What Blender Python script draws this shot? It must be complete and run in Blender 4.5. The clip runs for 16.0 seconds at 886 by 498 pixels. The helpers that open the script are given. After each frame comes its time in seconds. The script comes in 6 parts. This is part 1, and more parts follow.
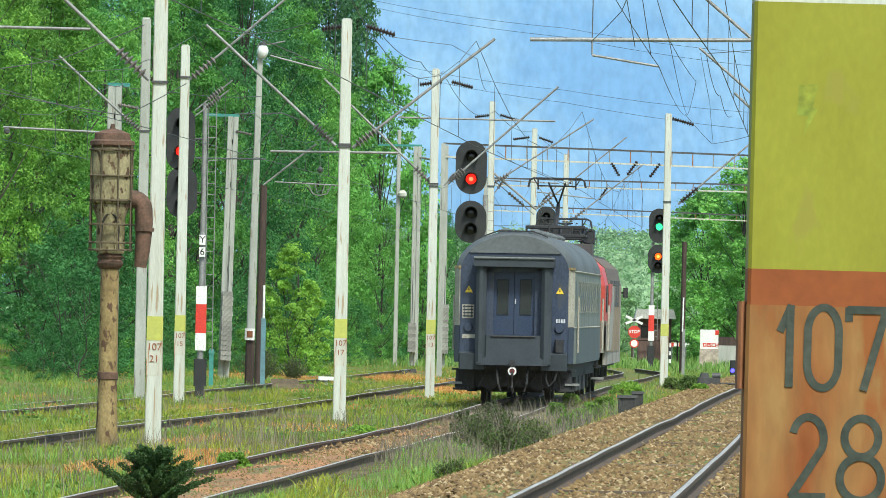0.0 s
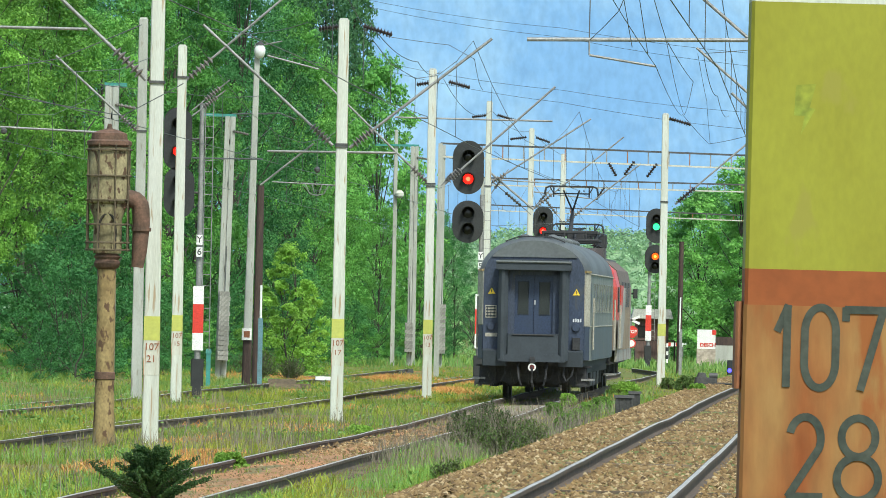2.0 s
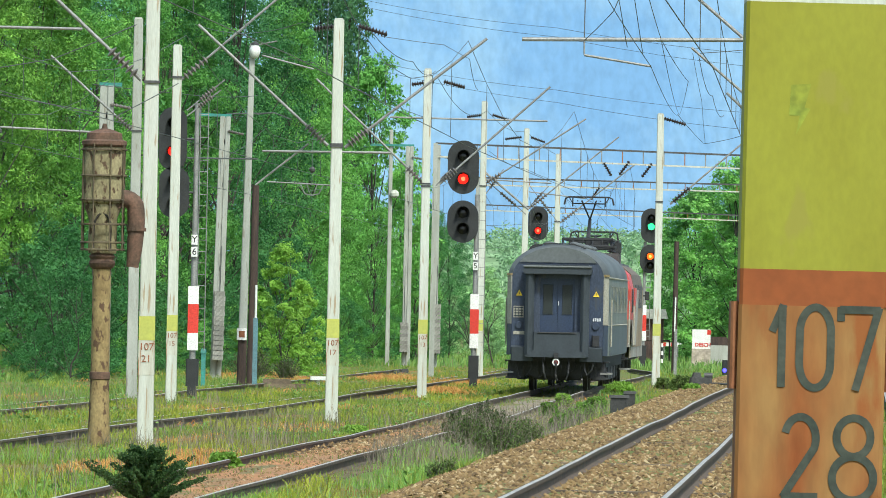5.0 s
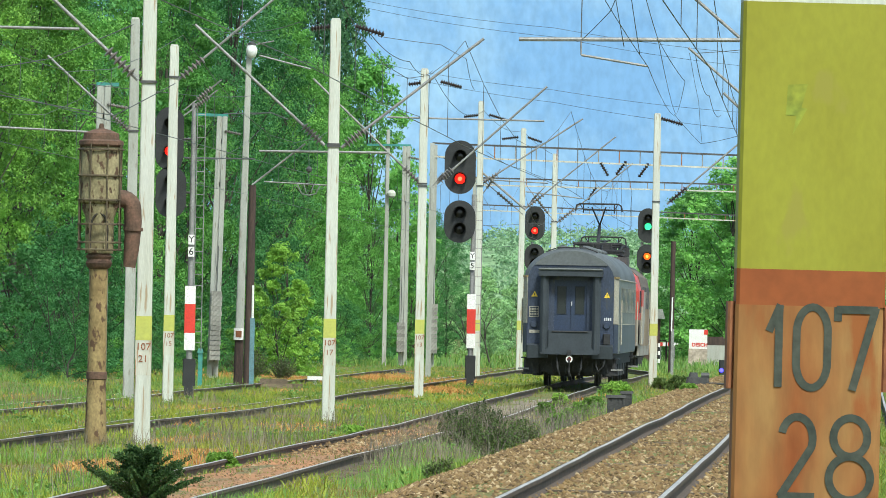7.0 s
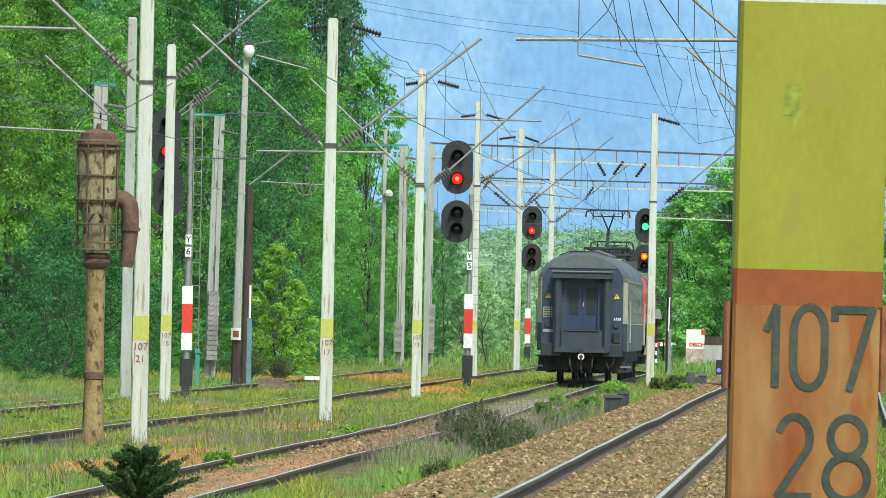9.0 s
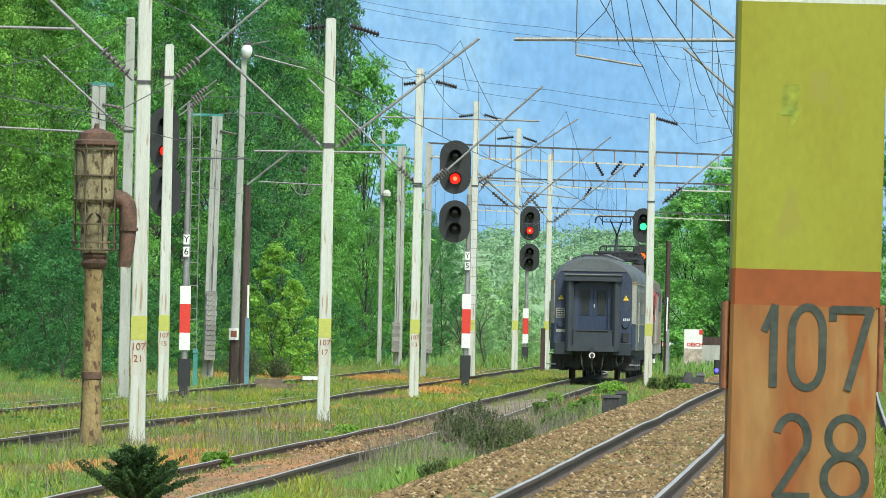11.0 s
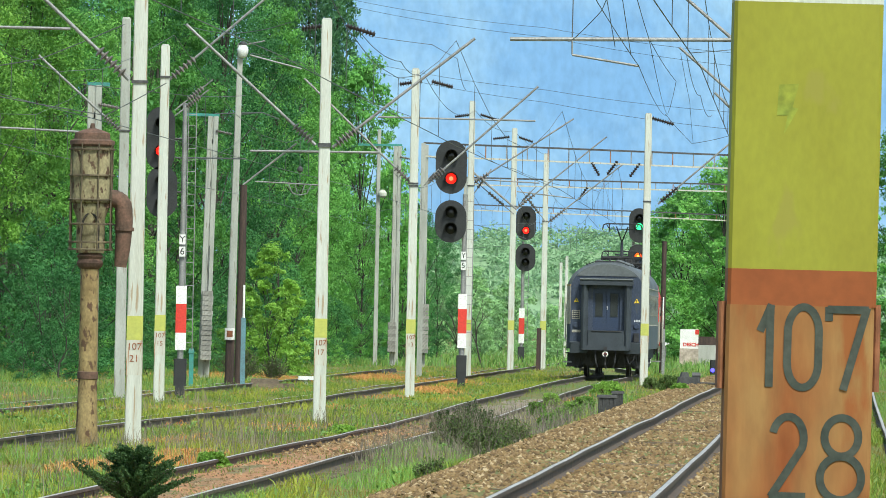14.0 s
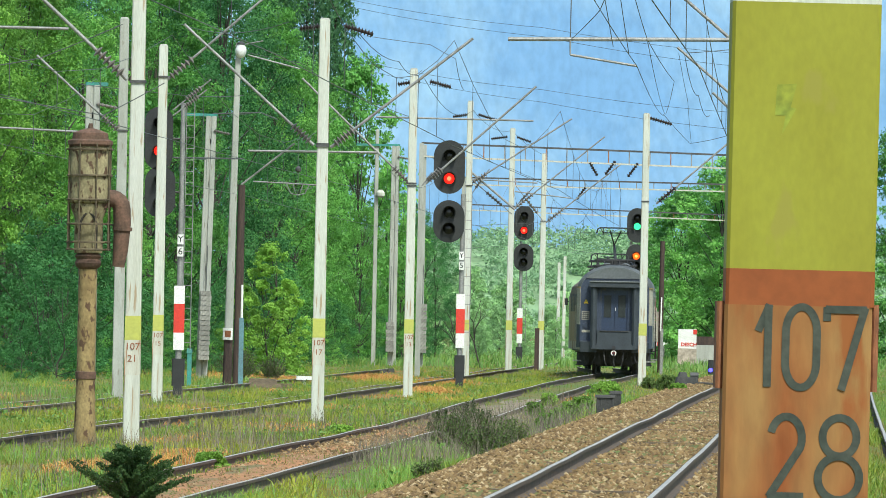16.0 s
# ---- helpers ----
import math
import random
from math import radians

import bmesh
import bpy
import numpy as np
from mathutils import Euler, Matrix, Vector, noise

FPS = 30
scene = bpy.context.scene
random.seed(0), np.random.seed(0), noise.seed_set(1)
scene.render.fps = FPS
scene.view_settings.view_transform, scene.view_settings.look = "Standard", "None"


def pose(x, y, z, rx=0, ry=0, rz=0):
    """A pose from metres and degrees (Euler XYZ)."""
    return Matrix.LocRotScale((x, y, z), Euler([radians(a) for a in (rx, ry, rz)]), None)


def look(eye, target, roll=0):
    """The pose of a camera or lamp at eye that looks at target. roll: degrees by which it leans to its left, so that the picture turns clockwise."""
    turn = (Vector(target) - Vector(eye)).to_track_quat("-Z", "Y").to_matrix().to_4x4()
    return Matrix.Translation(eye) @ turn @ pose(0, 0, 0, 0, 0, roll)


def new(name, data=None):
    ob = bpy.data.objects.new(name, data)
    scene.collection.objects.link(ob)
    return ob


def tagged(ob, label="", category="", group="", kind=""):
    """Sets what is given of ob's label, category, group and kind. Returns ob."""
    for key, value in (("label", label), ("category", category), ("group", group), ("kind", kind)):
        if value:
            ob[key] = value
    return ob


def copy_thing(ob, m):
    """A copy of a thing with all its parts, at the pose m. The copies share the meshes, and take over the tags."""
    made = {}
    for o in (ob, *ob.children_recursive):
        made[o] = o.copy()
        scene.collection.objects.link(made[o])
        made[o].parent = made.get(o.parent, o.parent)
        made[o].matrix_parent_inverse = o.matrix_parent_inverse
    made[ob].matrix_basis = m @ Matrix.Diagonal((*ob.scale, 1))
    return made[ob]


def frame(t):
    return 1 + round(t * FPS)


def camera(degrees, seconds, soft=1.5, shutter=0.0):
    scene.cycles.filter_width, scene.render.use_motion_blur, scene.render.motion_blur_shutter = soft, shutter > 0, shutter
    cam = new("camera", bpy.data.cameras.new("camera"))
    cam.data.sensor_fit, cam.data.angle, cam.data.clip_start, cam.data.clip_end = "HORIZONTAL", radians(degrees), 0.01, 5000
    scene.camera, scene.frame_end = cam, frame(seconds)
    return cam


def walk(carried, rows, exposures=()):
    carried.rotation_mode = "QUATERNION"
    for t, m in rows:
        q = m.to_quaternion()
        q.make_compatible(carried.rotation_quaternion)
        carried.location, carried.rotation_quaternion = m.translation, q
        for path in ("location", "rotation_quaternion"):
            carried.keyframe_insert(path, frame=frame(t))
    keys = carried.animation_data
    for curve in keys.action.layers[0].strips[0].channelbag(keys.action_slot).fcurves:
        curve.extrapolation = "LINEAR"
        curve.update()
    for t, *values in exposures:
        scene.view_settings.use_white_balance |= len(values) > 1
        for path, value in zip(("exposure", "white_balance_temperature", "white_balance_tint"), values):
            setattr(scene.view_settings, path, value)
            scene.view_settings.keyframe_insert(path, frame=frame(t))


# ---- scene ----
# ---- the camera: it stands on a tripod and turns slowly to the right ----
cam = camera(5.281, 16.0, soft=0.6)
EYE = Vector((0.0, 0.0, 2.1))
PAN = [(0, 0), (1, 2.8), (2, 5.2), (3, 8.2), (4, 11.0), (6.5, 18.4), (8, 22.0), (9, 24.6), (11.5, 29.3),
       (12.5, 31.9), (14, 35.4), (15, 37.2), (16, 38.8)]


def aim(turn):
    a = turn / 17000
    return look(EYE, EYE + Vector((math.sin(a) * 1000, math.cos(a) * 1000, 7.094)), 1.129)


walk(cam, [(t, aim(p)) for t, p in PAN], [(0, 0.40, 6400, 0), (16, 0.36, 6400, 0)])

# ---- light: bright, slightly veiled daylight ----
world = bpy.data.worlds.new("sky")
scene.world = world
world.use_nodes = True
wn = world.node_tree.nodes
sky = wn.new("ShaderNodeTexSky")
sky.sky_type, sky.sun_disc = "NISHITA", False
sky.sun_elevation, sky.sun_rotation = radians(52), radians(157)
sky.air_density, sky.dust_density = 1.0, 2.0
world.node_tree.links.new(sky.outputs[0], wn["Background"].inputs[0])
wn["Background"].inputs[1].default_value = 0.15
sun = new("sun", bpy.data.lights.new("sun", "SUN"))
sun.data.energy, sun.data.angle, sun.data.color = 3.4, radians(10), (1.0, 0.97, 0.92)
sun.matrix_world = look((20, -46, 66), (0, 0, 0))


# ---- materials ----
def material(name, c1, c2=None, scale=2.0, rough=0.7, metal=0.0, fine=40.0, bump=0.2, stain=None, stain_at=0.62,
             stain_scale=3.0, stretch=(1, 1, 1), spec=0.4, vary=0.0, fine_amount=0.25):
    """A worn surface: two colours in patches, a fine grain, a stain of its own shape, and relief."""
    m = bpy.data.materials.new(name)
    m.use_nodes = True
    nt = m.node_tree
    n, l = nt.nodes, nt.links
    b = n["Principled BSDF"]
    c2 = c2 or tuple(v * 0.75 for v in c1)
    co = n.new("ShaderNodeTexCoord")
    mp = n.new("ShaderNodeMapping")
    mp.inputs["Scale"].default_value = stretch
    l.new(co.outputs["Object"], mp.inputs[0])

    def noise_at(s, detail=5.0):
        t = n.new("ShaderNodeTexNoise")
        t.inputs["Scale"].default_value, t.inputs["Detail"].default_value = s, detail
        l.new(mp.outputs[0], t.inputs["Vector"])
        return t

    def mixed(fac, a, bb, blend="MIX"):
        x = n.new("ShaderNodeMix")
        x.data_type, x.blend_type = "RGBA", blend
        for sock, val in ((x.inputs[0], fac), (x.inputs[6], a), (x.inputs[7], bb)):
            if isinstance(val, bpy.types.NodeSocket):
                l.new(val, sock)
            elif isinstance(val, (int, float)):
                sock.default_value = val
            else:
                sock.default_value = (*val, 1)
        return x.outputs[2]

    def ramp(sock, lo, hi):
        r = n.new("ShaderNodeMapRange")
        r.inputs[1].default_value, r.inputs[2].default_value = lo, hi
        l.new(sock, r.inputs[0])
        return r.outputs[0]

    big, small = noise_at(scale), noise_at(fine, 3.0)
    col = mixed(ramp(big.outputs["Fac"], 0.35, 0.65), c1, c2)
    grain = ramp(small.outputs["Fac"], 0.3, 0.7)
    g = n.new("ShaderNodeMix")
    g.data_type = "FLOAT"
    g.inputs[2].default_value, g.inputs[3].default_value = 1 - fine_amount, 1 + fine_amount
    l.new(grain, g.inputs[0])
    hs = n.new("ShaderNodeHueSaturation")
    l.new(col, hs.inputs["Color"])
    l.new(g.outputs[0], hs.inputs["Value"])
    col = hs.outputs[0]
    if vary:
        oi = n.new("ShaderNodeObjectInfo")
        hv = n.new("ShaderNodeHueSaturation")
        v = n.new("ShaderNodeMapRange")
        v.inputs[3].default_value, v.inputs[4].default_value = 1 - vary, 1 + vary
        l.new(oi.outputs["Random"], v.inputs[0])
        l.new(v.outputs[0], hv.inputs["Value"])
        l.new(col, hv.inputs["Color"])
        col = hv.outputs[0]
    if stain:
        s = noise_at(stain_scale, 8.0)
        col = mixed(ramp(s.outputs["Fac"], stain_at, stain_at + 0.06), col, stain)
    l.new(col, b.inputs["Base Color"])
    b.inputs["Roughness"].default_value, b.inputs["Metallic"].default_value = rough, metal
    b.inputs["Specular IOR Level"].default_value = spec
    if bump:
        bp = n.new("ShaderNodeBump")
        bp.inputs["Strength"].default_value, bp.inputs["Distance"].default_value = bump, 0.01
        l.new(small.outputs["Fac"], bp.inputs["Height"])
        l.new(bp.outputs[0], b.inputs["Normal"])
    return m


def leaf_material(name, c1, c2, thin=0.36, rough=0.55):
    """Leaves and blades: colour from piece to piece and from plant to plant, some light through them."""
    m = bpy.data.materials.new(name)
    m.use_nodes = True
    n, l = m.node_tree.nodes, m.node_tree.links
    b, out = n["Principled BSDF"], n["Material Output"]
    geo, oi = n.new("ShaderNodeNewGeometry"), n.new("ShaderNodeObjectInfo")
    x = n.new("ShaderNodeMix")
    x.data_type = "RGBA"
    x.inputs[6].default_value, x.inputs[7].default_value = (*c1, 1), (*c2, 1)
    l.new(geo.outputs["Random Per Island"], x.inputs[0])
    hs = n.new("ShaderNodeHueSaturation")
    r = n.new("ShaderNodeMapRange")
    r.inputs[3].default_value, r.inputs[4].default_value = 0.72, 1.3
    hv = n.new("ShaderNodeMapRange")
    hv.inputs[3].default_value, hv.inputs[4].default_value = 0.51, 0.49
    l.new(oi.outputs["Random"], hv.inputs[0])
    l.new(hv.outputs[0], hs.inputs["Hue"])
    l.new(oi.outputs["Random"], r.inputs[0])
    l.new(r.outputs[0], hs.inputs["Value"])
    co, tn, tv = n.new("ShaderNodeTexCoord"), n.new("ShaderNodeTexNoise"), n.new("ShaderNodeMapRange")
    tn.inputs["Scale"].default_value, tn.inputs["Detail"].default_value = 0.55, 3
    tv.inputs[1].default_value, tv.inputs[2].default_value, tv.inputs[3].default_value, tv.inputs[4].default_value = 0.3, 0.7, 0.72, 1.28
    l.new(co.outputs["Object"], tn.inputs["Vector"])
    l.new(tn.outputs["Fac"], tv.inputs[0])
    mottled = n.new("ShaderNodeHueSaturation")
    l.new(x.outputs[2], mottled.inputs["Color"])
    l.new(tv.outputs[0], mottled.inputs["Value"])
    l.new(mottled.outputs[0], hs.inputs["Color"])
    l.new(hs.outputs[0], b.inputs["Base Color"])
    b.inputs["Roughness"].default_value, b.inputs["Specular IOR Level"].default_value = rough, 0.25
    tr = n.new("ShaderNodeBsdfTranslucent")
    l.new(hs.outputs[0], tr.inputs[0])
    mx = n.new("ShaderNodeMixShader")
    mx.inputs[0].default_value = thin
    l.new(b.outputs[0], mx.inputs[1])
    l.new(tr.outputs[0], mx.inputs[2])
    l.new(mx.outputs[0], out.inputs[0])
    return m


def glow(name, colour, strength):
    m = bpy.data.materials.new(name)
    m.use_nodes = True
    b = m.node_tree.nodes["Principled BSDF"]
    b.inputs["Base Color"].default_value = (*colour, 1)
    b.inputs["Emission Color"].default_value = (*colour, 1)
    b.inputs["Emission Strength"].default_value = strength
    return m


CONCRETE_WHITE = material("limewashed_concrete", (0.56, 0.58, 0.52), (0.46, 0.47, 0.40), 1.2, 0.9, fine_amount=0.12, fine=30, stain=(0.36, 0.28, 0.18), stain_at=0.59, stain_scale=5, stretch=(5, 5, 0.25))
CONCRETE_GREY = material("grey_concrete", (0.40, 0.41, 0.37), (0.31, 0.32, 0.28), 1.5, 0.92, fine_amount=0.12, fine=30, stain=(0.25, 0.23, 0.19), stain_at=0.62, stain_scale=4, stretch=(3, 3, 0.5))
YELLOW_BAND = material("faded_yellow_paint", (0.48, 0.49, 0.10), (0.42, 0.44, 0.11), 3, 0.7, fine=25, bump=0.1, fine_amount=0.08)
RUST_BAND = material("rust_streaked_limewash", (0.55, 0.56, 0.49), (0.46, 0.45, 0.37), 1.2, 0.9, fine_amount=0.12, fine=30, stain=(0.33, 0.18, 0.09), stain_at=0.57, stain_scale=5, stretch=(5, 5, 0.3))
RUST_MARK = material("rust_brown_paint", (0.30, 0.11, 0.05), (0.22, 0.08, 0.04), 8, 0.8)
STEEL_GREY = material("galvanised_steel", (0.30, 0.30, 0.29), (0.21, 0.21, 0.20), 4, 0.6, 0.25, fine=30, bump=0.05, stain=(0.30, 0.17, 0.09), stain_at=0.68)
STEEL_DARK = material("dark_steel", (0.12, 0.12, 0.12), (0.07, 0.07, 0.07), 3, 0.6, 0.4, bump=0.05)
WIRE = material("weathered_wire", (0.13, 0.14, 0.14), (0.09, 0.10, 0.10), 3, 0.6, 0.4, bump=0)
INSULATOR = material("brown_glazed_porcelain", (0.038, 0.026, 0.023), (0.028, 0.02, 0.018), 3, 0.3, bump=0)
INSULATOR_PALE = material("grey_glazed_porcelain", (0.19, 0.17, 0.15), (0.11, 0.10, 0.09), 3, 0.3, bump=0)
RAIL = material("rusty_rail_side", (0.12, 0.085, 0.06), (0.075, 0.058, 0.045), 3, 0.8, 0.1, fine=20)
RAIL_TOP = material("worn_rail_top", (0.44, 0.43, 0.39), (0.33, 0.31, 0.27), 1.5, 0.5, 0.1, fine=15, bump=0.03)
SLEEPER = material("weathered_sleeper", (0.17, 0.13, 0.09), (0.11, 0.085, 0.06), 3, 0.95, fine=25, stretch=(1, 6, 6), vary=0.25)


# ---- shaping ----
class Geo:
    """Collects corners and faces of one mesh."""

    def __init__(self):
        self.v, self.f = [], []

    def add(self, v, f):
        o = len(self.v)
        self.v += [tuple(p) for p in v]
        self.f += [tuple(o + i for i in q) for q in f]
        return self

    def box(self, c, s, m=None, taper=1.0, cut=0.0):
        """A box round c of size s; taper: the top's share of the base; cut: the upright corners' chamfer."""
        x, y, z = (k / 2 for k in s)
        if cut:
            ring = [(x - cut, -y), (x, -y + cut), (x, y - cut), (x - cut, y), (-x + cut, y), (-x, y - cut), (-x, -y + cut), (-x + cut, -y)]
        else:
            ring = [(x, -y), (x, y), (-x, y), (-x, -y)]
        n = len(ring)
        v = [(a, b, -z) for a, b in ring] + [(a * taper, b * taper, z) for a, b in ring]
        if m:
            v = [m @ Vector(p) for p in v]
        v = [(p[0] + c[0], p[1] + c[1], p[2] + c[2]) for p in v]
        f = [(i, (i + 1) % n, (i + 1) % n + n, i + n) for i in range(n)] + [tuple(range(n - 1, -1, -1)), tuple(range(n, 2 * n))]
        return self.add(v, f)

    def tube(self, p, q, r, r2=None, n=8):
        p, q = Vector(p), Vector(q)
        r2 = r if r2 is None else r2
        rot = (q - p).to_track_quat("Z", "Y").to_matrix()
        ring = [Vector((math.cos(a), math.sin(a), 0)) for a in (2 * math.pi * i / n for i in range(n))]
        v = [p + rot @ (u * r) for u in ring] + [q + rot @ (u * r2) for u in ring]
        f = [(i, (i + 1) % n, (i + 1) % n + n, i + n) for i in range(n)] + [tuple(range(n - 1, -1, -1)), tuple(range(n, 2 * n))]
        return self.add(v, f)

    def line(self, pts, r, n=5):
        """One bent tube along the points."""
        pts = [Vector(p) for p in pts]
        shut = (pts[0] - pts[-1]).length < 1e-6
        rings = []
        for i, p in enumerate(pts):
            a = pts[i - 1] if i else (pts[-2] if shut else p)
            b = pts[i + 1] if i + 1 < len(pts) else (pts[1] if shut else p)
            rot = (b - a).to_track_quat("Z", "Y" if abs((b - a).normalized().y) < 0.9 else "X").to_matrix()
            rings.append([p + rot @ Vector((r * math.cos(2 * math.pi * k / n), r * math.sin(2 * math.pi * k / n), 0)) for k in range(n)])
        return self.skin(rings, caps=not shut)

    def lathe(self, rows, n=20, m=None):
        """rows of (radius, height) round the z axis, closed at both ends."""
        v = [(r * math.cos(2 * math.pi * i / n), r * math.sin(2 * math.pi * i / n), h) for r, h in rows for i in range(n)]
        if m:
            v = [m @ Vector(p) for p in v]
        f = [(k * n + i, k * n + (i + 1) % n, (k + 1) * n + (i + 1) % n, (k + 1) * n + i) for k in range(len(rows) - 1) for i in range(n)]
        f += [tuple(range(n - 1, -1, -1)), tuple(range((len(rows) - 1) * n, len(rows) * n))]
        return self.add(v, f)

    def prism(self, outline, depth, m):
        """A flat outline (x, y), raised by depth along z, put at m."""
        n = len(outline)
        v = [m @ Vector((x, y, 0)) for x, y in outline] + [m @ Vector((x, y, depth)) for x, y in outline]
        f = [(i, (i + 1) % n, (i + 1) % n + n, i + n) for i in range(n)] + [tuple(range(n - 1, -1, -1)), tuple(range(n, 2 * n))]
        return self.add(v, f)

    def skin(self, rings, closed=True, caps=True):
        n = len(rings[0])
        v = [p for r in rings for p in r]
        e = n if closed else n - 1
        f = [(k * n + i, k * n + (i + 1) % n, (k + 1) * n + (i + 1) % n, (k + 1) * n + i) for k in range(len(rings) - 1) for i in range(e)]
        if caps:
            f += [tuple(range(n - 1, -1, -1)), tuple(range((len(rings) - 1) * n, len(rings) * n))]
        return self.add(v, f)

    def mesh(self, name, mat, smooth=False):
        me = bpy.data.meshes.new(name)
        me.from_pydata(self.v, [], self.f)
        me.materials.append(mat)
        if smooth:
            me.shade_smooth()
            me.set_sharp_from_angle(angle=radians(40))
        me.validate()
        return me


def part(name, geo, mat, parent=None, label="", smooth=False, at=None):
    """One mesh object, as a part of its parent or as a thing of its own."""
    ob = new(name, geo if isinstance(geo, bpy.types.Mesh) else geo.mesh(name, mat, smooth))
    if parent:
        ob.parent = parent
    if at:
        ob.matrix_basis = at
    return tagged(ob, label)


def thing(name, at, label, category, group="", kind=""):
    ob = new(name)
    ob.matrix_basis = at if isinstance(at, Matrix) else pose(*at)
    ob.empty_display_size = 0.2
    return tagged(ob, label, category, group, kind)


def text_geo(words, size, mat, thick=0.004, bold=0.0):
    cu = bpy.data.curves.new("lettering", "FONT")
    cu.body, cu.size, cu.extrude, cu.align_x, cu.align_y, cu.offset = words, size, thick, "CENTER", "CENTER", bold
    ob = bpy.data.objects.new("lettering", cu)
    scene.collection.objects.link(ob)
    me = bpy.data.meshes.new_from_object(ob.evaluated_get(bpy.context.evaluated_depsgraph_get()))
    bpy.data.objects.remove(ob)
    me.materials.clear()
    me.materials.append(mat)
    return me


FACE = pose(0, 0, 0, 90)      # turns what lies flat so that it stands upright and faces the camera


# ---- the lie of the tracks ----
def line_b(d):
    """The middle of the train's track."""
    if d < 223.6:
        return 1.684 + 0.0421 * (d - 223.6) - 0.25 * max(0, min(1, (190 - d) / 60))
    return 1.684 + 0.0421 * (d - 223.6) - 0.0014 * min(20, max(0, d - 363)) ** 2 - 0.056 * max(0, d - 383)


def rise_b(d):
    """The height of the train's track, which is not quite level."""
    return 0.09 * ease(195, 235, d) + 0.07 * math.exp(-((d - 300) / 40) ** 2)


def line_a(d):
    """The middle of the main track, on its higher bed."""
    return 5.01 + 0.0436 * (d - 171.8) + 0.00001 * (d - 171.8) ** 2 - 0.0009 * max(0, 172 - d)


def line_c(d):
    return line_b(min(d, 355)) - 5.95 + 0.0421 * max(0, d - 355) - 0.3 * max(0, min(1, (205 - d) / 50))


def line_d(d):
    return line_b(min(d, 355)) - 10.45 + 0.0421 * max(0, d - 355)


def ease(a, b, x):
    k = max(0, min(1, (x - a) / (b - a)))
    return k * k * (3 - 2 * k)


def ground_z(x, d):
    a = line_a(d)
    z = -0.17 + 0.42 * ease(a - 3.4, a - 1.9, x) - 0.30 * ease(a + 2.0, a + 3.6, x)
    b = line_b(min(d, 355)) + 0.0421 * max(0, d - 355)
    z += 0.9 * ease(b - 14, b - 26, x)
    z += rise_b(d) * ease(2.2, 1.4, abs(x - line_b(d)))
    return z + 0.035 * noise.noise((x * 0.8, d * 0.25, 0.0))


# ---- ground: one sheet to the horizon ----
GROUND = material("grassy_soil", (0.095, 0.145, 0.025), (0.15, 0.135, 0.04), 0.35, 1.0, fine=8, bump=0.5, stain=(0.27, 0.13, 0.05), stain_at=0.60, stain_scale=0.5, stretch=(1, 0.4, 1))
BALLAST_BED = material("ballast_bed", (0.14, 0.09, 0.048), (0.09, 0.06, 0.035), 2, 1.0, fine=14, bump=1.0, fine_amount=0.5)


def sheet(name, xs, ys, z, mat):
    g = Geo()
    g.v = [(x, y, z(x, y)) for y in ys for x in xs]
    n = len(xs)
    g.f = [(j * n + i, j * n + i + 1, (j + 1) * n + i + 1, (j + 1) * n + i) for j in range(len(ys) - 1) for i in range(n - 1)]
    return part(name, g, mat, smooth=True)


XS = [-4000, -1500, -500, -200, -100, -60] + [-40 + 0.5 * i for i in range(161)] + [60, 100, 200, 500, 1500, 4000]
YS = [-3000, -500, -100, -20, 0, 20, 40, 60, 80] + [100 + 2.5 * i for i in range(140)] + [480 + 20 * i for i in range(20)] + [1000, 1500, 2500, 4500]
tagged(sheet("ground", XS, YS, ground_z, GROUND), "grassy railway ground with bare brown patches", "ground", kind="structure")


# ---- rails and sleepers ----
def rail_mesh(line, off, z, d0, d1, step):
    g = Geo()
    half = [(0.036, 0.0), (0.036, -0.035), (0.010, -0.05), (0.010, -0.13), (0.07, -0.155), (0.07, -0.17)]
    ring = half + [(-a, b) for a, b in reversed(half)]
    rings, d = [], d0
    while d <= d1:
        w = 0.02 * noise.noise((d * 0.08, off, 3.0)) + 0.03 * noise.noise((d * 0.02, off, 9.0))
        rings.append([(line(d) + off + a, d, z + b + w + (rise_b(d) if line is line_b else 0)) for a, b in ring])
        d += step
    return g.skin(rings)


def rail_top(line, off, z, d0, d1, step):
    g = Geo()
    rings, d = [], d0
    while d <= d1:
        w = 0.02 * noise.noise((d * 0.08, off, 3.0)) + 0.03 * noise.noise((d * 0.02, off, 9.0))
        rings.append([(line(d) + off + a, d, z + w + b + (rise_b(d) if line is line_b else 0)) for a, b in ((-0.026, 0.0008), (-0.016, 0.004), (0.016, 0.004), (0.026, 0.0008))])
        d += step
    return g.skin(rings, closed=False, caps=False)


def track(label, line, z, d0, d1, sunk=0.0):
    t = thing("railway_track", (0, 0, 0), label, "railway track", "station tracks", "structure")
    for s, zz in ((-0.7525, z - sunk), (0.7525, z)):
        r = part("rail", rail_mesh(line, s, zz, d0, d1, 1.25), RAIL, t)
        part("running_surface", rail_top(line, s, zz, d0, d1, 1.25), RAIL_TOP, r, "worn bright rail head")
    return t


track_a = track("main railway track on brown crushed-stone ballast", line_a, 0.43, 60, 470)
track_b = track("rusty railway track sunk in weeds", line_b, 0.0, 90, 408)
track_c = track("overgrown rusty railway track in tall grass", line_c, -0.01, 100, 470, 0.13)
track_e = track("rusty side track in the grass", lambda d: line_a(d) + 4.1, 0.16, 90, 330)
track_d = track("overgrown siding at the edge of the wood", line_d, -0.02, 130, 385, 0.08)


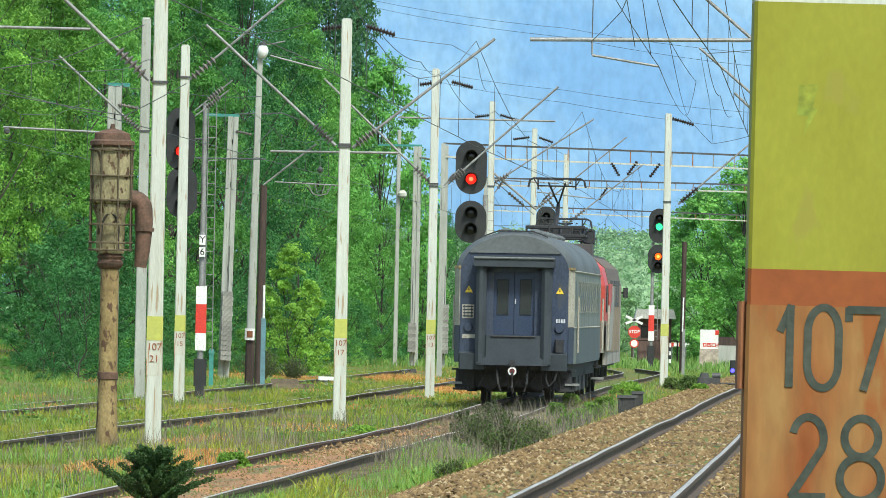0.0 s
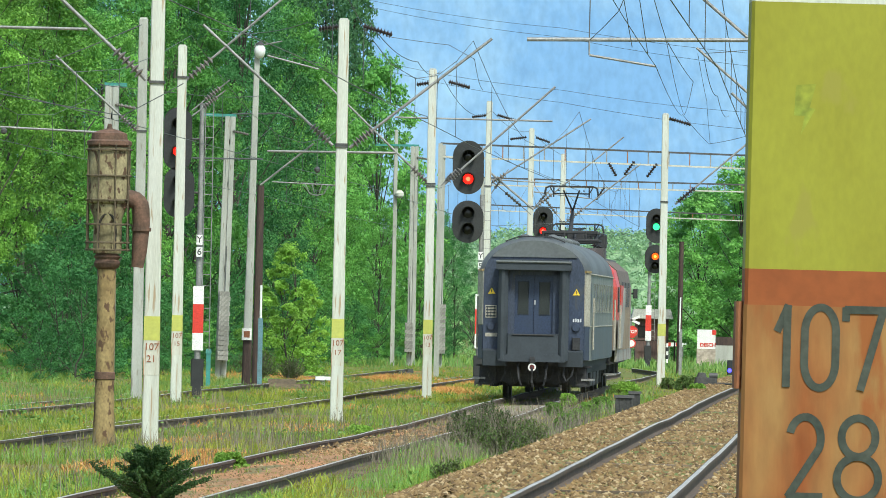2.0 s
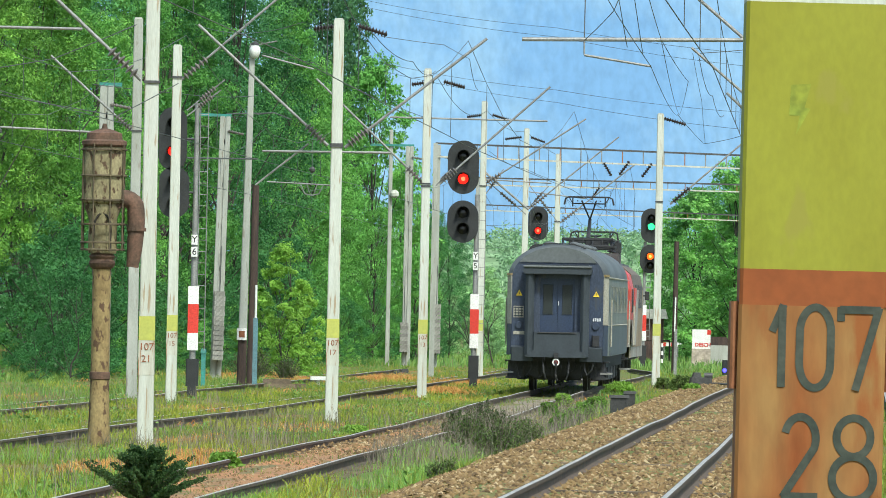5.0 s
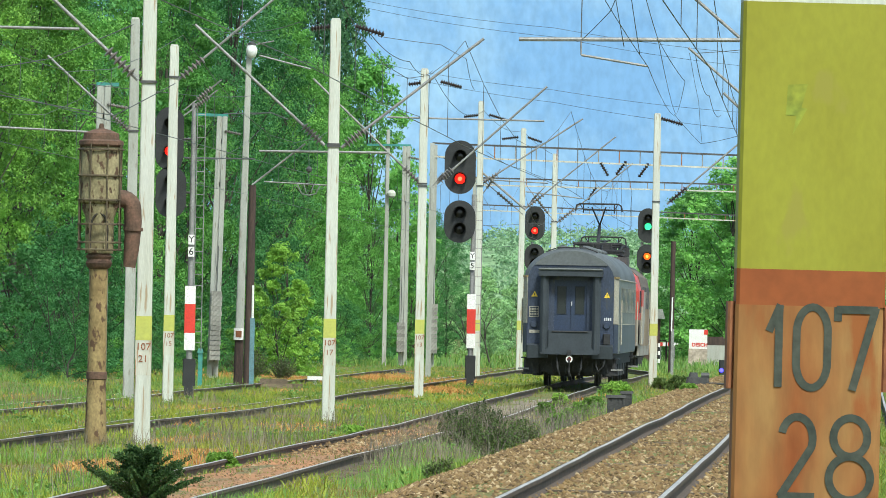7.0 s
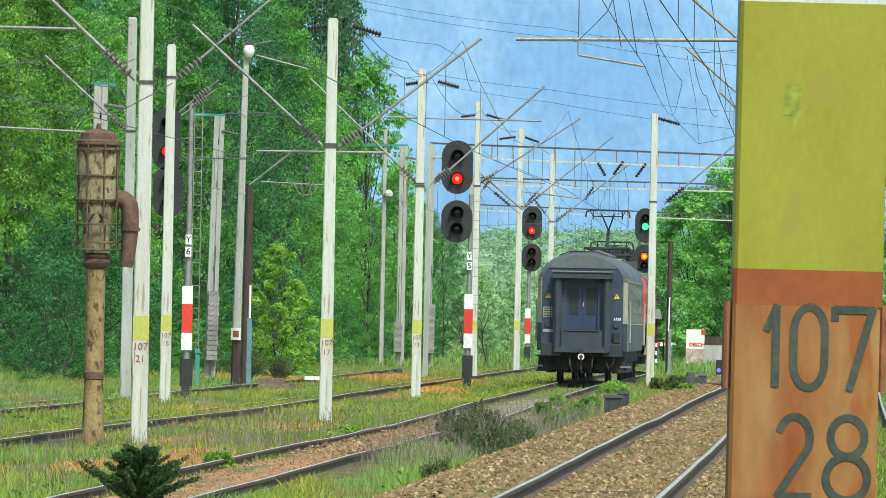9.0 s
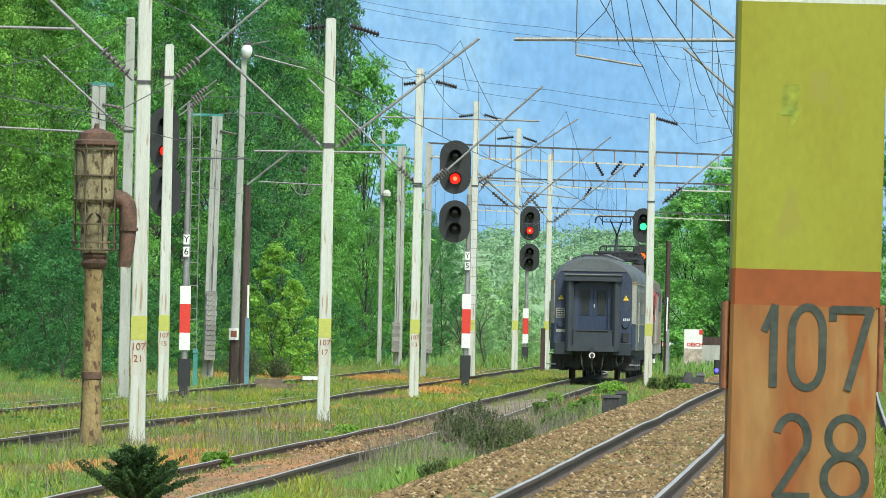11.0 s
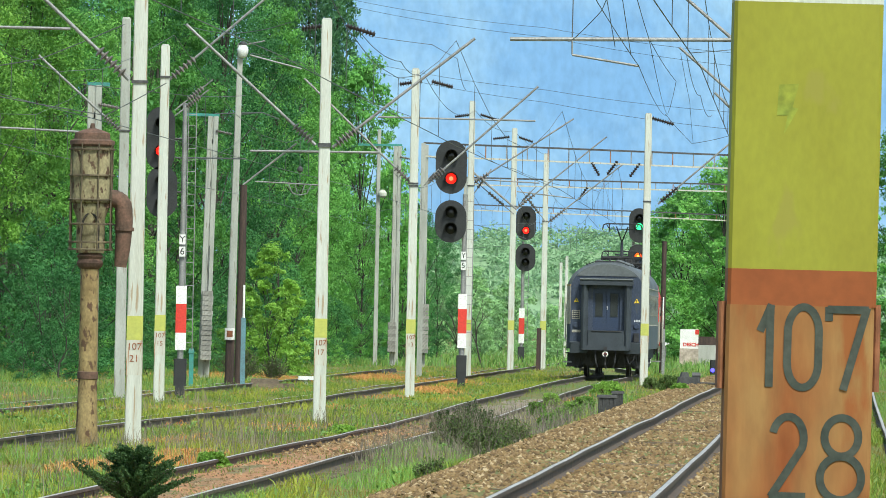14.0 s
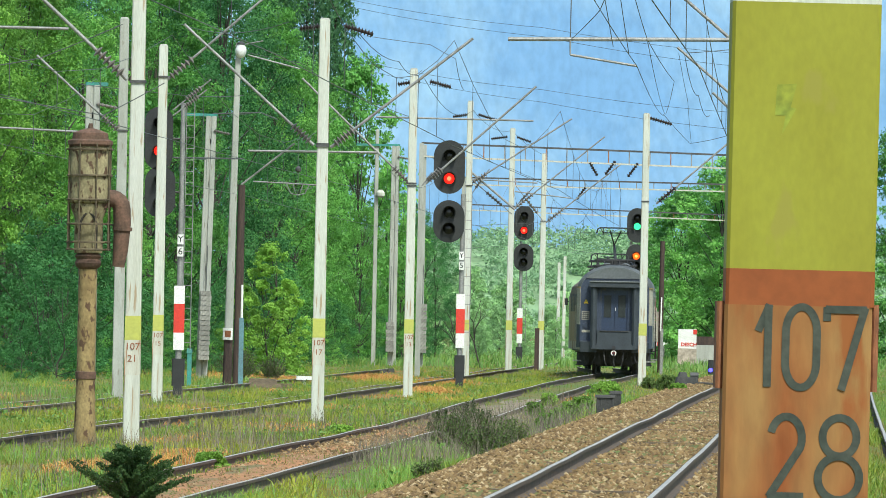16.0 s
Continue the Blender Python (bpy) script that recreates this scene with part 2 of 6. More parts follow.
# ---- concrete masts ----
def mast(x, y, top, w0=0.27, w1=0.22, white=True, band=True, marks=("107", ""), base=-0.2, label="", bz=None):
    """A tapered concrete mast with a grooved face, a yellow band and rust-brown numbers at eye height."""
    t = thing("catenary_mast", (x, y, base), label or ("whitewashed concrete catenary mast with yellow band" if white else "bare grey concrete catenary mast in the grass"), "mast", "catenary masts")
    h = top - base
    g = Geo()
    rings = []
    for k in range(9):
        z = h * k / 8
        w = w0 + (w1 - w0) * k / 8
        a, b, c = w / 2, w * 0.55, 0.018
        rings.append([(a - c, -b, z), (a, -b + c, z), (a, b - c, z), (a - c, b, z), (-a + c, b, z), (-a, b - c, z), (-a, -b + c, z), (-a + c, -b, z)])
    g.skin(rings)
    part("shaft", g, CONCRETE_WHITE if white else CONCRETE_GREY, t)
    part("cap", Geo().box((0, 0, h + 0.02), (w1 * 0.9, w1, 0.04), taper=0.8), CONCRETE_GREY, t)
    if band:
        zb = (1.70 if bz is None else bz) - base

        def sleeve(z0, z1, mat, nm, label=""):
            wa, wb = (w0 + (w1 - w0) * z / h + 0.005 for z in (z0, z1))
            s = Geo().skin([[(sx * w / 2, sy * w * 0.55, z) for sx, sy in ((1, -1), (1, 1), (-1, 1), (-1, -1))] for z, w in ((z0, wa), (z1, wb))])
            return part(nm, s, mat, t, label), wa
        sleeve(zb - 0.08, zb + 0.32, YELLOW_BAND, "yellow_band", "faded yellow painted band")
        _, w = sleeve(zb - 0.66, zb - 0.084, RUST_BAND, "number_field", "rust-streaked pale number field")
        for i, word in enumerate(marks):
            if word:
                part("number", text_geo(word, 0.165, RUST_MARK, 0.003, 0.0), RUST_MARK, t, "rust-brown painted number", at=pose(0, -w * 0.55 - 0.006, zb - 0.19 - 0.2 * i, 90))
    return t


def insulator(g, p, q, r=0.075, n=7, s=12):
    """A string of sheds from p to q."""
    p, q = Vector(p), Vector(q)
    rot = (q - p).to_track_quat("Z", "Y").to_matrix().to_4x4()
    m = Matrix.Translation(p) @ rot
    d = (q - p).length
    rows = [(0.03, 0)]
    for i in range(n):
        a = d * (i + 0.15) / n
        rows += [(0.03, a), (r, a + d * 0.25 / n), (r * 0.9, a + d * 0.4 / n), (0.035, a + d * 0.6 / n)]
    rows.append((0.03, d))
    g.lathe(rows, s, m)


def arm(parent_mast, p, q, ins=0.2, r=0.03, dark=False):
    """A cantilever tube from the mast p outwards to q, with a porcelain insulator at its root."""
    o = parent_mast.matrix_basis.translation
    p, q = Vector(p) - o, Vector(q) - o
    k = p + (q - p).normalized() * 0.12
    e = p + (q - p).normalized() * (0.12 + ins * 2.5)
    part("bracket", Geo().tube(p, k, 0.035), STEEL_GREY, parent_mast)
    part("clamp", Geo().box((0, 0, p.z), (0.27, 0.31, 0.045), cut=0.01), STEEL_DARK, parent_mast, "dark steel clamp")
    g = Geo()
    insulator(g, k, e, 0.105, 6)
    part("insulator", g, INSULATOR if dark else INSULATOR_PALE, parent_mast, "brown porcelain insulator" if dark else "grey porcelain insulator", True)
    part("cantilever_arm", Geo().tube(e, q, r), STEEL_GREY, parent_mast, "galvanised tube arm", True)


def top_strings(parent_mast, y, z, spans):
    """Insulator strings that reach out on both sides of the mast's head."""
    o = parent_mast.matrix_basis.translation
    for a, b, drop in spans:
        g = Geo()
        insulator(g, Vector((a, y, z)) - o, Vector((b, y, z - drop)) - o, 0.078, 9)
        part("insulator", g, INSULATOR, parent_mast, "dark brown porcelain insulator", True)


m21 = mast(-4.750, 159.32, 7.831, marks=("107", "21"))
arm(m21, (-4.887, 158.00, 5.905), (-6.393, 158.00, 7.288), 0.24)
m15 = mast(-6.464, 237.63, 8.675, marks=("107", "15"))
arm(m15, (-6.462, 241.00, 7.909), (-4.037, 241.00, 10.041), 0.3)
mg = mast(-7.425, 237.08, 9.310, white=False, band=False)
arm(mg, (-7.567, 240.00, 6.549), (-9.695, 240.00, 8.442), 0.2)
m17 = mast(-2.109, 201.61, 8.291, marks=("107", "17"))
arm(m17, (-2.312, 203.00, 5.681), (-5.097, 203.00, 8.182), 0.2)
arm(m17, (-1.953, 203.00, 5.640), (1.011, 203.00, 8.004), 0.2)
m13 = mast(-0.298, 270.02, 9.043, marks=("107", "13"))
arm(m13, (-0.289, 270.00, 5.773), (-3.429, 270.00, 8.730), 0.25)
arm(m13, (0.091, 270.00, 5.844), (3.150, 270.00, 8.637), 0.2)
m11 = mast(1.745, 359.35, 10.178, marks=("", ""))
arm(m11, (1.690, 360.00, 7.038), (5.558, 360.00, 9.636), 0.3)
m9 = mast(3.742, 401.80, 10.033, marks=("", ""))
arm(m9, (3.969, 410.00, 6.800), (7.744, 410.00, 9.938), 0.35)
m7 = mast(5.369, 424.12, 9.379, marks=("", ""))
arm(m7, (5.566, 430.00, 6.424), (8.929, 430.00, 9.147), 0.35)
mr = mast(7.404, 318.78, 8.968, marks=("", ""), label="whitewashed concrete mast beside the main track")
arm(mr, (7.922, 325.00, 6.072), (10.554, 325.00, 8.381), 0.3, dark=True)


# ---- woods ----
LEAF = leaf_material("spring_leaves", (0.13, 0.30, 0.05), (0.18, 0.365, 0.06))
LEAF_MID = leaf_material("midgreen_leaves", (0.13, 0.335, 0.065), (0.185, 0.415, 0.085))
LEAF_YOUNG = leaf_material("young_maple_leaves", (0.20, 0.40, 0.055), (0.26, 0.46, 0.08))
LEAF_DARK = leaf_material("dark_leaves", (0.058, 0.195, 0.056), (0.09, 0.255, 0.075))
LEAF_BRIGHT = leaf_material("bright_maple_leaves", (0.165, 0.41, 0.085), (0.22, 0.49, 0.12))
LEAF_RIGHT = leaf_material("summer_maple_leaves", (0.165, 0.40, 0.085), (0.225, 0.48, 0.125))
# Hill leaves: distance haze is blended into this pale colour.
LEAF_HILL = leaf_material("haze_tinted_hill_leaves", (0.29, 0.46, 0.25), (0.37, 0.54, 0.31))
# Far willows: paled here in place of haze in the air.
LEAF_PALE = leaf_material("haze_paled_willow_leaves", (0.27, 0.46, 0.20), (0.34, 0.54, 0.24))
NEEDLE = leaf_material("spruce_needles", (0.055, 0.155, 0.06), (0.09, 0.215, 0.09), 0.25)
BARK = material("grey_brown_bark", (0.06, 0.055, 0.045), (0.04, 0.036, 0.03), 3, 0.95, fine=15, bump=0.6)


def leaves(centres, radii, per, size, rng, flat=0.0):
    """Folded leaf pieces scattered in clumps; arrays of clump centres and radii."""
    k = len(centres)
    c = np.repeat(centres, per, 0)
    r = np.repeat(radii, per, 0)[:, None]
    u = rng.normal(size=(k * per, 3))
    u /= np.linalg.norm(u, axis=1)[:, None]
    c = c + u * r * rng.uniform(0.35, 1.0, (k * per, 1)) ** 0.6 * np.array([1, 1, 0.75])
    a = rng.normal(size=c.shape) + np.array([0, 0, -flat])
    a /= np.linalg.norm(a, axis=1)[:, None]
    b = np.cross(a, rng.normal(size=c.shape))
    b /= np.linalg.norm(b, axis=1)[:, None]
    s = size * rng.uniform(0.6, 1.35, (len(c), 1))
    v = np.stack([c - a * s, c + b * s * 0.55, c + a * s, c - b * s * 0.55 + np.cross(a, b) * s * 0.25], 1)
    return v.reshape(-1, 3)


def leaf_mesh(name, v, mat):
    n = len(v) // 4
    me = bpy.data.meshes.new(name)
    me.from_pydata(v.tolist(), [], np.arange(n * 4).reshape(n, 4).tolist())
    me.materials.append(mat)
    return me


def tri_mesh(name, v, mat):
    """Loose three-cornered leaves, three corners each."""
    n = len(v) // 3
    me = bpy.data.meshes.new(name)
    me.vertices.add(n * 3)
    me.vertices.foreach_set("co", v.astype(np.float32).ravel())
    me.loops.add(n * 3)
    me.loops.foreach_set("vertex_index", np.arange(n * 3, dtype=np.int32))
    me.polygons.add(n)
    me.polygons.foreach_set("loop_start", np.arange(0, n * 3, 3, dtype=np.int32))
    me.update(calc_edges=True)
    me.materials.append(mat)
    return me


def foliage(boughs, radii, per, size, rng, droop=0.0):
    """Leaves on the outside of boughs: each bough carries sprays, each spray small leaves that face out and up."""
    k, sprays = len(boughs), 14
    u = rng.normal(size=(k, sprays, 3)) + np.array([0, 0, 0.35])
    u /= np.linalg.norm(u, axis=2)[:, :, None]
    r = np.asarray(radii)[:, None, None]
    spray = np.asarray(boughs)[:, None] + u * r * rng.uniform(0.55, 1.05, (k, sprays, 1)) * np.array([1, 1, 0.72])
    m = max(1, per // sprays)
    c = spray[:, :, None] + rng.normal(size=(k, sprays, m, 3)) * (r * 0.21)[:, :, None] * np.array([1, 1, 0.6])
    c = c.reshape(-1, 3)
    out = np.repeat(u.reshape(-1, 3), m, 0)
    nrm = out * 0.55 + np.array([0, 0, 0.45 - droop]) + rng.normal(size=c.shape) * 0.55
    nrm /= np.linalg.norm(nrm, axis=1)[:, None]
    a = np.cross(nrm, rng.normal(size=c.shape))
    a /= np.linalg.norm(a, axis=1)[:, None]
    b = np.cross(nrm, a)
    z = size * rng.uniform(0.6, 1.35, (len(c), 1))
    return np.stack([c + a * z, c - a * z * 0.6 + b * z * 0.55, c - a * z * 0.6 - b * z * 0.55], 1).reshape(-1, 3)


def broadleaf(seed, height, width, mat, boughs=60, per=600, size=0.072, low=0.15, bark=BARK):
    """A trunk that wanders and thins, limbs out to the boughs, and sprays of small leaves on them."""
    rng = np.random.default_rng(seed)
    t = thing("broadleaf_tree", (0, 0, -50), "leafy green broadleaf tree at the track's edge", "tree", "trees of the wood")
    g = Geo()
    p, r = Vector((0, 0, -0.3)), height * 0.010
    spine = []
    for k in range(8):
        q = p + Vector((rng.normal() * 0.12, rng.normal() * 0.12, height * 0.11))
        g.tube(p, q, r, r * 0.86, 8)
        p, r = q, r * 0.86
        spine.append(q.copy())
    cs, rs = [], []
    for i in range(boughs):
        h = low + (1 - low) * (i + rng.random()) / boughs
        prof = math.sin(math.pi * min(1, (h - low) / (1 - low) * 0.86 + 0.14)) ** 0.6
        a = i * 2.4 + rng.uniform(-0.6, 0.6)
        rad = width * prof * rng.uniform(0.45, 1.0) * (1 + 0.2 * math.sin(3 * a + seed))
        c = np.array([math.cos(a) * rad, math.sin(a) * rad, h * height])
        cs.append(c)
        rs.append(rng.uniform(0.6, 1.2) * width * 0.27)
        if i % 2 == 0:
            g.tube(spine[min(7, max(0, int(h * 8) - 2))], Vector(c), 0.04 * height / 12, 0.012, 5)
    part("trunk", g, bark, t, "grey-brown trunk and limbs")
    part("crown", tri_mesh("crown", foliage(cs, rs, per, size, rng), mat), mat, t)
    return t


def spruce(seed, height, width):
    rng = np.random.default_rng(seed)
    t = thing("spruce", (0, 0, -50), "tall dark spruce behind the broadleaf trees", "tree", "trees of the wood")
    part("trunk", Geo().tube((0, 0, -0.3), (0, 0, height), height * 0.007, 0.02, 8), BARK, t)
    cs, rs = [], []
    for i in range(int(height * 9)):
        h = 0.08 + 0.92 * (i + rng.random()) / int(height * 9)
        rad, a = width * (1 - h) ** 0.85 * rng.uniform(0.6, 1.05), i * 2.4
        for f in (0.3, 0.55, 0.78, 1.0):
            cs.append([math.cos(a) * rad * f, math.sin(a) * rad * f, h * height - rad * f * f * 0.55])
            rs.append(0.22 + 0.22 * (1 - h))
    part("crown", tri_mesh("crown", foliage(cs, rs, 42, 0.10, rng, 0.7), NEEDLE), NEEDLE, t)
    return t


RIGHT = [broadleaf(41, 12.5, 3.6, LEAF_RIGHT, 52, 420, 0.115, 0.0), broadleaf(42, 14, 3.8, LEAF_RIGHT, 52, 420, 0.115, 0.0)]
MAPLES = [broadleaf(43, 12.5, 3.4, LEAF_BRIGHT, 52, 420, 0.11, 0.0), broadleaf(44, 13, 3.6, LEAF_BRIGHT, 52, 420, 0.11, 0.0)]
LIGHT = [broadleaf(1, 14, 3.4, LEAF, low=0.30), broadleaf(3, 13, 3.0, LEAF, low=0.25)]
MID = [broadleaf(5, 15, 3.6, LEAF_MID, low=0.05), broadleaf(6, 14, 3.2, LEAF_MID, low=0.08)]
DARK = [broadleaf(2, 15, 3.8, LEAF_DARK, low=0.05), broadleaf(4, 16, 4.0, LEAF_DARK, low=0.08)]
# Back rows: dark leaves stand in for shade in the wood's gaps.
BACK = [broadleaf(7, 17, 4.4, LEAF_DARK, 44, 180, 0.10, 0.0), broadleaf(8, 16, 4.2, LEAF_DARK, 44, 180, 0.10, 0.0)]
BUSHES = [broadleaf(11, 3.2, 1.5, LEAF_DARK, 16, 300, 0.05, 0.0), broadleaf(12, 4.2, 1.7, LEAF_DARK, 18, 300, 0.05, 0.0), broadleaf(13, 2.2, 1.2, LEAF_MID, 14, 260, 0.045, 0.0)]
MAPLE = broadleaf(14, 5.6, 1.55, LEAF_YOUNG, 30, 330, 0.07, 0.0)
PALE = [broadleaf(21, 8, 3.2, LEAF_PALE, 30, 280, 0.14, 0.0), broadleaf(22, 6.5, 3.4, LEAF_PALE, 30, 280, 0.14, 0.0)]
SPRUCES = [spruce(31, 24, 3.6), spruce(32, 20, 3.0)]
for b in BUSHES:
    b.name = "bush"
    tagged(b, "dense green leafy bush at the wood's edge", "bush", "bushes at the wood's edge")
for b in PALE:
    tagged(b, "willow beyond the station in haze-paled leaves", "tree", "trees beyond the station")


def plant(ob, x, y, s=1.0, turn=0.0, z=None, wide=1.0):
    m = pose(x, y, ground_z(x, y) if z is None else z, 0, 0, turn) @ Matrix.Diagonal((s * wide, s * wide, s, 1))
    return copy_thing(ob, m)


def edge(d):
    """The front of the wood."""
    return -14.0 + 0.054 * (d - 286)


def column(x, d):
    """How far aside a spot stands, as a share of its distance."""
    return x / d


rnd = random.Random(7)
d, i = 296.0, 0
while d < 488:
    x = edge(d) - 2.0 + rnd.uniform(-1.0, 1.0)
    c = column(x, d)
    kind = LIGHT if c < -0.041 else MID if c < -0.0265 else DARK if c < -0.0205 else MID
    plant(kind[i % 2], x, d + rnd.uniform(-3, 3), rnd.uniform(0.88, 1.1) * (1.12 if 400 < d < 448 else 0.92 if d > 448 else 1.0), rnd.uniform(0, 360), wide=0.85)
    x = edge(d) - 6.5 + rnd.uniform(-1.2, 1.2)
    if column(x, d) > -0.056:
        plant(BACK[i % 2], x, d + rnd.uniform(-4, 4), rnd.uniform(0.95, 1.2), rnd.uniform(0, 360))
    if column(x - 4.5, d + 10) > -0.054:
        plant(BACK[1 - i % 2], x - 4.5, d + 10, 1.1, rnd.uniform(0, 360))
    d += 12.0
    i += 1
d = 290.0
while d < 540:
    for row in range(2):
        plant(BUSHES[rnd.randrange(3)], edge(d) + rnd.uniform(-1.2, 1.4) + row * 0.7, d + rnd.uniform(-4, 4), rnd.uniform(0.6, 1.1), rnd.uniform(0, 360))
    d += 9.0
for i in range(40):
    d = rnd.uniform(280, 420)
    plant(BUSHES[i % 3], edge(d) + rnd.uniform(0.6, 3.2), d, rnd.uniform(0.22, 0.5), rnd.uniform(0, 360))
for k in range(9):
    d = 304 + 4.6 * k
    plant(BUSHES[k % 2], edge(d) + 0.2 + 0.7 * math.sin(k * 2.1), d, 1.25 + 0.3 * math.sin(k * 3.3), 70 * k)
plant(MAPLE, -5.5, 345, 0.86, 20)
plant(MAPLE, -4.75, 350, 0.62, 200)
plant(MAPLE, -6.5, 352, 0.60, 120)
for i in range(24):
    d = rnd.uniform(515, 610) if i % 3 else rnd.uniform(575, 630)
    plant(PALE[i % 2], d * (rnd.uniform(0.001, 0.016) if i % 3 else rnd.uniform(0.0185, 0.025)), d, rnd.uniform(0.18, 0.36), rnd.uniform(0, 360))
for px, py, k, s in ((-6.2, 505, 0, 1.55), (-7.6, 500, 1, 1.6)):
    plant(SPRUCES[k], px, py, s, rnd.uniform(0, 360), wide=0.6)
for x, y, k, s in ((15.2, 560, 0, 0.78), (17.2, 545, 2, 0.9), (19.5, 530, 0, 0.95), (21, 560, 1, 0.85), (23.5, 540, 3, 0.8), (18.6, 590, 3, 0.8), (26, 520, 1, 0.9), (29, 500, 2, 1.0), (16.2, 575, 2, 0.8), (18.4, 560, 0, 0.86), (15.6, 620, 2, 0.75), (20.4, 545, 2, 0.9)):
    plant(RIGHT[k % 2], x, y, s, rnd.uniform(0, 360))
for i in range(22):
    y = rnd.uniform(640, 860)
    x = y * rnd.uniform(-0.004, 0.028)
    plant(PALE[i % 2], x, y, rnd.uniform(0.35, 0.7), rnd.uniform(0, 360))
for x, y, k, s, w in ((-3.4, 500, 0, 1.22, 0.75), (-5.2, 480, 1, 0.95, 0.8), (-1.8, 525, 0, 0.84, 0.75)):
    plant(MAPLES[k], x, y, s, rnd.uniform(0, 360), wide=w)
for x, y, k, s, w in ((-2.9, 470, 0, 0.5, 0.8), (-0.9, 500, 1, 0.5, 0.8)):
    plant(MID[k], x, y, s, rnd.uniform(0, 360), wide=w)
for x, y, k, s, w in ((0.1, 520, 0, 0.52, 0.75), (0.9, 535, 1, 0.46, 0.8), (-0.8, 540, 1, 0.55, 0.8)):
    plant(DARK[k], x, y, s, rnd.uniform(0, 360), wide=w)
plant(RIGHT[0], 16.1, 497, 0.4, 30, wide=0.6)
plant(SPRUCES[0], -4.8, 512, 1.25, 40, wide=0.7)
for proto in [MAPLE] + MAPLES + LIGHT + MID + DARK + BACK + BUSHES + PALE + RIGHT + SPRUCES:
    for o in (*proto.children_recursive, proto):
        bpy.data.objects.remove(o)

# ---- distance: a wooded mountain, its blue haze painted in and glowing ----
def far_material():
    m = bpy.data.materials.new("hazy_mountainside")
    m.use_nodes = True
    n, l = m.node_tree.nodes, m.node_tree.links
    b = n["Principled BSDF"]
    co = n.new("ShaderNodeTexCoord")
    t = n.new("ShaderNodeTexNoise")
    t.inputs["Scale"].default_value, t.inputs["Detail"].default_value = 0.022, 10
    t.inputs["Roughness"].default_value = 0.62
    mp = n.new("ShaderNodeMapping")
    mp.inputs["Scale"].default_value = (0.8, 0.25, 0.6)
    l.new(co.outputs["Object"], mp.inputs[0])
    l.new(mp.outputs[0], t.inputs["Vector"])
    r = n.new("ShaderNodeValToRGB")
    e = r.color_ramp.elements
    # The ramp holds the haze's blues, which go out as emission.
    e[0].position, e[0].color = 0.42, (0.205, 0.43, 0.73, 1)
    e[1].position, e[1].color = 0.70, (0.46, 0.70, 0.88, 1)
    l.new(t.outputs["Fac"], r.inputs[0])
    mp2, t2 = n.new("ShaderNodeMapping"), n.new("ShaderNodeTexNoise")
    mp2.inputs["Scale"].default_value = (1.0, 0.1, 0.5)
    t2.inputs["Scale"].default_value, t2.inputs["Detail"].default_value = 0.5, 4
    l.new(co.outputs["Object"], mp2.inputs[0])
    l.new(mp2.outputs[0], t2.inputs["Vector"])
    k = n.new("ShaderNodeMapRange")
    k.inputs[1].default_value, k.inputs[2].default_value, k.inputs[3].default_value, k.inputs[4].default_value = 0.35, 0.7, 1.05, 0.88
    l.new(t2.outputs["Fac"], k.inputs[0])
    hv = n.new("ShaderNodeHueSaturation")
    l.new(r.outputs[0], hv.inputs["Color"])
    l.new(k.outputs[0], hv.inputs["Value"])
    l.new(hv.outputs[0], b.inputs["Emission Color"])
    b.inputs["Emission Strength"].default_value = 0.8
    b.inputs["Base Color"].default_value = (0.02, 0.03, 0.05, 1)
    b.inputs["Roughness"].default_value = 1
    return m


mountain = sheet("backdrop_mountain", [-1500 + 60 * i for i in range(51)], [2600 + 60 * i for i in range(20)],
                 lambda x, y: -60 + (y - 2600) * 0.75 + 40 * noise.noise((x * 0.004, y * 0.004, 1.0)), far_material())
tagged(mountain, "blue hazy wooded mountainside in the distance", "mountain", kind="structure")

# The hillside's greens are lightened to hold the haze.
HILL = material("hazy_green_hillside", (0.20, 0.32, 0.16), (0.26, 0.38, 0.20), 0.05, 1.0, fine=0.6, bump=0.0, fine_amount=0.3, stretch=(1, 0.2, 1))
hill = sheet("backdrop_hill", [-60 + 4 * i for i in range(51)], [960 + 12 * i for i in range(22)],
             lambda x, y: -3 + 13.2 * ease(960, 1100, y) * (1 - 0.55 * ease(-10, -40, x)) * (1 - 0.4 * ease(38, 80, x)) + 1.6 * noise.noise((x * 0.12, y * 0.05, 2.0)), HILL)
tagged(hill, "green wooded hill behind the station, paled by painted haze", "hill", kind="structure")
hill_rng = np.random.default_rng(77)
spots = [(x, y) for x, y in zip(hill_rng.uniform(-35, 60, 640), hill_rng.uniform(970, 1112, 640))]
hill_crowns = [(x, y, 1.0 - 3 + 13.2 * ease(960, 1100, y) * (1 - 0.55 * ease(-10, -40, x)) * (1 - 0.4 * ease(38, 80, x))) for x, y in spots]
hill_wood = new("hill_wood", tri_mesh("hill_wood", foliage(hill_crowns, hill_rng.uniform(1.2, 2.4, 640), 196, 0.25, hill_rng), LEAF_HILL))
tagged(hill_wood, "leafy wood on the hill, its leaves paled by painted haze", "wood", kind="stuff")



# ---- struts, further masts, blocks at their feet ----
def strut(parent_mast, p, q, r=0.025):
    o = parent_mast.matrix_basis.translation
    part("registration_tube", Geo().tube(Vector(p) - o, Vector(q) - o, r), STEEL_GREY, parent_mast, "thin galvanised tube", True)


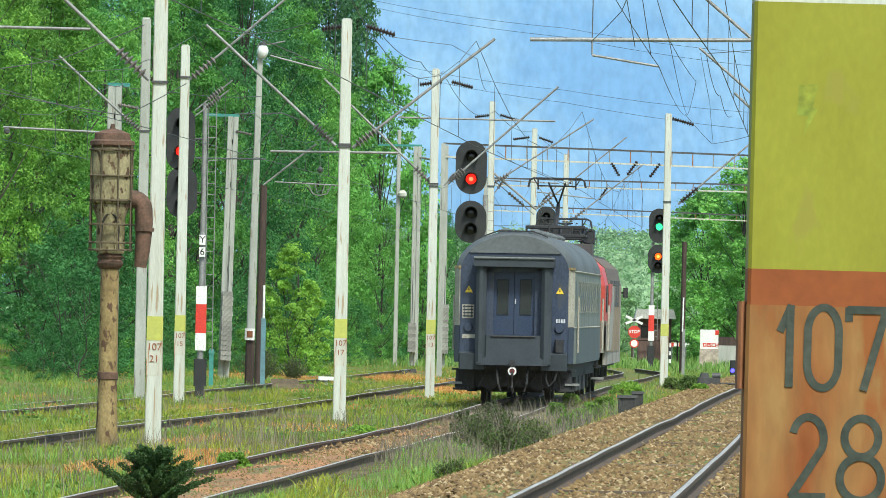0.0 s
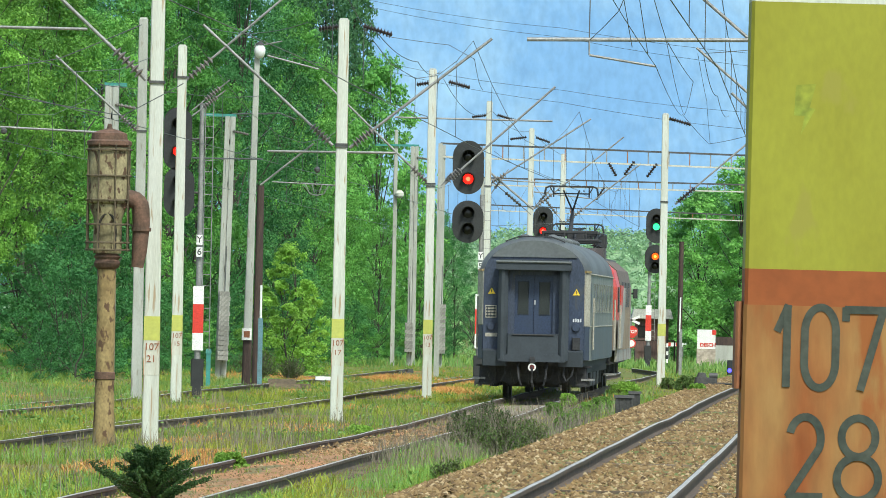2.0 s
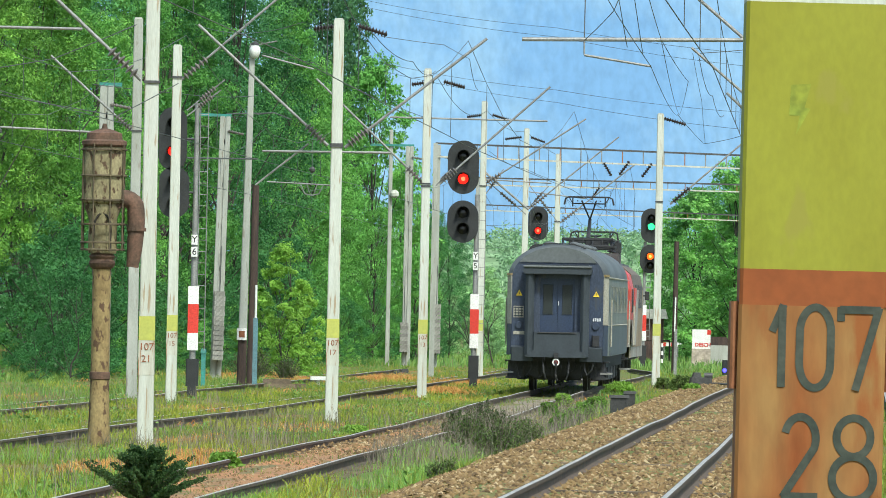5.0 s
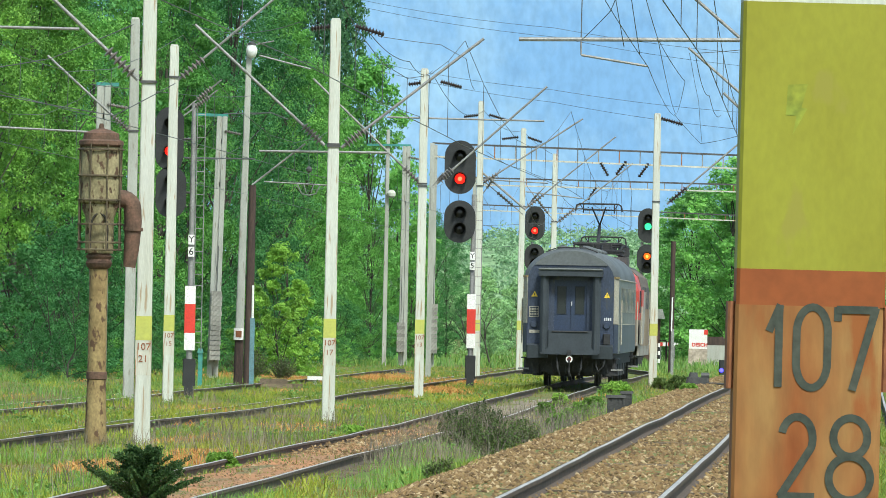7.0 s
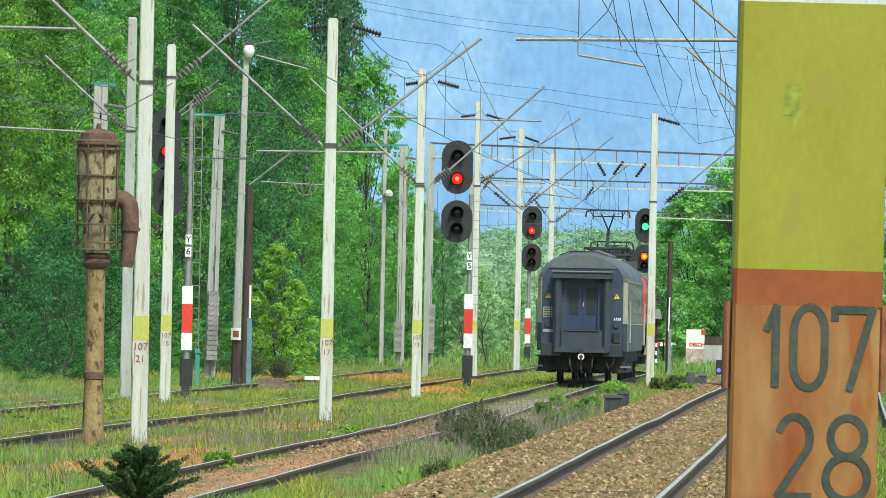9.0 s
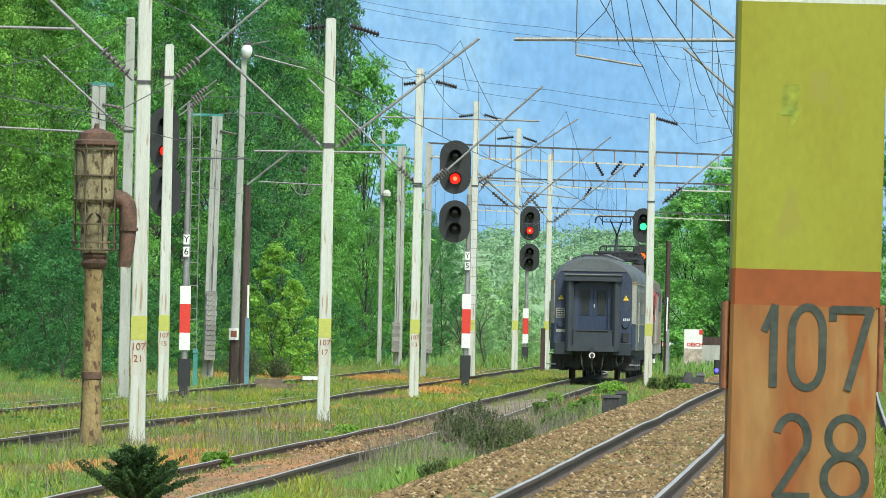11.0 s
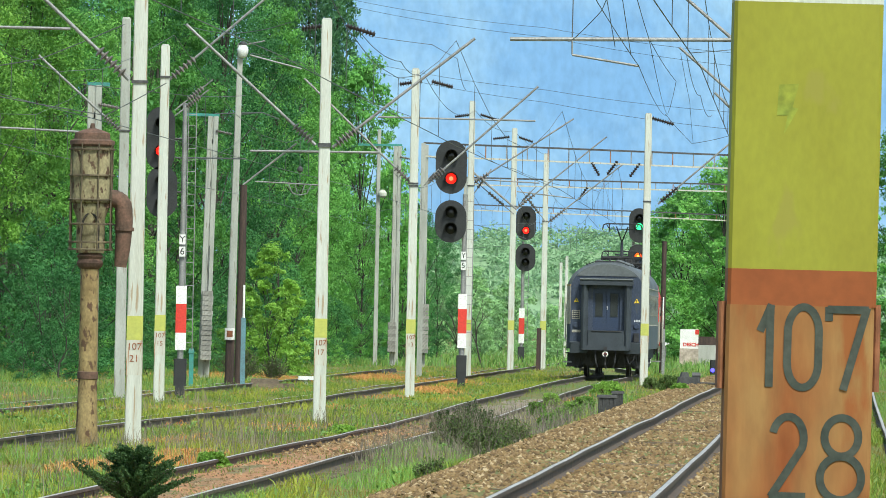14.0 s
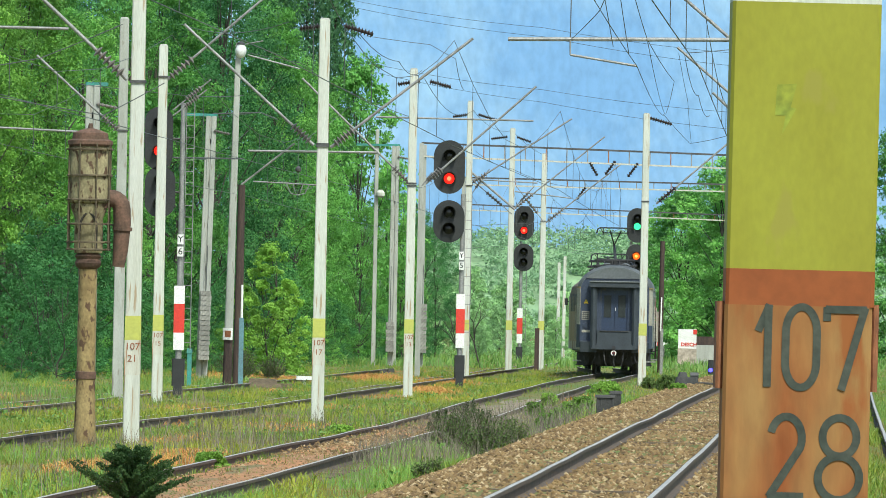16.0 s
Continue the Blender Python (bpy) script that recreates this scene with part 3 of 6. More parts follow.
strut(m21, (-5.871, 158.00, 6.722), (-7.730, 158.00, 6.732))
strut(m17, (-3.694, 203.00, 5.534), (-0.971, 203.00, 5.552))
strut(m17, (-2.722, 203.30, 5.714), (-3.829, 203.30, 4.819), 0.02)
strut(m13, (-1.343, 270.00, 7.691), (3.090, 270.00, 7.667))
strut(m11, (1.679, 360.30, 7.678), (3.489, 360.30, 6.188), 0.04)
strut(m11, (1.771, 360.30, 7.299), (4.317, 360.30, 7.200))
strut(m9, (3.958, 410.30, 7.527), (6.377, 410.30, 7.285))
top_strings(m17, 203, 8.22, ((-2.05, -2.65, 0.08), (-1.72, -1.1, 0.18)))
top_strings(m13, 270, 8.72, ((-0.12, -0.75, 0.1), (0.15, 0.75, 0.15)))
top_strings(m11, 360, 9.72, ((1.75, 1.1, 0.1), (2.05, 2.75, 0.2)))
top_strings(m9, 410, 9.85, ((3.6, 2.9, 0.1), (4.0, 4.6, 0.2)))
top_strings(mr, 319, 8.85, ((7.52, 8.25, 0.2),))

BLOCK = material("stacked_grey_blocks", (0.32, 0.315, 0.285), (0.23, 0.225, 0.20), 3, 0.95, fine=18, vary=0.2)
TEAL = material("weathered_teal_paint", (0.05, 0.26, 0.22), (0.06, 0.20, 0.17), 3, 0.6)


def footed_mast(x, y, top, lean_block, blocks, w=0.3, teal=None, lean=0.0):
    """An old twin-legged concrete mast with a stack of counterweight blocks beside it."""
    t = thing("anchor_mast", (x, y, -0.2, 0, lean, 0), "old grey concrete anchor mast with stacked counterweight blocks", "mast", "anchor masts")
    h = top + 0.2
    for s in (-1, 1):
        part("leg", Geo().box((s * w * 0.25, 0, h / 2), (w * 0.47, w, h), taper=0.85, cut=0.02), CONCRETE_GREY, t)
    part("web", Geo().box((0, 0, h / 2), (w * 0.16, w * 0.7, h)), CONCRETE_GREY, t)
    for k in range(6):
        part("tie", Geo().box((0, 0, h * (k + 0.6) / 6.2), (w * 0.4, w * 0.7, 0.18)), CONCRETE_GREY, t)
    blk = Geo().box((0, 0, 0), (0.38, 0.38, 0.155), cut=0.03).mesh("block", BLOCK)
    for k in range(blocks):
        part("counterweight_block", blk, BLOCK, t, at=pose(lean_block + 0.012 * math.sin(k * 2.3), -0.4, 0.75 + k * 0.17))
    part("weight_rod", Geo().tube((lean_block, -0.4, 0.6), (lean_block, -0.4, 4.6), 0.015), STEEL_DARK, t)
    if teal:
        part("cross_beam", Geo().box((teal * 0.5, -0.1, h + 0.03), (abs(teal) + 0.4, 0.12, 0.1)), TEAL, t, "teal painted cross beam")
    g = Geo()
    insulator(g, (0.1, -0.2, h - 0.5), (0.65, -0.2, h - 0.6), 0.06, 5)
    part("insulator", g, INSULATOR_PALE, t, "grey porcelain insulator", True)
    return t


footed_mast(-7.46, 330, 8.85, 0.05, 14, 0.40, -0.75, 1.1)
footed_mast(-1.25, 440, 9.9, -0.1, 8, 0.40, -1.6)
footed_mast(0.0, 430, 9.8, 0.12, 13, 0.36)
footed_mast(-8.864, 257.28, 8.123, 0.1, 0, 0.42, 0.2)
far_mast = mast(-2.1, 440, 10.6, 0.2, 0.16, False, False, label="thin bare grey post at the wood's edge")
part("lamp_globe", Geo().lathe([(0.06, -0.2), (0.19, -0.1), (0.2, 0.05), (0.08, 0.18)], 16, pose(0.2, -0.2, 7.9)), CONCRETE_WHITE, far_mast, "white lamp globe", True)
for a, b, c in ((7.80, 520, 5.5), (7.85, 545, 5.3)):
    mast(a, b, c, 0.2, 0.16, True, False, label="far pale concrete catenary mast by the tracks")

crane_mast = bpy.data.objects["anchor_mast.003"]
strut(crane_mast, (-11.825, 257.00, 6.957), (-9.040, 257.00, 6.860), 0.03)
part("wire_ball", Geo().lathe([(0.02, -0.09), (0.08, -0.05), (0.09, 0.03), (0.03, 0.09)], 12, Matrix.Translation(Vector((-11.732, 257.00, 6.853)) - crane_mast.matrix_basis.translation)), STEEL_DARK, crane_mast, "", True)


def stay(parent_mast, runs):
    """Slanting stay insulators beside a mast head."""
    o = parent_mast.matrix_basis.translation
    for p, q in runs:
        p, q = Vector(p) - o, Vector(q) - o
        g = Geo()
        insulator(g, p.lerp(q, 0.35), p.lerp(q, 0.75), 0.08, 6)
        part("stay_insulator", g, INSULATOR_PALE, parent_mast, "grey porcelain stay insulator", True)
        part("stay_rod", Geo().tube(p, q, 0.018), STEEL_GREY, parent_mast)


stay(m15, (((-6.305, 241.50, 7.171), (-5.368, 241.50, 7.957)), ((-6.302, 241.50, 7.029), (-5.462, 241.50, 7.699))))
stay(m11, (((1.879, 360.50, 7.261), (3.388, 360.50, 6.018)), ((1.744, 360.50, 6.580), (2.507, 360.50, 7.698))))
stay(m9, (((4.003, 410.50, 7.772), (5.241, 410.50, 6.227)), ((3.878, 410.50, 6.755), (4.800, 410.50, 7.788))))
stay(m13, (((-0.019, 270.50, 5.785), (0.401, 270.50, 6.271)),))
tf = thing("tension_frame", (-3.883, 300.00, 6.023), "small steel pulley frame hung on the wires", "pulley frame")
for sx in (-1, 1):
    part("side_bar", Geo().line([(sx * 0.36, 0, 0.14), (sx * 0.22, 0, -0.15), (0, 0, -0.2)], 0.018), STEEL_GREY, tf)
    part("inner_bar", Geo().line([(sx * 0.15, 0, 0.14), (sx * 0.08, 0, -0.12)], 0.015), STEEL_GREY, tf)
part("top_bar", Geo().tube((-1.4, 0, 0.2), (0.75, 0, 0.12), 0.02), STEEL_GREY, tf)
part("hanger", Geo().tube((0, 0, 0.15), (-0.02, 0, 1.5), 0.012), WIRE, tf)
part("wire_ball", Geo().lathe([(0.02, -0.1), (0.09, -0.05), (0.1, 0.03), (0.03, 0.1)], 12, pose(0, 0, 0.6)), STEEL_DARK, tf, "", True)

# ---- the number mast close to the camera ----
NEAR_YELLOW = material("hand_brushed_yellow_paint", (0.27, 0.268, 0.024), (0.25, 0.242, 0.02), 6, 0.6, fine=60, bump=0.03, stain=(0.265, 0.245, 0.035), stain_at=0.62, stain_scale=9, stretch=(1.5, 1.5, 0.8), fine_amount=0.06)
NEAR_ORANGE = material("rusty_orange_wash", (0.26, 0.072, 0.017), (0.23, 0.06, 0.014), 8, 0.75, fine=50, bump=0.04, fine_amount=0.08)
NEAR_FIELD = material("orange_stained_number_field", (0.215, 0.056, 0.011), (0.30, 0.165, 0.055), 7, 0.8, fine=40, bump=0.08, stain=(0.26, 0.085, 0.02), stain_at=0.60, stain_scale=9, stretch=(1.2, 1.2, 0.35), fine_amount=0.12)
STRAP = material("rusted_steel_strap", (0.27, 0.11, 0.05), (0.20, 0.075, 0.035), 8, 0.85, fine=40)
DIGIT = material("dark_green_grey_stencil_paint", (0.035, 0.045, 0.035), (0.055, 0.062, 0.048), 20, 0.75, fine=60, bump=0.1)
FADED_BOLT = material("faded_teal_paint", (0.215, 0.265, 0.035), (0.25, 0.275, 0.03), 20, 0.7, fine=60, bump=0)
number_mast = thing("number_mast", pose(0.6465 - 2.86 * math.tan(radians(0.35)), 16.4, -0.2, 0, 0.35, 0), "concrete mast painted yellow and rusty orange with black numbers", "mast")
HALF = 0.1263


def slab(z0, z1, w, y0=-0.13, y1=0.03, cut=0.006, x=0.0):
    return Geo().box((x, (y0 + y1) / 2, (z0 + z1) / 2), (w, y1 - y0, z1 - z0), cut=cut)


part("upper_shaft", slab(2.845, 9.2, 2 * HALF), CONCRETE_WHITE, number_mast, "whitewashed concrete shaft")
part("yellow_field", slab(2.392, 2.845, 2 * HALF), NEAR_YELLOW, number_mast, "hand-brushed yellow field with faint bolt mark")
part("orange_band", slab(2.331, 2.392, 2 * HALF), NEAR_ORANGE, number_mast, "rusty orange painted band")
part("number_field", slab(0.0, 2.331, 2 * HALF - 0.002, x=-0.002), NEAR_FIELD, number_mast, "orange-stained pale number field")
for s in (-1, 1):
    part("strap", Geo().box((s * (HALF + 0.005) - 0.002, -0.05, 2.262), (0.012, 0.13, 0.148), cut=0.004), STRAP, number_mast, "rusted steel strap")
bolt = Geo().prism([(-0.018, 0.04), (0.016, 0.042), (0.006, 0.002), (0.016, 0.0), (-0.008, -0.045), (-0.002, -0.012), (-0.02, -0.012)], 0.0006, pose(-0.030, -0.130, 2.665, 90))
part("bolt_mark", bolt, FADED_BOLT, number_mast, "faded teal lightning mark")


def digits(strokes, x, z, w, h):
    """Brush-painted figures: each stroke a run of points in a unit box, drawn as a flat band."""
    g = Geo()
    for lift, run in enumerate(strokes):
        pts = [Vector((x + (a - 0.5) * w, z + (b - 0.5) * h)) for a, b in run]
        n = len(pts)
        rim = []
        for i, p in enumerate(pts):
            shut = (pts[0] - pts[-1]).length < 1e-6
            t = (pts[1] - pts[-2] if shut and i in (0, n - 1) else pts[min(i + 1, n - 1)] - pts[max(i - 1, 0)]).normalized()
            s = Vector((-t.y, t.x)) * 0.0067
            rim.append([(p.x + s.x, -0.1312 - 0.0008 * lift, p.y + s.y), (p.x - s.x, -0.1312 - 0.0008 * lift, p.y - s.y)])
        g.skin(rim, closed=False, caps=False)
    return g


def arc(cx, cy, rx, ry, a0, a1, n=20):
    return [(cx + rx * math.cos(radians(a0 + (a1 - a0) * i / n)), cy + ry * math.sin(radians(a0 + (a1 - a0) * i / n))) for i in range(n + 1)]


FIG = {"1": [[(0.25, 0.68), (0.66, 1.0)], [(0.62, 1.0), (0.62, 0.02)]],
       "0": [arc(0.5, 0.68, 0.44, 0.30, 0, 180) + arc(0.5, 0.32, 0.44, 0.30, 180, 360) + [(0.94, 0.68)]],
       "7": [[(0.04, 0.82), (0.04, 0.99)], [(0.0, 0.96), (1.0, 0.96)], [(0.96, 0.99), (0.42, 0.0)]],
       "2": [arc(0.48, 0.72, 0.42, 0.26, 165, -25) + [(0.04, 0.02)], [(0.0, 0.03), (0.98, 0.03)]],
       "8": [arc(0.5, 0.75, 0.36, 0.23, 0, 360, 28), arc(0.5, 0.26, 0.44, 0.26, 0, 360, 28)]}
for fig, x, z, w in (("1", -0.058, 2.261, 0.046), ("0", 0.004, 2.261, 0.060), ("7", 0.079, 2.261, 0.070), ("2", -0.016, 2.075, 0.063), ("8", 0.073, 2.075, 0.080)):
    part("figure", digits(FIG[fig], x, z, w, 0.142), DIGIT, number_mast, "dark painted figure")
hidden_mast = mast(5.3, 140, 8.6, band=False, label="whitewashed concrete mast behind the number mast")
strut(hidden_mast, (1.208, 140.00, 6.174), (5.342, 140.00, 6.239), 0.03)
strut(hidden_mast, (2.113, 139.90, 6.172), (2.117, 139.90, 5.958), 0.012)
strut(hidden_mast, (2.117, 139.90, 5.958), (3.091, 139.90, 5.813), 0.018)
strut(hidden_mast, (3.643, 140.10, 6.925), (5.026, 140.10, 5.757), 0.025)
back_mast = mast(9.6, 215, 8.6, band=False, label="whitewashed concrete mast of the main track")
strut(back_mast, (5.653, 215.00, 8.241), (9.023, 215.00, 5.397), 0.03)
strut(back_mast, (6.460, 215.10, 7.247), (8.006, 215.10, 5.821), 0.03)

# ---- signals ----
SIGNAL_BLACK = material("matt_black_signal_paint", (0.022, 0.024, 0.024), (0.03, 0.032, 0.032), 3, 0.6, fine=30, bump=0.03)
PAINT_WHITE = material("white_band_paint", (0.78, 0.78, 0.75), (0.70, 0.70, 0.66), 4, 0.6, stain=(0.45, 0.40, 0.32), stain_at=0.68)
PAINT_RED = material("red_band_paint", (0.62, 0.045, 0.03), (0.55, 0.05, 0.035), 4, 0.55)
RED_LIGHT = glow("red_lens_lit", (1.0, 0.012, 0.008), 1.6)
RED_CORE = glow("red_lens_core", (1.0, 0.16, 0.07), 2.0)
GREEN_LIGHT = glow("green_lens_lit", (0.08, 0.95, 0.34), 1.3)
AMBER_LIGHT = glow("amber_lens_lit", (1.0, 0.10, 0.01), 1.8)
AMBER_CORE = glow("amber_lens_core", (1.0, 0.38, 0.06), 2.0)
BLUE_LIGHT = glow("blue_lens_lit", (0.06, 0.05, 1.0), 3.0)
DARK_LENS = material("dark_signal_lens", (0.02, 0.02, 0.02), None, 3, 0.15, bump=0)


def signal_head(parent, c, w, h, lit, lamps):
    """An oval backboard, two hooded lamps. lamps: heights of the lamps from the head's middle."""
    r = w / 2
    out = [(r * math.cos(radians(a)), h / 2 - r + r * math.sin(radians(a))) for a in range(0, 181, 12)] + \
          [(r * math.cos(radians(a)), -h / 2 + r + r * math.sin(radians(a))) for a in range(180, 361, 12)]
    board = part("signal_head", Geo().prism(out, 0.03, Matrix.Translation(c) @ FACE).prism([(x * 0.75, y * 0.8) for x, y in out], 0.28, Matrix.Translation(c + Vector((0, 0.3, 0))) @ FACE), SIGNAL_BLACK, parent, "black oval signal head")
    for z, (mat, core) in zip(lamps, lit):
        p = c + Vector((0, -0.035, z))
        g = Geo()
        rr = min(0.215, r * 0.43)
        n = 16
        rings = []
        for y in (0.0, -0.34):
            rings.append([p + Vector((q * math.cos(radians(k)), y * (1 if math.sin(radians(k)) > -0.2 else 0.45), q * math.sin(radians(k)))) for q, ks in ((rr, range(-40, 221, 20)), (rr - 0.012, range(220, -41, -20))) for k in ks])
        g.skin(rings)
        part("hood", g, SIGNAL_BLACK, board, "black lamp hood", True)
        part("lens", Geo().lathe([(0.01, -0.03), (rr * 0.55, -0.02), (rr * 0.78, 0.0), (rr * 0.78, 0.03)], 20, Matrix.Translation(p + Vector((0, -0.01, 0))) @ pose(0, 0, 0, -90)), mat, board, "lit signal lens" if core else "dark signal lens", True)
        if core:
            part("lamp_core", Geo().lathe([(0.01, 0.0), (rr * 0.33, 0.008), (rr * 0.33, 0.02)], 16, Matrix.Translation(p + Vector((0, -0.055, 0))) @ pose(0, 0, 0, -90)), core, board, "bright lamp core", True)


def signal(base, heads, band, post_top, label, letters="", band_w=0.28, shade=0.0):
    x, y, z0 = base
    t = thing("railway_signal", (x, y, z0), label, "signal", "light signals")
    o = Vector(base)
    top = post_top - z0
    part("post", Geo().tube((0, 0, 0), (0, 0, top), 0.085, 0.06, 10), STEEL_GREY, t, "grey steel tube post", True)
    b0, b3 = band[0] - z0, band[1] - z0
    hgt = (b3 - b0)
    for k, (nm, mat, a, e) in enumerate((("white_band", PAINT_WHITE, 0, 0.27), ("red_band", PAINT_RED, 0.27, 0.72), ("white_band", PAINT_WHITE, 0.72, 1.0))):
        part(nm, Geo().box((0, -0.1, b0 + hgt * (a + e) / 2), (band_w, 0.03, hgt * (e - a))), mat, t)
    part("relay_case", Geo().box((0, 0.05, b0 * 0.55), (0.33, 0.3, b0 * 0.55), cut=0.02), SIGNAL_BLACK, t, "black relay case")
    part("foot", Geo().box((0, 0, 0.22), (0.26, 0.26, 0.5), taper=0.85), SIGNAL_BLACK, t)
    g = Geo().tube((0.09, 0.1, b0), (0.09, 0.1, top), 0.013).tube((0.30, 0.1, b0), (0.30, 0.1, top), 0.013)
    k = b0 + 0.2
    while k < top:
        g.tube((0.09, 0.1, k), (0.30, 0.1, k), 0.009)
        k += 0.3
    part("ladder", g, STEEL_GREY, t, "grey steel ladder")
    for c, w, h, lit, lamps in heads:
        v = Vector(c) - o
        v.y = 0.0
        part("head_bracket", Geo().tube((0, 0, v.z), (v.x, 0.1, v.z), 0.03), STEEL_DARK, t)
        signal_head(t, v + Vector((0, -0.15, 0)), w, h, lit, lamps)
    if letters:
        zz = b3 + 0.8
        for k, ch in enumerate(letters):
            pl = part("letter_plate", Geo().box((0, -0.12, zz + 0.42 - 0.32 * k), (0.16, 0.02, 0.26)), PAINT_WHITE, t, "small signal letter plate")
            lm = SIGNAL_BLACK
            part("letter", text_geo(ch, 0.25, lm, 0.003, 0.0), lm, pl, "signal letter", at=pose(0, -0.135, zz + 0.42 - 0.32 * k, 90))
    return t


OFF = (DARK_LENS, None)
signal((-6.323, 252.55, -0.200), [((-6.944, 254.00, 6.650), 0.74, 1.66, (OFF, (RED_LIGHT, RED_CORE)), (0.4, -0.33)), ((-6.886, 254.00, 5.246), 0.80, 1.36, (OFF, OFF), (0.3, -0.3))],
       ((-6.430, 254.00, 1.100)[2], (-6.464, 254.00, 2.788)[2]), (-6.559, 254.00, 7.599)[2], "tall railway signal with red lamp and striped post", "Y6")
signal((1.302, 307.83, -0.200), [((0.854, 308.00, 6.912), 1.0, 1.72, (OFF, (RED_LIGHT, RED_CORE)), (0.35, -0.37)), ((0.871, 308.00, 5.172), 1.0, 1.36, (OFF, OFF), (0.28, -0.24))],
       ((1.258, 308.00, 1.121)[2], (1.224, 308.00, 2.859)[2]), (1.161, 308.00, 6.048)[2], "tall railway signal showing red beside the track", "Y5")
signal((5.029, 483.05, -0.200), [((5.153, 489.00, 6.908), 1.0, 1.72, (OFF, (RED_LIGHT, RED_CORE)), (0.35, -0.37)), ((5.158, 489.00, 5.182), 1.0, 1.40, (OFF, OFF), (0.28, -0.24))],
       ((5.098, 489.00, 0.865)[2], (5.064, 489.00, 2.619)[2]), (5.056, 489.00, 5.985)[2], "far railway signal showing red on a striped post", "")
signal((10.268, 470.40, -0.200), [((10.561, 476.00, 6.777), 1.0, 1.70, (OFF, (GREEN_LIGHT, None)), (0.35, -0.05)), ((10.537, 476.00, 5.152), 1.0, 1.40, ((AMBER_LIGHT, AMBER_CORE), OFF), (0.12, -0.34))],
       ((10.391, 476.00, 1.145)[2], (10.385, 476.00, 2.881)[2]), (10.352, 476.00, 5.989)[2], "railway signal showing green above amber", "")

# ---- the old water crane ----
CRANE = material("peeling_ochre_paint", (0.30, 0.225, 0.10), (0.20, 0.14, 0.06), 3, 0.85, fine=25, bump=0.4, stain=(0.095, 0.055, 0.03), stain_at=0.55, stain_scale=9, stretch=(1, 1, 0.6))
CRANE_RUST = material("rusted_brown_iron", (0.16, 0.09, 0.062), (0.085, 0.055, 0.038), 5, 0.9, fine=25, bump=0.5)
CRANE_MOSS = material("mossy_stained_iron", (0.28, 0.245, 0.135), (0.165, 0.14, 0.075), 5, 0.9, fine=30, bump=0.5, stain=(0.075, 0.045, 0.025), stain_at=0.555, stain_scale=9, stretch=(1, 1, 0.6))
CRANE_CAGE = material("grimy_cage_iron", (0.13, 0.105, 0.06), (0.08, 0.062, 0.04), 5, 0.85, fine=30)
BOLT_BLACK = material("sooty_black_iron", (0.03, 0.027, 0.022), (0.045, 0.038, 0.03), 6, 0.8)
wc = thing("water_crane", (-5.482, 158.28, -0.200), "rusty ochre cast-iron water crane beside the tracks", "water crane")
part("column", Geo().lathe([(0.19, 0), (0.18, 0.35), (0.155, 1.1), (0.15, 3.0)], 20), CRANE, wc, smooth=True)
part("band", Geo().lathe([(0.158, 1.16), (0.172, 1.17), (0.172, 1.28), (0.158, 1.29)], 20), CRANE_RUST, wc, "rusted clamp band", True)
part("collar", Geo().lathe([(0.15, 2.98), (0.20, 3.02), (0.22, 3.08), (0.19, 3.14), (0.22, 3.19), (0.18, 3.24)], 20), CRANE_RUST, wc, "rusted cast collar", True)
part("valve_neck", Geo().lathe([(0.23, 3.24), (0.235, 3.3), (0.235, 3.82), (0.30, 3.98), (0.30, 4.05)], 20), CRANE_MOSS, wc, smooth=True)
part("drum", Geo().lathe([(0.29, 4.05), (0.335, 4.08), (0.335, 4.95), (0.30, 5.02)], 24), CRANE_MOSS, wc, "ochre sheet drum", True)
part("lid", Geo().lathe([(0.34, 5.0), (0.37, 5.03), (0.37, 5.09), (0.30, 5.12), (0.29, 5.22), (0.16, 5.27), (0.05, 5.30), (0.03, 5.38)], 24), CRANE_RUST, wc, "rust-stained domed lid", True)
for zz, rr in ((3.30, 0.36), (3.42, 0.36), (3.72, 0.36), (4.12, 0.365), (4.52, 0.365), (4.95, 0.37)):
    ring = [(rr * math.cos(a), rr * math.sin(a), zz) for a in (2 * math.pi * k / 16 for k in range(17))]
    part("cage_hoop", Geo().line(ring, 0.018), CRANE_CAGE, wc, "grimy iron hoop")
for k in range(8):
    a = math.pi * k / 4 + 0.35
    part("cage_bar", Geo().tube((0.36 * math.cos(a), 0.36 * math.sin(a), 3.28), (0.36 * math.cos(a), 0.36 * math.sin(a), 5.05), 0.014), CRANE_CAGE, wc, "grimy iron bar")
for s in (-1, 1):
    part("arch_window", Geo().line([(s * 0.14, -0.20, 3.32)] + [(s * 0.14 * math.cos(radians(q)), -0.20 - 0.045 * math.sin(radians(q)), 3.62 + 0.28 * math.sin(radians(q))) for q in range(0, 91, 15)], 0.02), BOLT_BLACK, wc, "dark pointed arch rim")
sp = [(0.22, 0, 3.98)] + [(0.35 - 0.19 * math.cos(radians(q)), 0, 3.98 + 0.17 * math.sin(radians(q))) for q in range(40, 181, 20)]
sp += [(0.55, 0, 3.75), (0.545, 0, 3.55), (0.53, 0, 3.3), (0.50, 0, 3.02)]
g = Geo()
rings = []
last = len(sp) - 1
for k, p in enumerate(sp):
    p = Vector(p)
    t = (Vector(sp[min(k + 1, last)]) - Vector(sp[max(k - 1, 0)])).normalized()
    u = Vector((t.z, 0, -t.x))
    r = 0.145 if k < last - 2 else (0.135, 0.125, 0.10)[k - last + 2]
    rings.append([p + u * (r * math.cos(a)) + Vector((0, 1, 0)) * (r * math.sin(a)) for a in (2 * math.pi * q / 16 for q in range(16))])
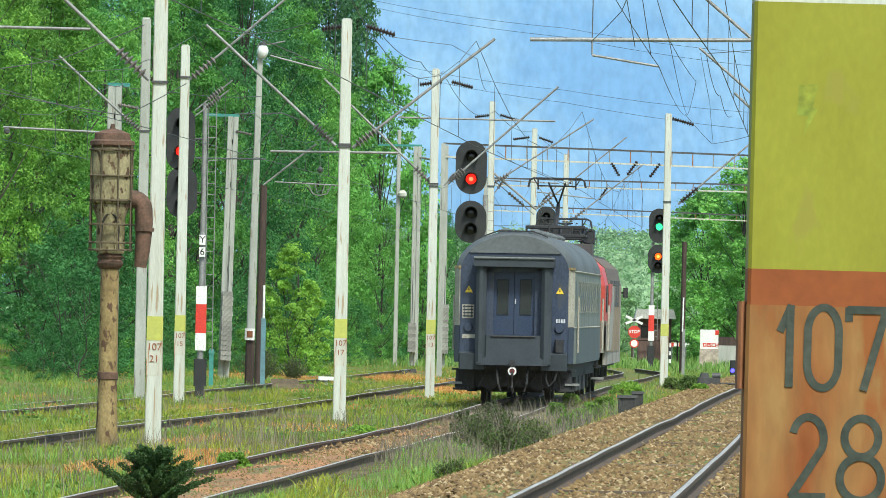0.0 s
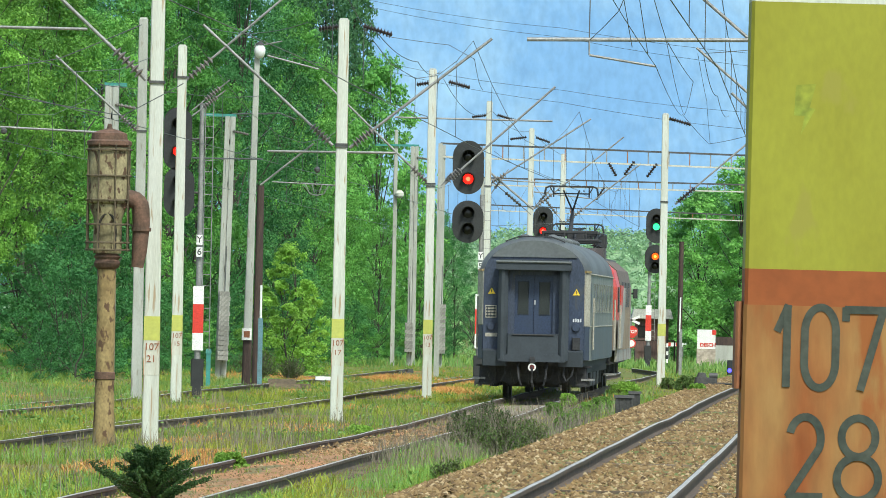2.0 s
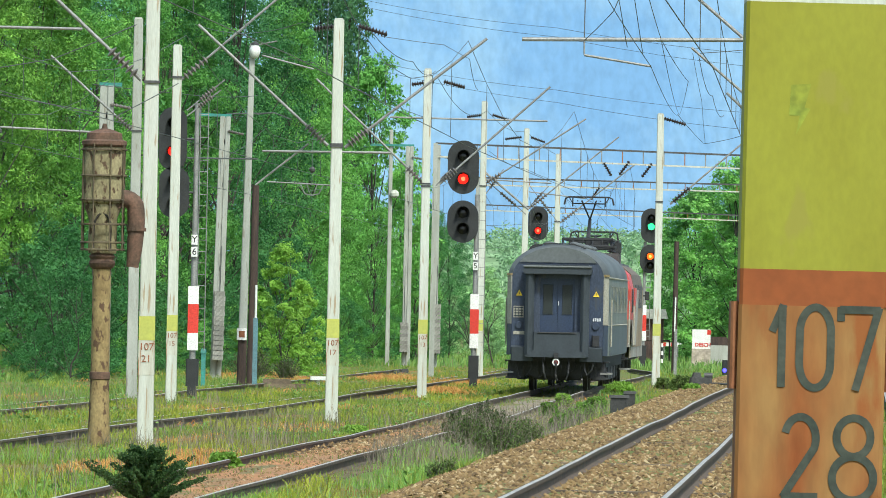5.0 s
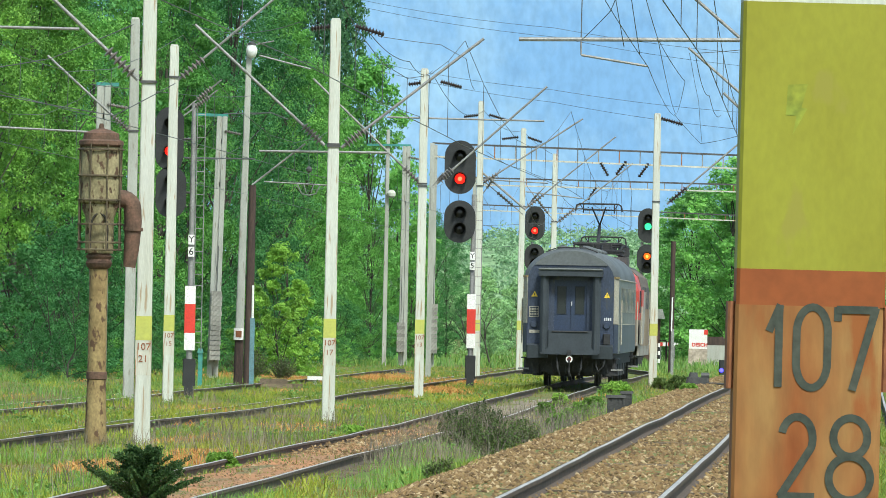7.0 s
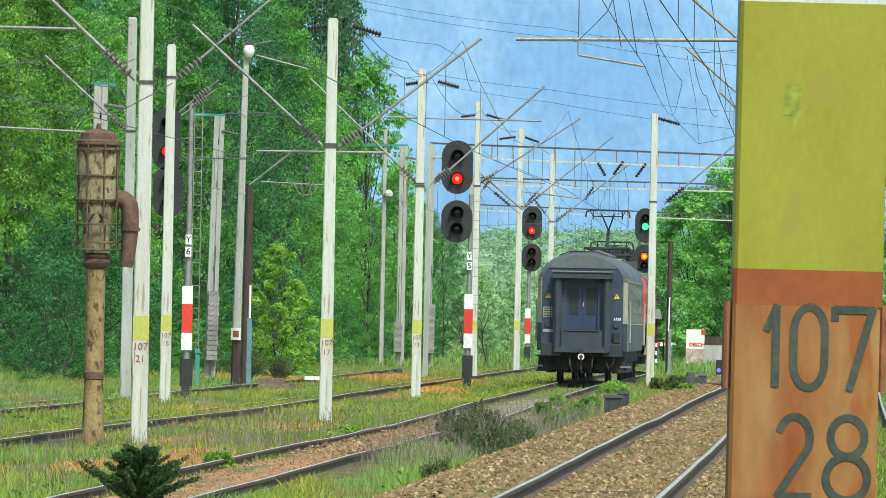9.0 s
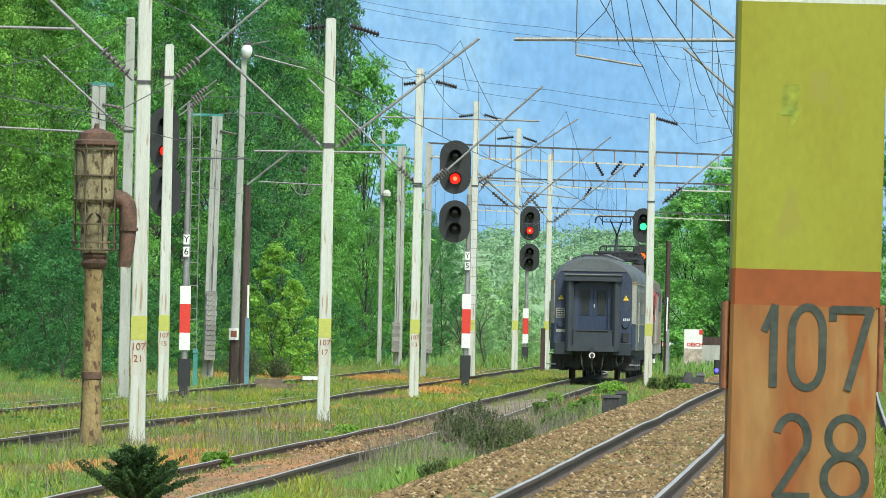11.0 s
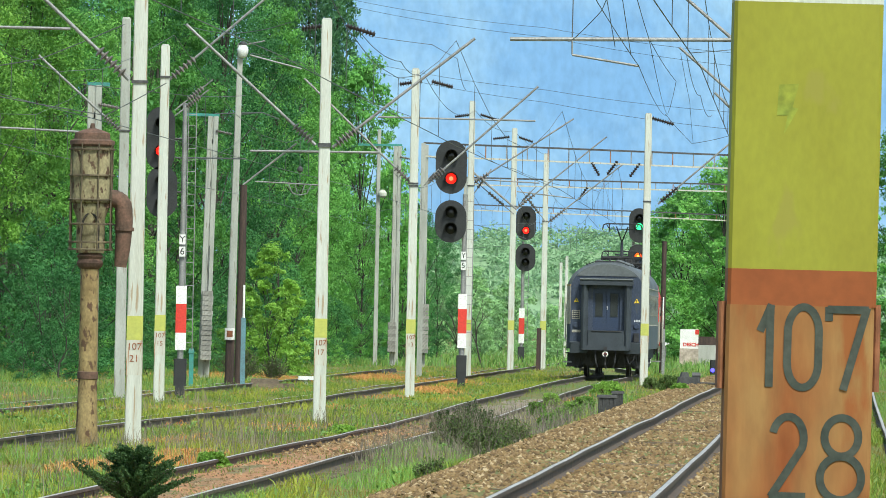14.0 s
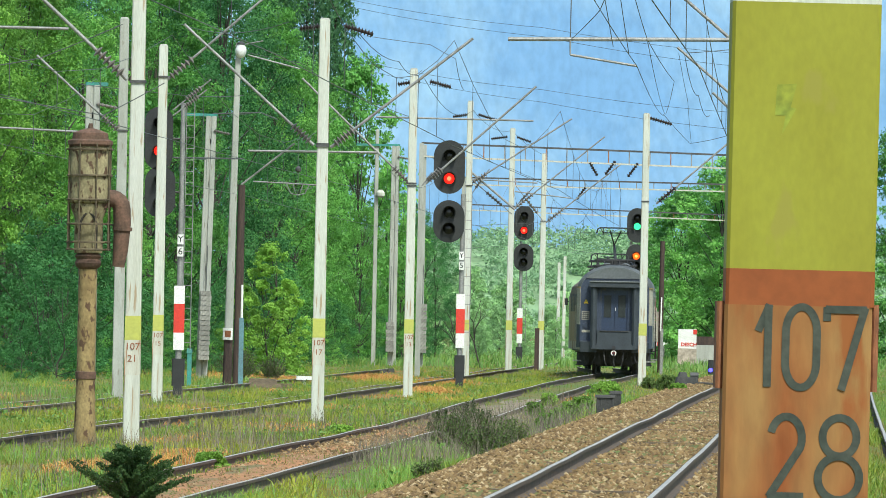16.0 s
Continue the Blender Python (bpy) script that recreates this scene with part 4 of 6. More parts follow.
part("spout", g.skin(rings), CRANE_RUST, wc, "rusted downturned iron spout", True)
part("spout_clamp", Geo().tube((0.555, 0, 3.62), (0.557, 0, 3.68), 0.165, n=14), CRANE_RUST, wc)

# ---- lamp post, timber pole, cabinet posts ----
WOOD_DARK = material("tarred_timber", (0.075, 0.05, 0.04), (0.045, 0.032, 0.028), 3, 0.9, fine=20, stretch=(4, 4, 0.4), bump=0.5)
GLASS_WHITE = material("milky_lamp_glass", (0.75, 0.76, 0.74), (0.68, 0.69, 0.67), 3, 0.3, bump=0)
BLUE_POST = material("faded_blue_paint", (0.12, 0.24, 0.27), (0.10, 0.18, 0.21), 4, 0.7)
lp = thing("lamp_post", (-5.858, 293.74, -0.200, 0, 0.85, 0), "grey concrete lamp post with a milky globe", "lamp post")
H = 10.55
part("shaft", Geo().box((0, 0, 1.7 + (H - 1.7) / 2), (0.26, 0.26, H - 1.7), taper=0.62, cut=0.03), CONCRETE_GREY, lp)
part("timber_foot", Geo().box((0, 0, 0.85), (0.27, 0.27, 1.75), cut=0.04), WOOD_DARK, lp, "tarred timber foot")
part("warning_plate", Geo().box((-0.02, -0.2, 1.66), (0.30, 0.02, 0.36)), PAINT_WHITE, lp, "white plate with rusty edges")
part("plate_mark", Geo().box((-0.02, -0.215, 1.66), (0.18, 0.006, 0.2)), STRAP, lp, "rust-brown faded mark")
part("globe", Geo().lathe([(0.05, 0.0), (0.12, 0.05), (0.17, 0.18), (0.17, 0.28), (0.12, 0.38), (0.08, 0.42)], 18, pose(0.08, -0.15, H - 0.45)), GLASS_WHITE, lp, "milky glass globe", True)
part("hood", Geo().lathe([(0.13, 0), (0.12, 0.05), (0.03, 0.12)], 16, pose(0.08, -0.15, H - 0.04)), STEEL_DARK, lp, "", True)
part("bracket", Geo().tube((-0.1, -0.1, H - 0.1), (0.75, -0.15, H + 0.1), 0.02), STEEL_GREY, lp)
part("stay", Geo().tube((0.3, -0.15, H - 0.35), (1.9, -0.15, H - 0.72), 0.025), STEEL_GREY, lp)
tp = thing("timber_pole", (-5.520, 292.32, -0.200), "dark tarred timber pole beside the lamp post", "pole")
part("pole", Geo().tube((0, 0, 0), (0.03, 0, 6.2), 0.15, 0.11, 10), WOOD_DARK, tp, smooth=True)
bp = thing("cable_post", (-5.341, 288.27, -0.200), "slim blue-grey cable post with a white tip", "post")
part("post", Geo().box((0, 0, 1.08), (0.14, 0.12, 2.16)), BLUE_POST, bp)
part("conduit", Geo().tube((0, 0, 2.1), (0, 0, 3.15), 0.035), PAINT_WHITE, bp, "white conduit")
dp = thing("cable_post", (9.903, 394.82, -0.200), "dark timber post with a white conduit", "post")
part("post", Geo().tube((0, 0, 0), (0.02, 0, 5.6), 0.11, 0.10, 10), WOOD_DARK, dp, smooth=True)
part("sleeve", Geo().box((0.05, -0.05, 1.0), (0.13, 0.2, 2.0), cut=0.02), STEEL_GREY, dp, "grey steel sleeve")
part("conduit", Geo().tube((0.0, -0.13, 1.9), (0.02, -0.13, 3.3), 0.03), PAINT_WHITE, dp, "white conduit")
gp = thing("cable_post", (-6.844, 286.59, -0.200), "small green metal post with a cap", "post")
part("post", Geo().box((0, 0, 0.55), (0.13, 0.13, 1.1)), TEAL, gp)
part("cap", Geo().box((0, 0, 1.15), (0.18, 0.18, 0.14), taper=0.8), TEAL, gp)
sp2 = thing("cable_post", (5.132, 418.95, -0.200), "dark timber stub beside the mast", "post")
part("post", Geo().box((0, 0, 0.95), (0.20, 0.2, 1.9)), WOOD_DARK, sp2)

# ---- lineside boxes, point machine, dwarf signal ----
BOX_DARK = material("dark_cast_iron", (0.06, 0.06, 0.058), (0.04, 0.04, 0.04), 4, 0.75, fine=25)


def slatted_box(base, w, h):
    t = thing("track_box", base, "dark slatted iron box on the ballast", "track box", "boxes on the ballast")
    part("case", Geo().box((0, 0, h / 2), (w * 0.82, w * 0.8, h), cut=0.01), BOX_DARK, t)
    part("lid", Geo().box((0, 0, h + 0.02), (w, w, 0.06), taper=0.92), BOX_DARK, t)
    for k in range(5):
        part("slat", Geo().box((w * (-0.36 + 0.18 * k), -w * 0.42, h * 0.5), (w * 0.07, 0.03, h)), BOX_DARK, t)


slatted_box((3.994, 205.31, 0.060), 0.44, 0.40)
slatted_box((4.465, 217.19, 0.100), 0.30, 0.36)
pm = thing("point_machine", (7.837, 280.67, 0.200), "dark point machine beside the main track", "point machine")
part("case", Geo().box((0, 0, 0.16), (0.72, 0.5, 0.26), taper=0.86, cut=0.06), BOX_DARK, pm)
part("cover", Geo().box((-0.12, 0.1, 0.36), (0.3, 0.3, 0.14), taper=0.7, cut=0.05), BOX_DARK, pm)
part("motor", Geo().tube((0.1, 0.0, 0.34), (0.34, 0.0, 0.34), 0.09, n=12), STEEL_DARK, pm, "round dark motor", True)
part("rod", Geo().tube((0.35, 0, 0.12), (1.2, -0.3, 0.1), 0.03), STEEL_DARK, pm)
ds = thing("dwarf_signal", (10.655, 350.17, 0.200), "small dwarf signal with a blue lamp", "signal")
part("case", Geo().box((0, 0, 0.27), (0.22, 0.22, 0.54), cut=0.04), SIGNAL_BLACK, ds)
part("lens", Geo().lathe([(0.01, 0.0), (0.075, 0.01), (0.075, 0.03)], 16, pose(-0.02, -0.13, 0.16, -90)), BLUE_LIGHT, ds, "blue lit lens", True)
tb = thing("track_plank", (-3.592, 302.13, -0.200), "white painted board lying in the grass", "board")
part("board", Geo().box((0, 0, 0.30), (0.5, 0.2, 0.12), cut=0.02), PAINT_WHITE, tb)
part("leg", Geo().box((0, 0, 0.12), (0.1, 0.1, 0.26)), BLOCK, tb)
old = Geo().box((0, 0, 0.09), (1.5, 0.24, 0.16), taper=0.95).mesh("old_sleeper", SLEEPER)
for ox, oy, turn, lift in ((-4.9, 292, 12, 0.0), (-4.6, 294.5, -8, 0.0), (-5.1, 295.5, 30, 0.0), (-4.75, 293.2, 65, 0.15)):
    o = part("old_sleeper", old, SLEEPER, at=pose(ox, oy, -0.2 + lift, 0, 0, turn))
    tagged(o, "rotten grey-brown sleeper lying in the grass", "sleeper", "old sleepers in the grass")
for bx in ((-1.411, 377.11, -0.200), (-1.103, 385.64, -0.200)):
    b = thing("point_lever", bx, "small dark point lever in the grass", "point lever")
    part("weight", Geo().box((0, 0, 0.12), (0.32, 0.2, 0.16), taper=0.7, cut=0.02), BOX_DARK, b)
    part("stand", Geo().box((0.0, 0.1, 0.05), (0.1, 0.3, 0.1)), BOX_DARK, b)

# ---- beyond the station: hut, crossing signs, board ----
HUT_WALL = material("brown_hut_boards", (0.16, 0.10, 0.085), (0.11, 0.075, 0.065), 2, 0.85, fine=12, stretch=(6, 6, 0.5))
HUT_ROOF = material("pale_sheet_roof", (0.50, 0.50, 0.45), (0.42, 0.42, 0.38), 2, 0.7, fine=10)
hut = thing("crossing_hut", (12.242, 550.81, -0.200), "small brown boarded hut with a pale sheet roof", "hut")
part("wall", Geo().box((0, 1.0, 1.3), (1.9, 1.8, 2.6)), HUT_WALL, hut)
part("roof", Geo().prism([(-1.2, 2.45), (1.2, 2.45), (1.05, 3.0), (-1.05, 3.0)], 2.6, pose(0, 2.3, 0, 90)), HUT_ROOF, hut)
part("window", Geo().box((-0.5, 0.085, 1.7), (0.6, 0.03, 0.7)), DARK_LENS, hut, "dark window pane")
part("railing", Geo().tube((-1.3, -0.4, 1.2), (1.3, -0.4, 1.2), 0.04).tube((-1.3, -0.4, 0), (-1.3, -0.4, 1.2), 0.05).tube((1.3, -0.4, 0), (1.3, -0.4, 1.2), 0.05), WOOD_DARK, hut)
cs = thing("crossing_sign", (10.931, 545.21, -0.200), "white crossing cross above a red octagonal sign", "road sign")
part("post", Geo().tube((0, 0, 0), (0, 0, 2.5), 0.035), STEEL_GREY, cs)
part("octagon", Geo().prism([(0.37 * math.cos(radians(22.5 + 45 * k)), 0.37 * math.sin(radians(22.5 + 45 * k))) for k in range(8)], 0.02, pose(0.02, -0.05, 1.68, 90)), PAINT_RED, cs, "red octagonal stop sign")
part("word", text_geo("STOP", 0.25, PAINT_WHITE, 0.003, 0.006), PAINT_WHITE, cs, "white lettering", at=pose(0.02, -0.075, 1.68, 90))
for a in (24, -24):
    part("cross_arm", Geo().box((0, -0.05, 2.35), (1.05, 0.02, 0.14), Matrix.Rotation(radians(a), 4, "Y")), PAINT_WHITE, cs, "white cross arm")
part("speed_plate", Geo().lathe([(0.26, 0), (0.26, 0.02)], 20, pose(0.02, -0.05, 1.02, 90)), PAINT_RED, cs, "", True)
part("speed_field", Geo().lathe([(0.19, 0), (0.19, 0.008)], 20, pose(0.02, -0.074, 1.02, 90)), PAINT_WHITE, cs, "", True)
BOARD_STONE = material("rubble_plinth", (0.50, 0.42, 0.34), (0.32, 0.27, 0.22), 3, 0.9, fine=8)
bd = thing("notice_board", (13.95, 500, -0.2), "white notice board with red lettering on a rubble plinth", "notice board")
part("board", Geo().box((0, 0, 1.42), (0.95, 0.1, 1.0)), PAINT_WHITE, bd)
part("plinth", Geo().box((0, 0, 0.45), (0.98, 0.2, 0.94)), BOARD_STONE, bd, "rubble stone plinth")
part("word", text_geo("DESCH", 0.26, PAINT_RED, 0.004, 0.008), PAINT_RED, bd, "red lettering", at=pose(0.08, -0.06, 1.12, 90))
part("red_mark", Geo().box((0.4, -0.06, 1.78), (0.2, 0.02, 0.24)), PAINT_RED, bd)
fw = thing("boundary_wall", (15.6, 506, -0.2), "grey concrete wall below a dark shaded gap", "wall")
part("wall", Geo().box((0, 0, 0.55), (2.4, 0.2, 1.1)), CONCRETE_GREY, fw)
# Dark strip put in for the shaded gap between wall and leaves.
part("boarding", Geo().box((0, 0.1, 1.3), (2.4, 0.1, 0.5)), WOOD_DARK, fw, "dark strip for the shaded gap above the wall")
mp = thing("marker_post", (11.579, 486.01, -0.200), "slim black and white striped marker post", "marker post")
for k in range(6):
    part("stripe", Geo().tube((0, 0, 0.2 * k), (0, 0, 0.2 * k + 0.2), 0.06, n=10), PAINT_WHITE if k % 2 else SIGNAL_BLACK, mp)
bar = thing("barrier", (13.799, 557.46, -0.200), "low red and white barrier by the crossing", "barrier")
for k in range(4):
    part("stripe", Geo().box((-0.45 + 0.3 * k, 0, 0.98), (0.3, 0.04, 0.22)), PAINT_WHITE if k % 2 else PAINT_RED, bar)
for s in (-0.4, 0.4):
    part("leg", Geo().tube((s, 0.03, 0), (s, 0.03, 0.95), 0.03), STEEL_GREY, bar)

# ---- overhead line ----
def overhead(line, supports, zm, zc, label, stagger=0.2, off=0.0):
    """Contact wire, messenger wire sagging between its supports, and droppers."""
    t = thing("overhead_line", (0, 0, 0), label, "overhead line", "overhead lines")
    con, mes = [], []
    for k, (a, b) in enumerate(zip(supports, supports[1:])):
        n = max(4, int((b - a) / 9))
        for i in range(n):
            f = i / n
            d = a + (b - a) * f
            x = line(d) + off + stagger * (1 - 2 * f) * (1 if k % 2 else -1)
            con.append(Vector((x, d, zc - 0.02 * math.sin(math.pi * f))))
            mes.append(Vector((x, d, zm - (zm - zc - 0.35) * 0.85 * math.sin(math.pi * f))))
            if i:
                part("dropper", Geo().tube(con[-1], mes[-1], 0.006, n=4), WIRE, t)
    part("contact_wire", Geo().line(con, 0.0075), WIRE, t)
    part("messenger_wire", Geo().line(mes, 0.0065), WIRE, t)


overhead(line_b, (60, 135, 203, 270, 360, 410, 470, 540), 7.95, 5.74, "overhead contact line above the train's track")
overhead(line_a, (60, 140, 215, 325, 400, 470, 560), 7.0, 5.8, "overhead contact line above the main track", 0.15, 0.25)
overhead(line_c, (60, 135, 203, 270, 360, 410, 470, 540), 7.95, 5.74, "overhead contact line above the overgrown track")
overhead(line_d, (120, 180, 241, 300, 360, 420, 480), 7.9, 5.74, "overhead contact line above the siding")


def wire(pts, r=0.0085, label="thin dark feeder wire between the masts", sag=0.006):
    w = thing("feeder_wire", (0, 0, 0), label, "wire", "feeder wires")
    p = [Vector(q) for q in pts]
    run = []
    for a, b in zip(p, p[1:]):
        s = (b - a).length * sag
        run += [a.lerp(b, k / 8) - Vector((0, 0, s * 4 * (k / 8) * (1 - k / 8))) for k in range(8)]
    part("strand", Geo().line(run + [p[-1]], r), WIRE, w)


for q in (((2.028, 118.00, 6.095), (3.093, 140.00, 5.815), (8.132, 325.00, 9.060)), ((2.642, 122.00, 6.241), (3.234, 140.00, 6.213), (8.169, 325.00, 9.099)), ((2.410, 130.00, 6.505), (2.644, 135.00, 5.946)), ((2.624, 130.00, 6.509), (2.932, 138.00, 5.922)),
          ((3.234, 140.00, 6.213), (4.942, 190.00, 6.855), (8.169, 325.00, 9.099)), ((5.681, 215.00, 8.115), (7.140, 260.00, 8.078), (9.207, 330.00, 8.254)), ((2.114, 140.00, 6.175), (2.263, 125.00, 6.128), (2.253, 120.00, 6.166))):
    wire(q, 0.0058, "thin dark anchor wire over the main track", 0.0008)
for q in (((-3.402, 420.00, 15.913), (4.901, 400.00, 14.238), (13.619, 380.00, 12.689)), ((-3.396, 420.00, 15.616), (4.908, 400.00, 13.861), (13.629, 380.00, 12.153)),
          ((-2.542, 430.00, 13.425), (5.076, 410.00, 11.888), (14.024, 390.00, 10.582)), ((-2.535, 430.00, 13.071), (5.086, 410.00, 11.358), (14.038, 390.00, 9.848)),
          ((-1.575, 203.00, 8.299), (-0.629, 235.00, 8.332), (-0.083, 270.00, 9.019)), ((0.001, 270.00, 8.798), (1.846, 360.00, 9.880), (3.783, 410.00, 10.125), (5.457, 430.00, 9.433)),
          ((-7.345, 158.00, 6.042), (-6.326, 158.00, 6.230), (-4.980, 158.00, 6.814)), ((-7.337, 158.00, 5.642), (-5.266, 158.00, 5.311), (-4.273, 158.00, 5.861)),
          ((-5.302, 290.00, 9.957), (-3.761, 290.00, 9.698), (-3.069, 290.00, 9.233), (-0.327, 300.00, 8.300)),
          ((-1.611, 270.00, 9.958), (0.141, 270.00, 9.754), (0.864, 270.00, 9.371), (1.243, 300.00, 9.213)), ((-6.122, 241.00, 9.319), (-2.889, 203.00, 8.274)), ((-8.608, 240.00, 7.743), (-6.486, 240.00, 7.559), (-4.696, 250.00, 7.768)),
          ((-7.309, 330.00, 8.802), (-5.605, 330.00, 9.011), (-5.018, 330.00, 8.789)), ((-4.700, 300.00, 6.272), (-3.285, 300.00, 6.123)),
          ((5.678, 215.00, 8.241), (5.807, 215.00, 8.117), (6.944, 215.00, 8.228)), ((8.111, 325.00, 9.117), (9.168, 330.00, 8.234), (10.362, 325.00, 8.454)), ((2.118, 140.00, 6.809), (2.114, 140.00, 6.191)),
          ((5.807, 215.00, 8.117), (7.427, 260.00, 8.237), (8.935, 300.00, 8.570)), ((1.961, 360.00, 8.357), (3.536, 380.00, 8.018), (7.937, 430.00, 8.115)), ((5.408, 430.00, 8.066), (8.372, 500.00, 7.754), (11.382, 560.00, 6.989)),
          ((2.405, 480.00, 6.711), (5.790, 480.00, 6.918), (9.952, 520.00, 6.934)), ((2.630, 520.00, 5.871), (6.599, 520.00, 6.256), (10.359, 540.00, 5.849))):
    wire(q)


for q in (((-6.606, 254.00, 6.178), (-4.738, 254.00, 6.185)), ((-7.25, 329.9, 8.93), (-5.605, 329.9, 9.0), (-5.018, 329.9, 8.78))):
    wire(q, 0.022, "thin galvanised registration tube", 0.0)

ORANGE_RUST = material("orange_rust", (0.34, 0.15, 0.06), (0.24, 0.11, 0.05), 5, 0.85)


def lattice(p, q, h, label, mats=(STEEL_DARK, RUST_BAND)):
    """A light cross beam of two chords with uprights."""
    p, q = Vector(p), Vector(q)
    t = thing("cross_beam", (0, 0, 0), label, "catenary beam", "cross beams over the tracks")
    dz = Vector((0, 0, h))
    part("upper_chord", Geo().box((p + q) / 2, ((q - p).length, 0.08, 0.07), Matrix.Rotation(-math.atan2(q.z - p.z, q.x - p.x), 4, "Y")), mats[0], t)
    part("lower_chord", Geo().box((p + q) / 2 - dz, ((q - p).length, 0.08, 0.06), Matrix.Rotation(-math.atan2(q.z - p.z, q.x - p.x), 4, "Y")), mats[1], t, "pale rust-stained chord")
    n = int((q - p).length / 0.75)
    for k in range(n + 1):
        a = p.lerp(q, k / n)
        part("upright", Geo().box(a - dz / 2, (0.04, 0.04, h)), STEEL_GREY if k % 3 else ORANGE_RUST, t)
    for x in (0.0, 1.0):
        a = p.lerp(q, x)
        part("end_post", Geo().box((a.x, a.y, a.z / 2 - 0.1), (0.2, 0.2, a.z + 0.2), taper=0.8), CONCRETE_GREY, t, "concrete end post")
    return t


lattice((-0.057, 362.00, 8.650), (13.261, 362.00, 8.380), 0.50, "light steel cross beam on concrete posts over the tracks")
lattice((1.868, 432.00, 8.404), (15.850, 432.00, 8.299), 0.32, "rust-stained steel cross beam over the tracks")
lattice((2.633, 530.00, 8.344), (19.168, 530.00, 7.984), 0.30, "far steel cross beam over the tracks")
for k, (p, q) in enumerate((((6.281, 362.00, 8.051), (6.589, 362.00, 7.546)), ((7.259, 362.00, 8.113), (6.886, 362.00, 7.594)), ((8.113, 362.00, 8.044), (7.739, 362.00, 7.526)), ((7.339, 432.00, 8.080), (6.969, 432.00, 7.513)))):
    t = thing("hanging_insulator", (0, 0, 0), "dark porcelain insulator hung from the cross beam", "insulator", "hung insulators")
    g = Geo()
    insulator(g, p, q, 0.08, 6)
    part("sheds", g, INSULATOR, t, "", True)


# ---- the train ----
COACH_BLUE = material("dusty_dark_blue_paint", (0.034, 0.049, 0.086), (0.042, 0.054, 0.082), 1.5, 0.5, fine=25, bump=0.04, stain=(0.06, 0.065, 0.07), stain_at=0.6, stain_scale=2, stretch=(1, 1, 0.5))
DOOR_BLUE = material("blue_door_paint", (0.026, 0.042, 0.085), (0.030, 0.044, 0.078), 2, 0.45, fine=25, bump=0.03)
COACH_LOWER = material("grimy_dark_lower_paint", (0.085, 0.10, 0.105), (0.065, 0.075, 0.08), 1.2, 0.5, fine=20, bump=0.04, stain=(0.12, 0.10, 0.08), stain_at=0.6, stain_scale=1.5, stretch=(1, 1, 0.4))
COACH_SIDE = material("grimy_grey_side_paint", (0.20, 0.21, 0.18), (0.14, 0.15, 0.13), 1.2, 0.5, fine=20, bump=0.04, stain=(0.11, 0.11, 0.10), stain_at=0.6, stain_scale=1.5, stretch=(1, 1, 0.4))
COACH_CREAM = material("dirty_cream_paint", (0.40, 0.38, 0.31), (0.32, 0.30, 0.25), 3, 0.6, fine=20)
COACH_ROOF = material("sooty_grey_roof", (0.125, 0.138, 0.138), (0.085, 0.094, 0.096), 0.8, 0.6, fine_amount=0.12, fine=12, stretch=(1, 0.3, 1))
RUBBER = material("grey_rubber_bellows", (0.042, 0.052, 0.062), (0.032, 0.040, 0.048), 2, 0.7, fine_amount=0.1, fine=18)
BRASS = material("dull_brass", (0.45, 0.33, 0.17), (0.36, 0.26, 0.13), 4, 0.4, 0.6)
LOCO_RED = material("red_loco_paint", (0.60, 0.05, 0.03), (0.52, 0.05, 0.03), 2, 0.4, fine=20, bump=0.02)
LOCO_GREY = material("dusty_grey_loco_paint", (0.40, 0.38, 0.34), (0.30, 0.27, 0.23), 1.5, 0.55, fine=15, stain=(0.20, 0.13, 0.09), stain_at=0.55, stain_scale=1.5, stretch=(1, 1, 0.4))
LOCO_SOOT = material("sooty_brown_roof_edge", (0.17, 0.125, 0.09), (0.12, 0.09, 0.065), 1.5, 0.6, fine=15)
LOCO_BROWN = material("brake_dust_brown_paint", (0.36, 0.27, 0.18), (0.26, 0.18, 0.11), 1.5, 0.6, fine=15)
BLACK_GEAR = material("oily_black_running_gear", (0.024, 0.025, 0.028), (0.036, 0.036, 0.036), 3, 0.7, fine=20)
WINDOW = material("dark_coach_glass", (0.03, 0.036, 0.036), None, 3, 0.35, bump=0, spec=0.3)
TYRE = material("worn_wheel_steel", (0.10, 0.095, 0.09), (0.06, 0.055, 0.05), 4, 0.5, 0.6)
WARN = material("yellow_warning_paint", (0.75, 0.55, 0.04), (0.70, 0.50, 0.05), 5, 0.5)
LABEL = material("pale_stencil_paint", (0.55, 0.57, 0.60), (0.45, 0.47, 0.50), 8, 0.6)
DISC_RED = material("dull_red_tail_disc", (0.13, 0.03, 0.028), None, 5, 0.4)

coach = thing("passenger_coach", (1.684, 223.6, 0, 0, 0, -2.41), "dark blue passenger coach with grey side and roof", "railway coach")
EAVE = 3.12


def shell(y, w, z0, arch=True, top=4.05):
    """Half of a coach's outline at y: the roof's arch or the walls below it."""
    if arch:
        pts = []
        for k in range(29):
            a = math.pi * k / 28
            c, s = math.cos(a), math.sin(a)
            pts.append((w * math.copysign(abs(c) ** 0.95, c), y, EAVE + (top - EAVE) * s ** 1.0))
        return pts
    return [(w, y, z0), (w, y, 1.9), (w, y, EAVE)]


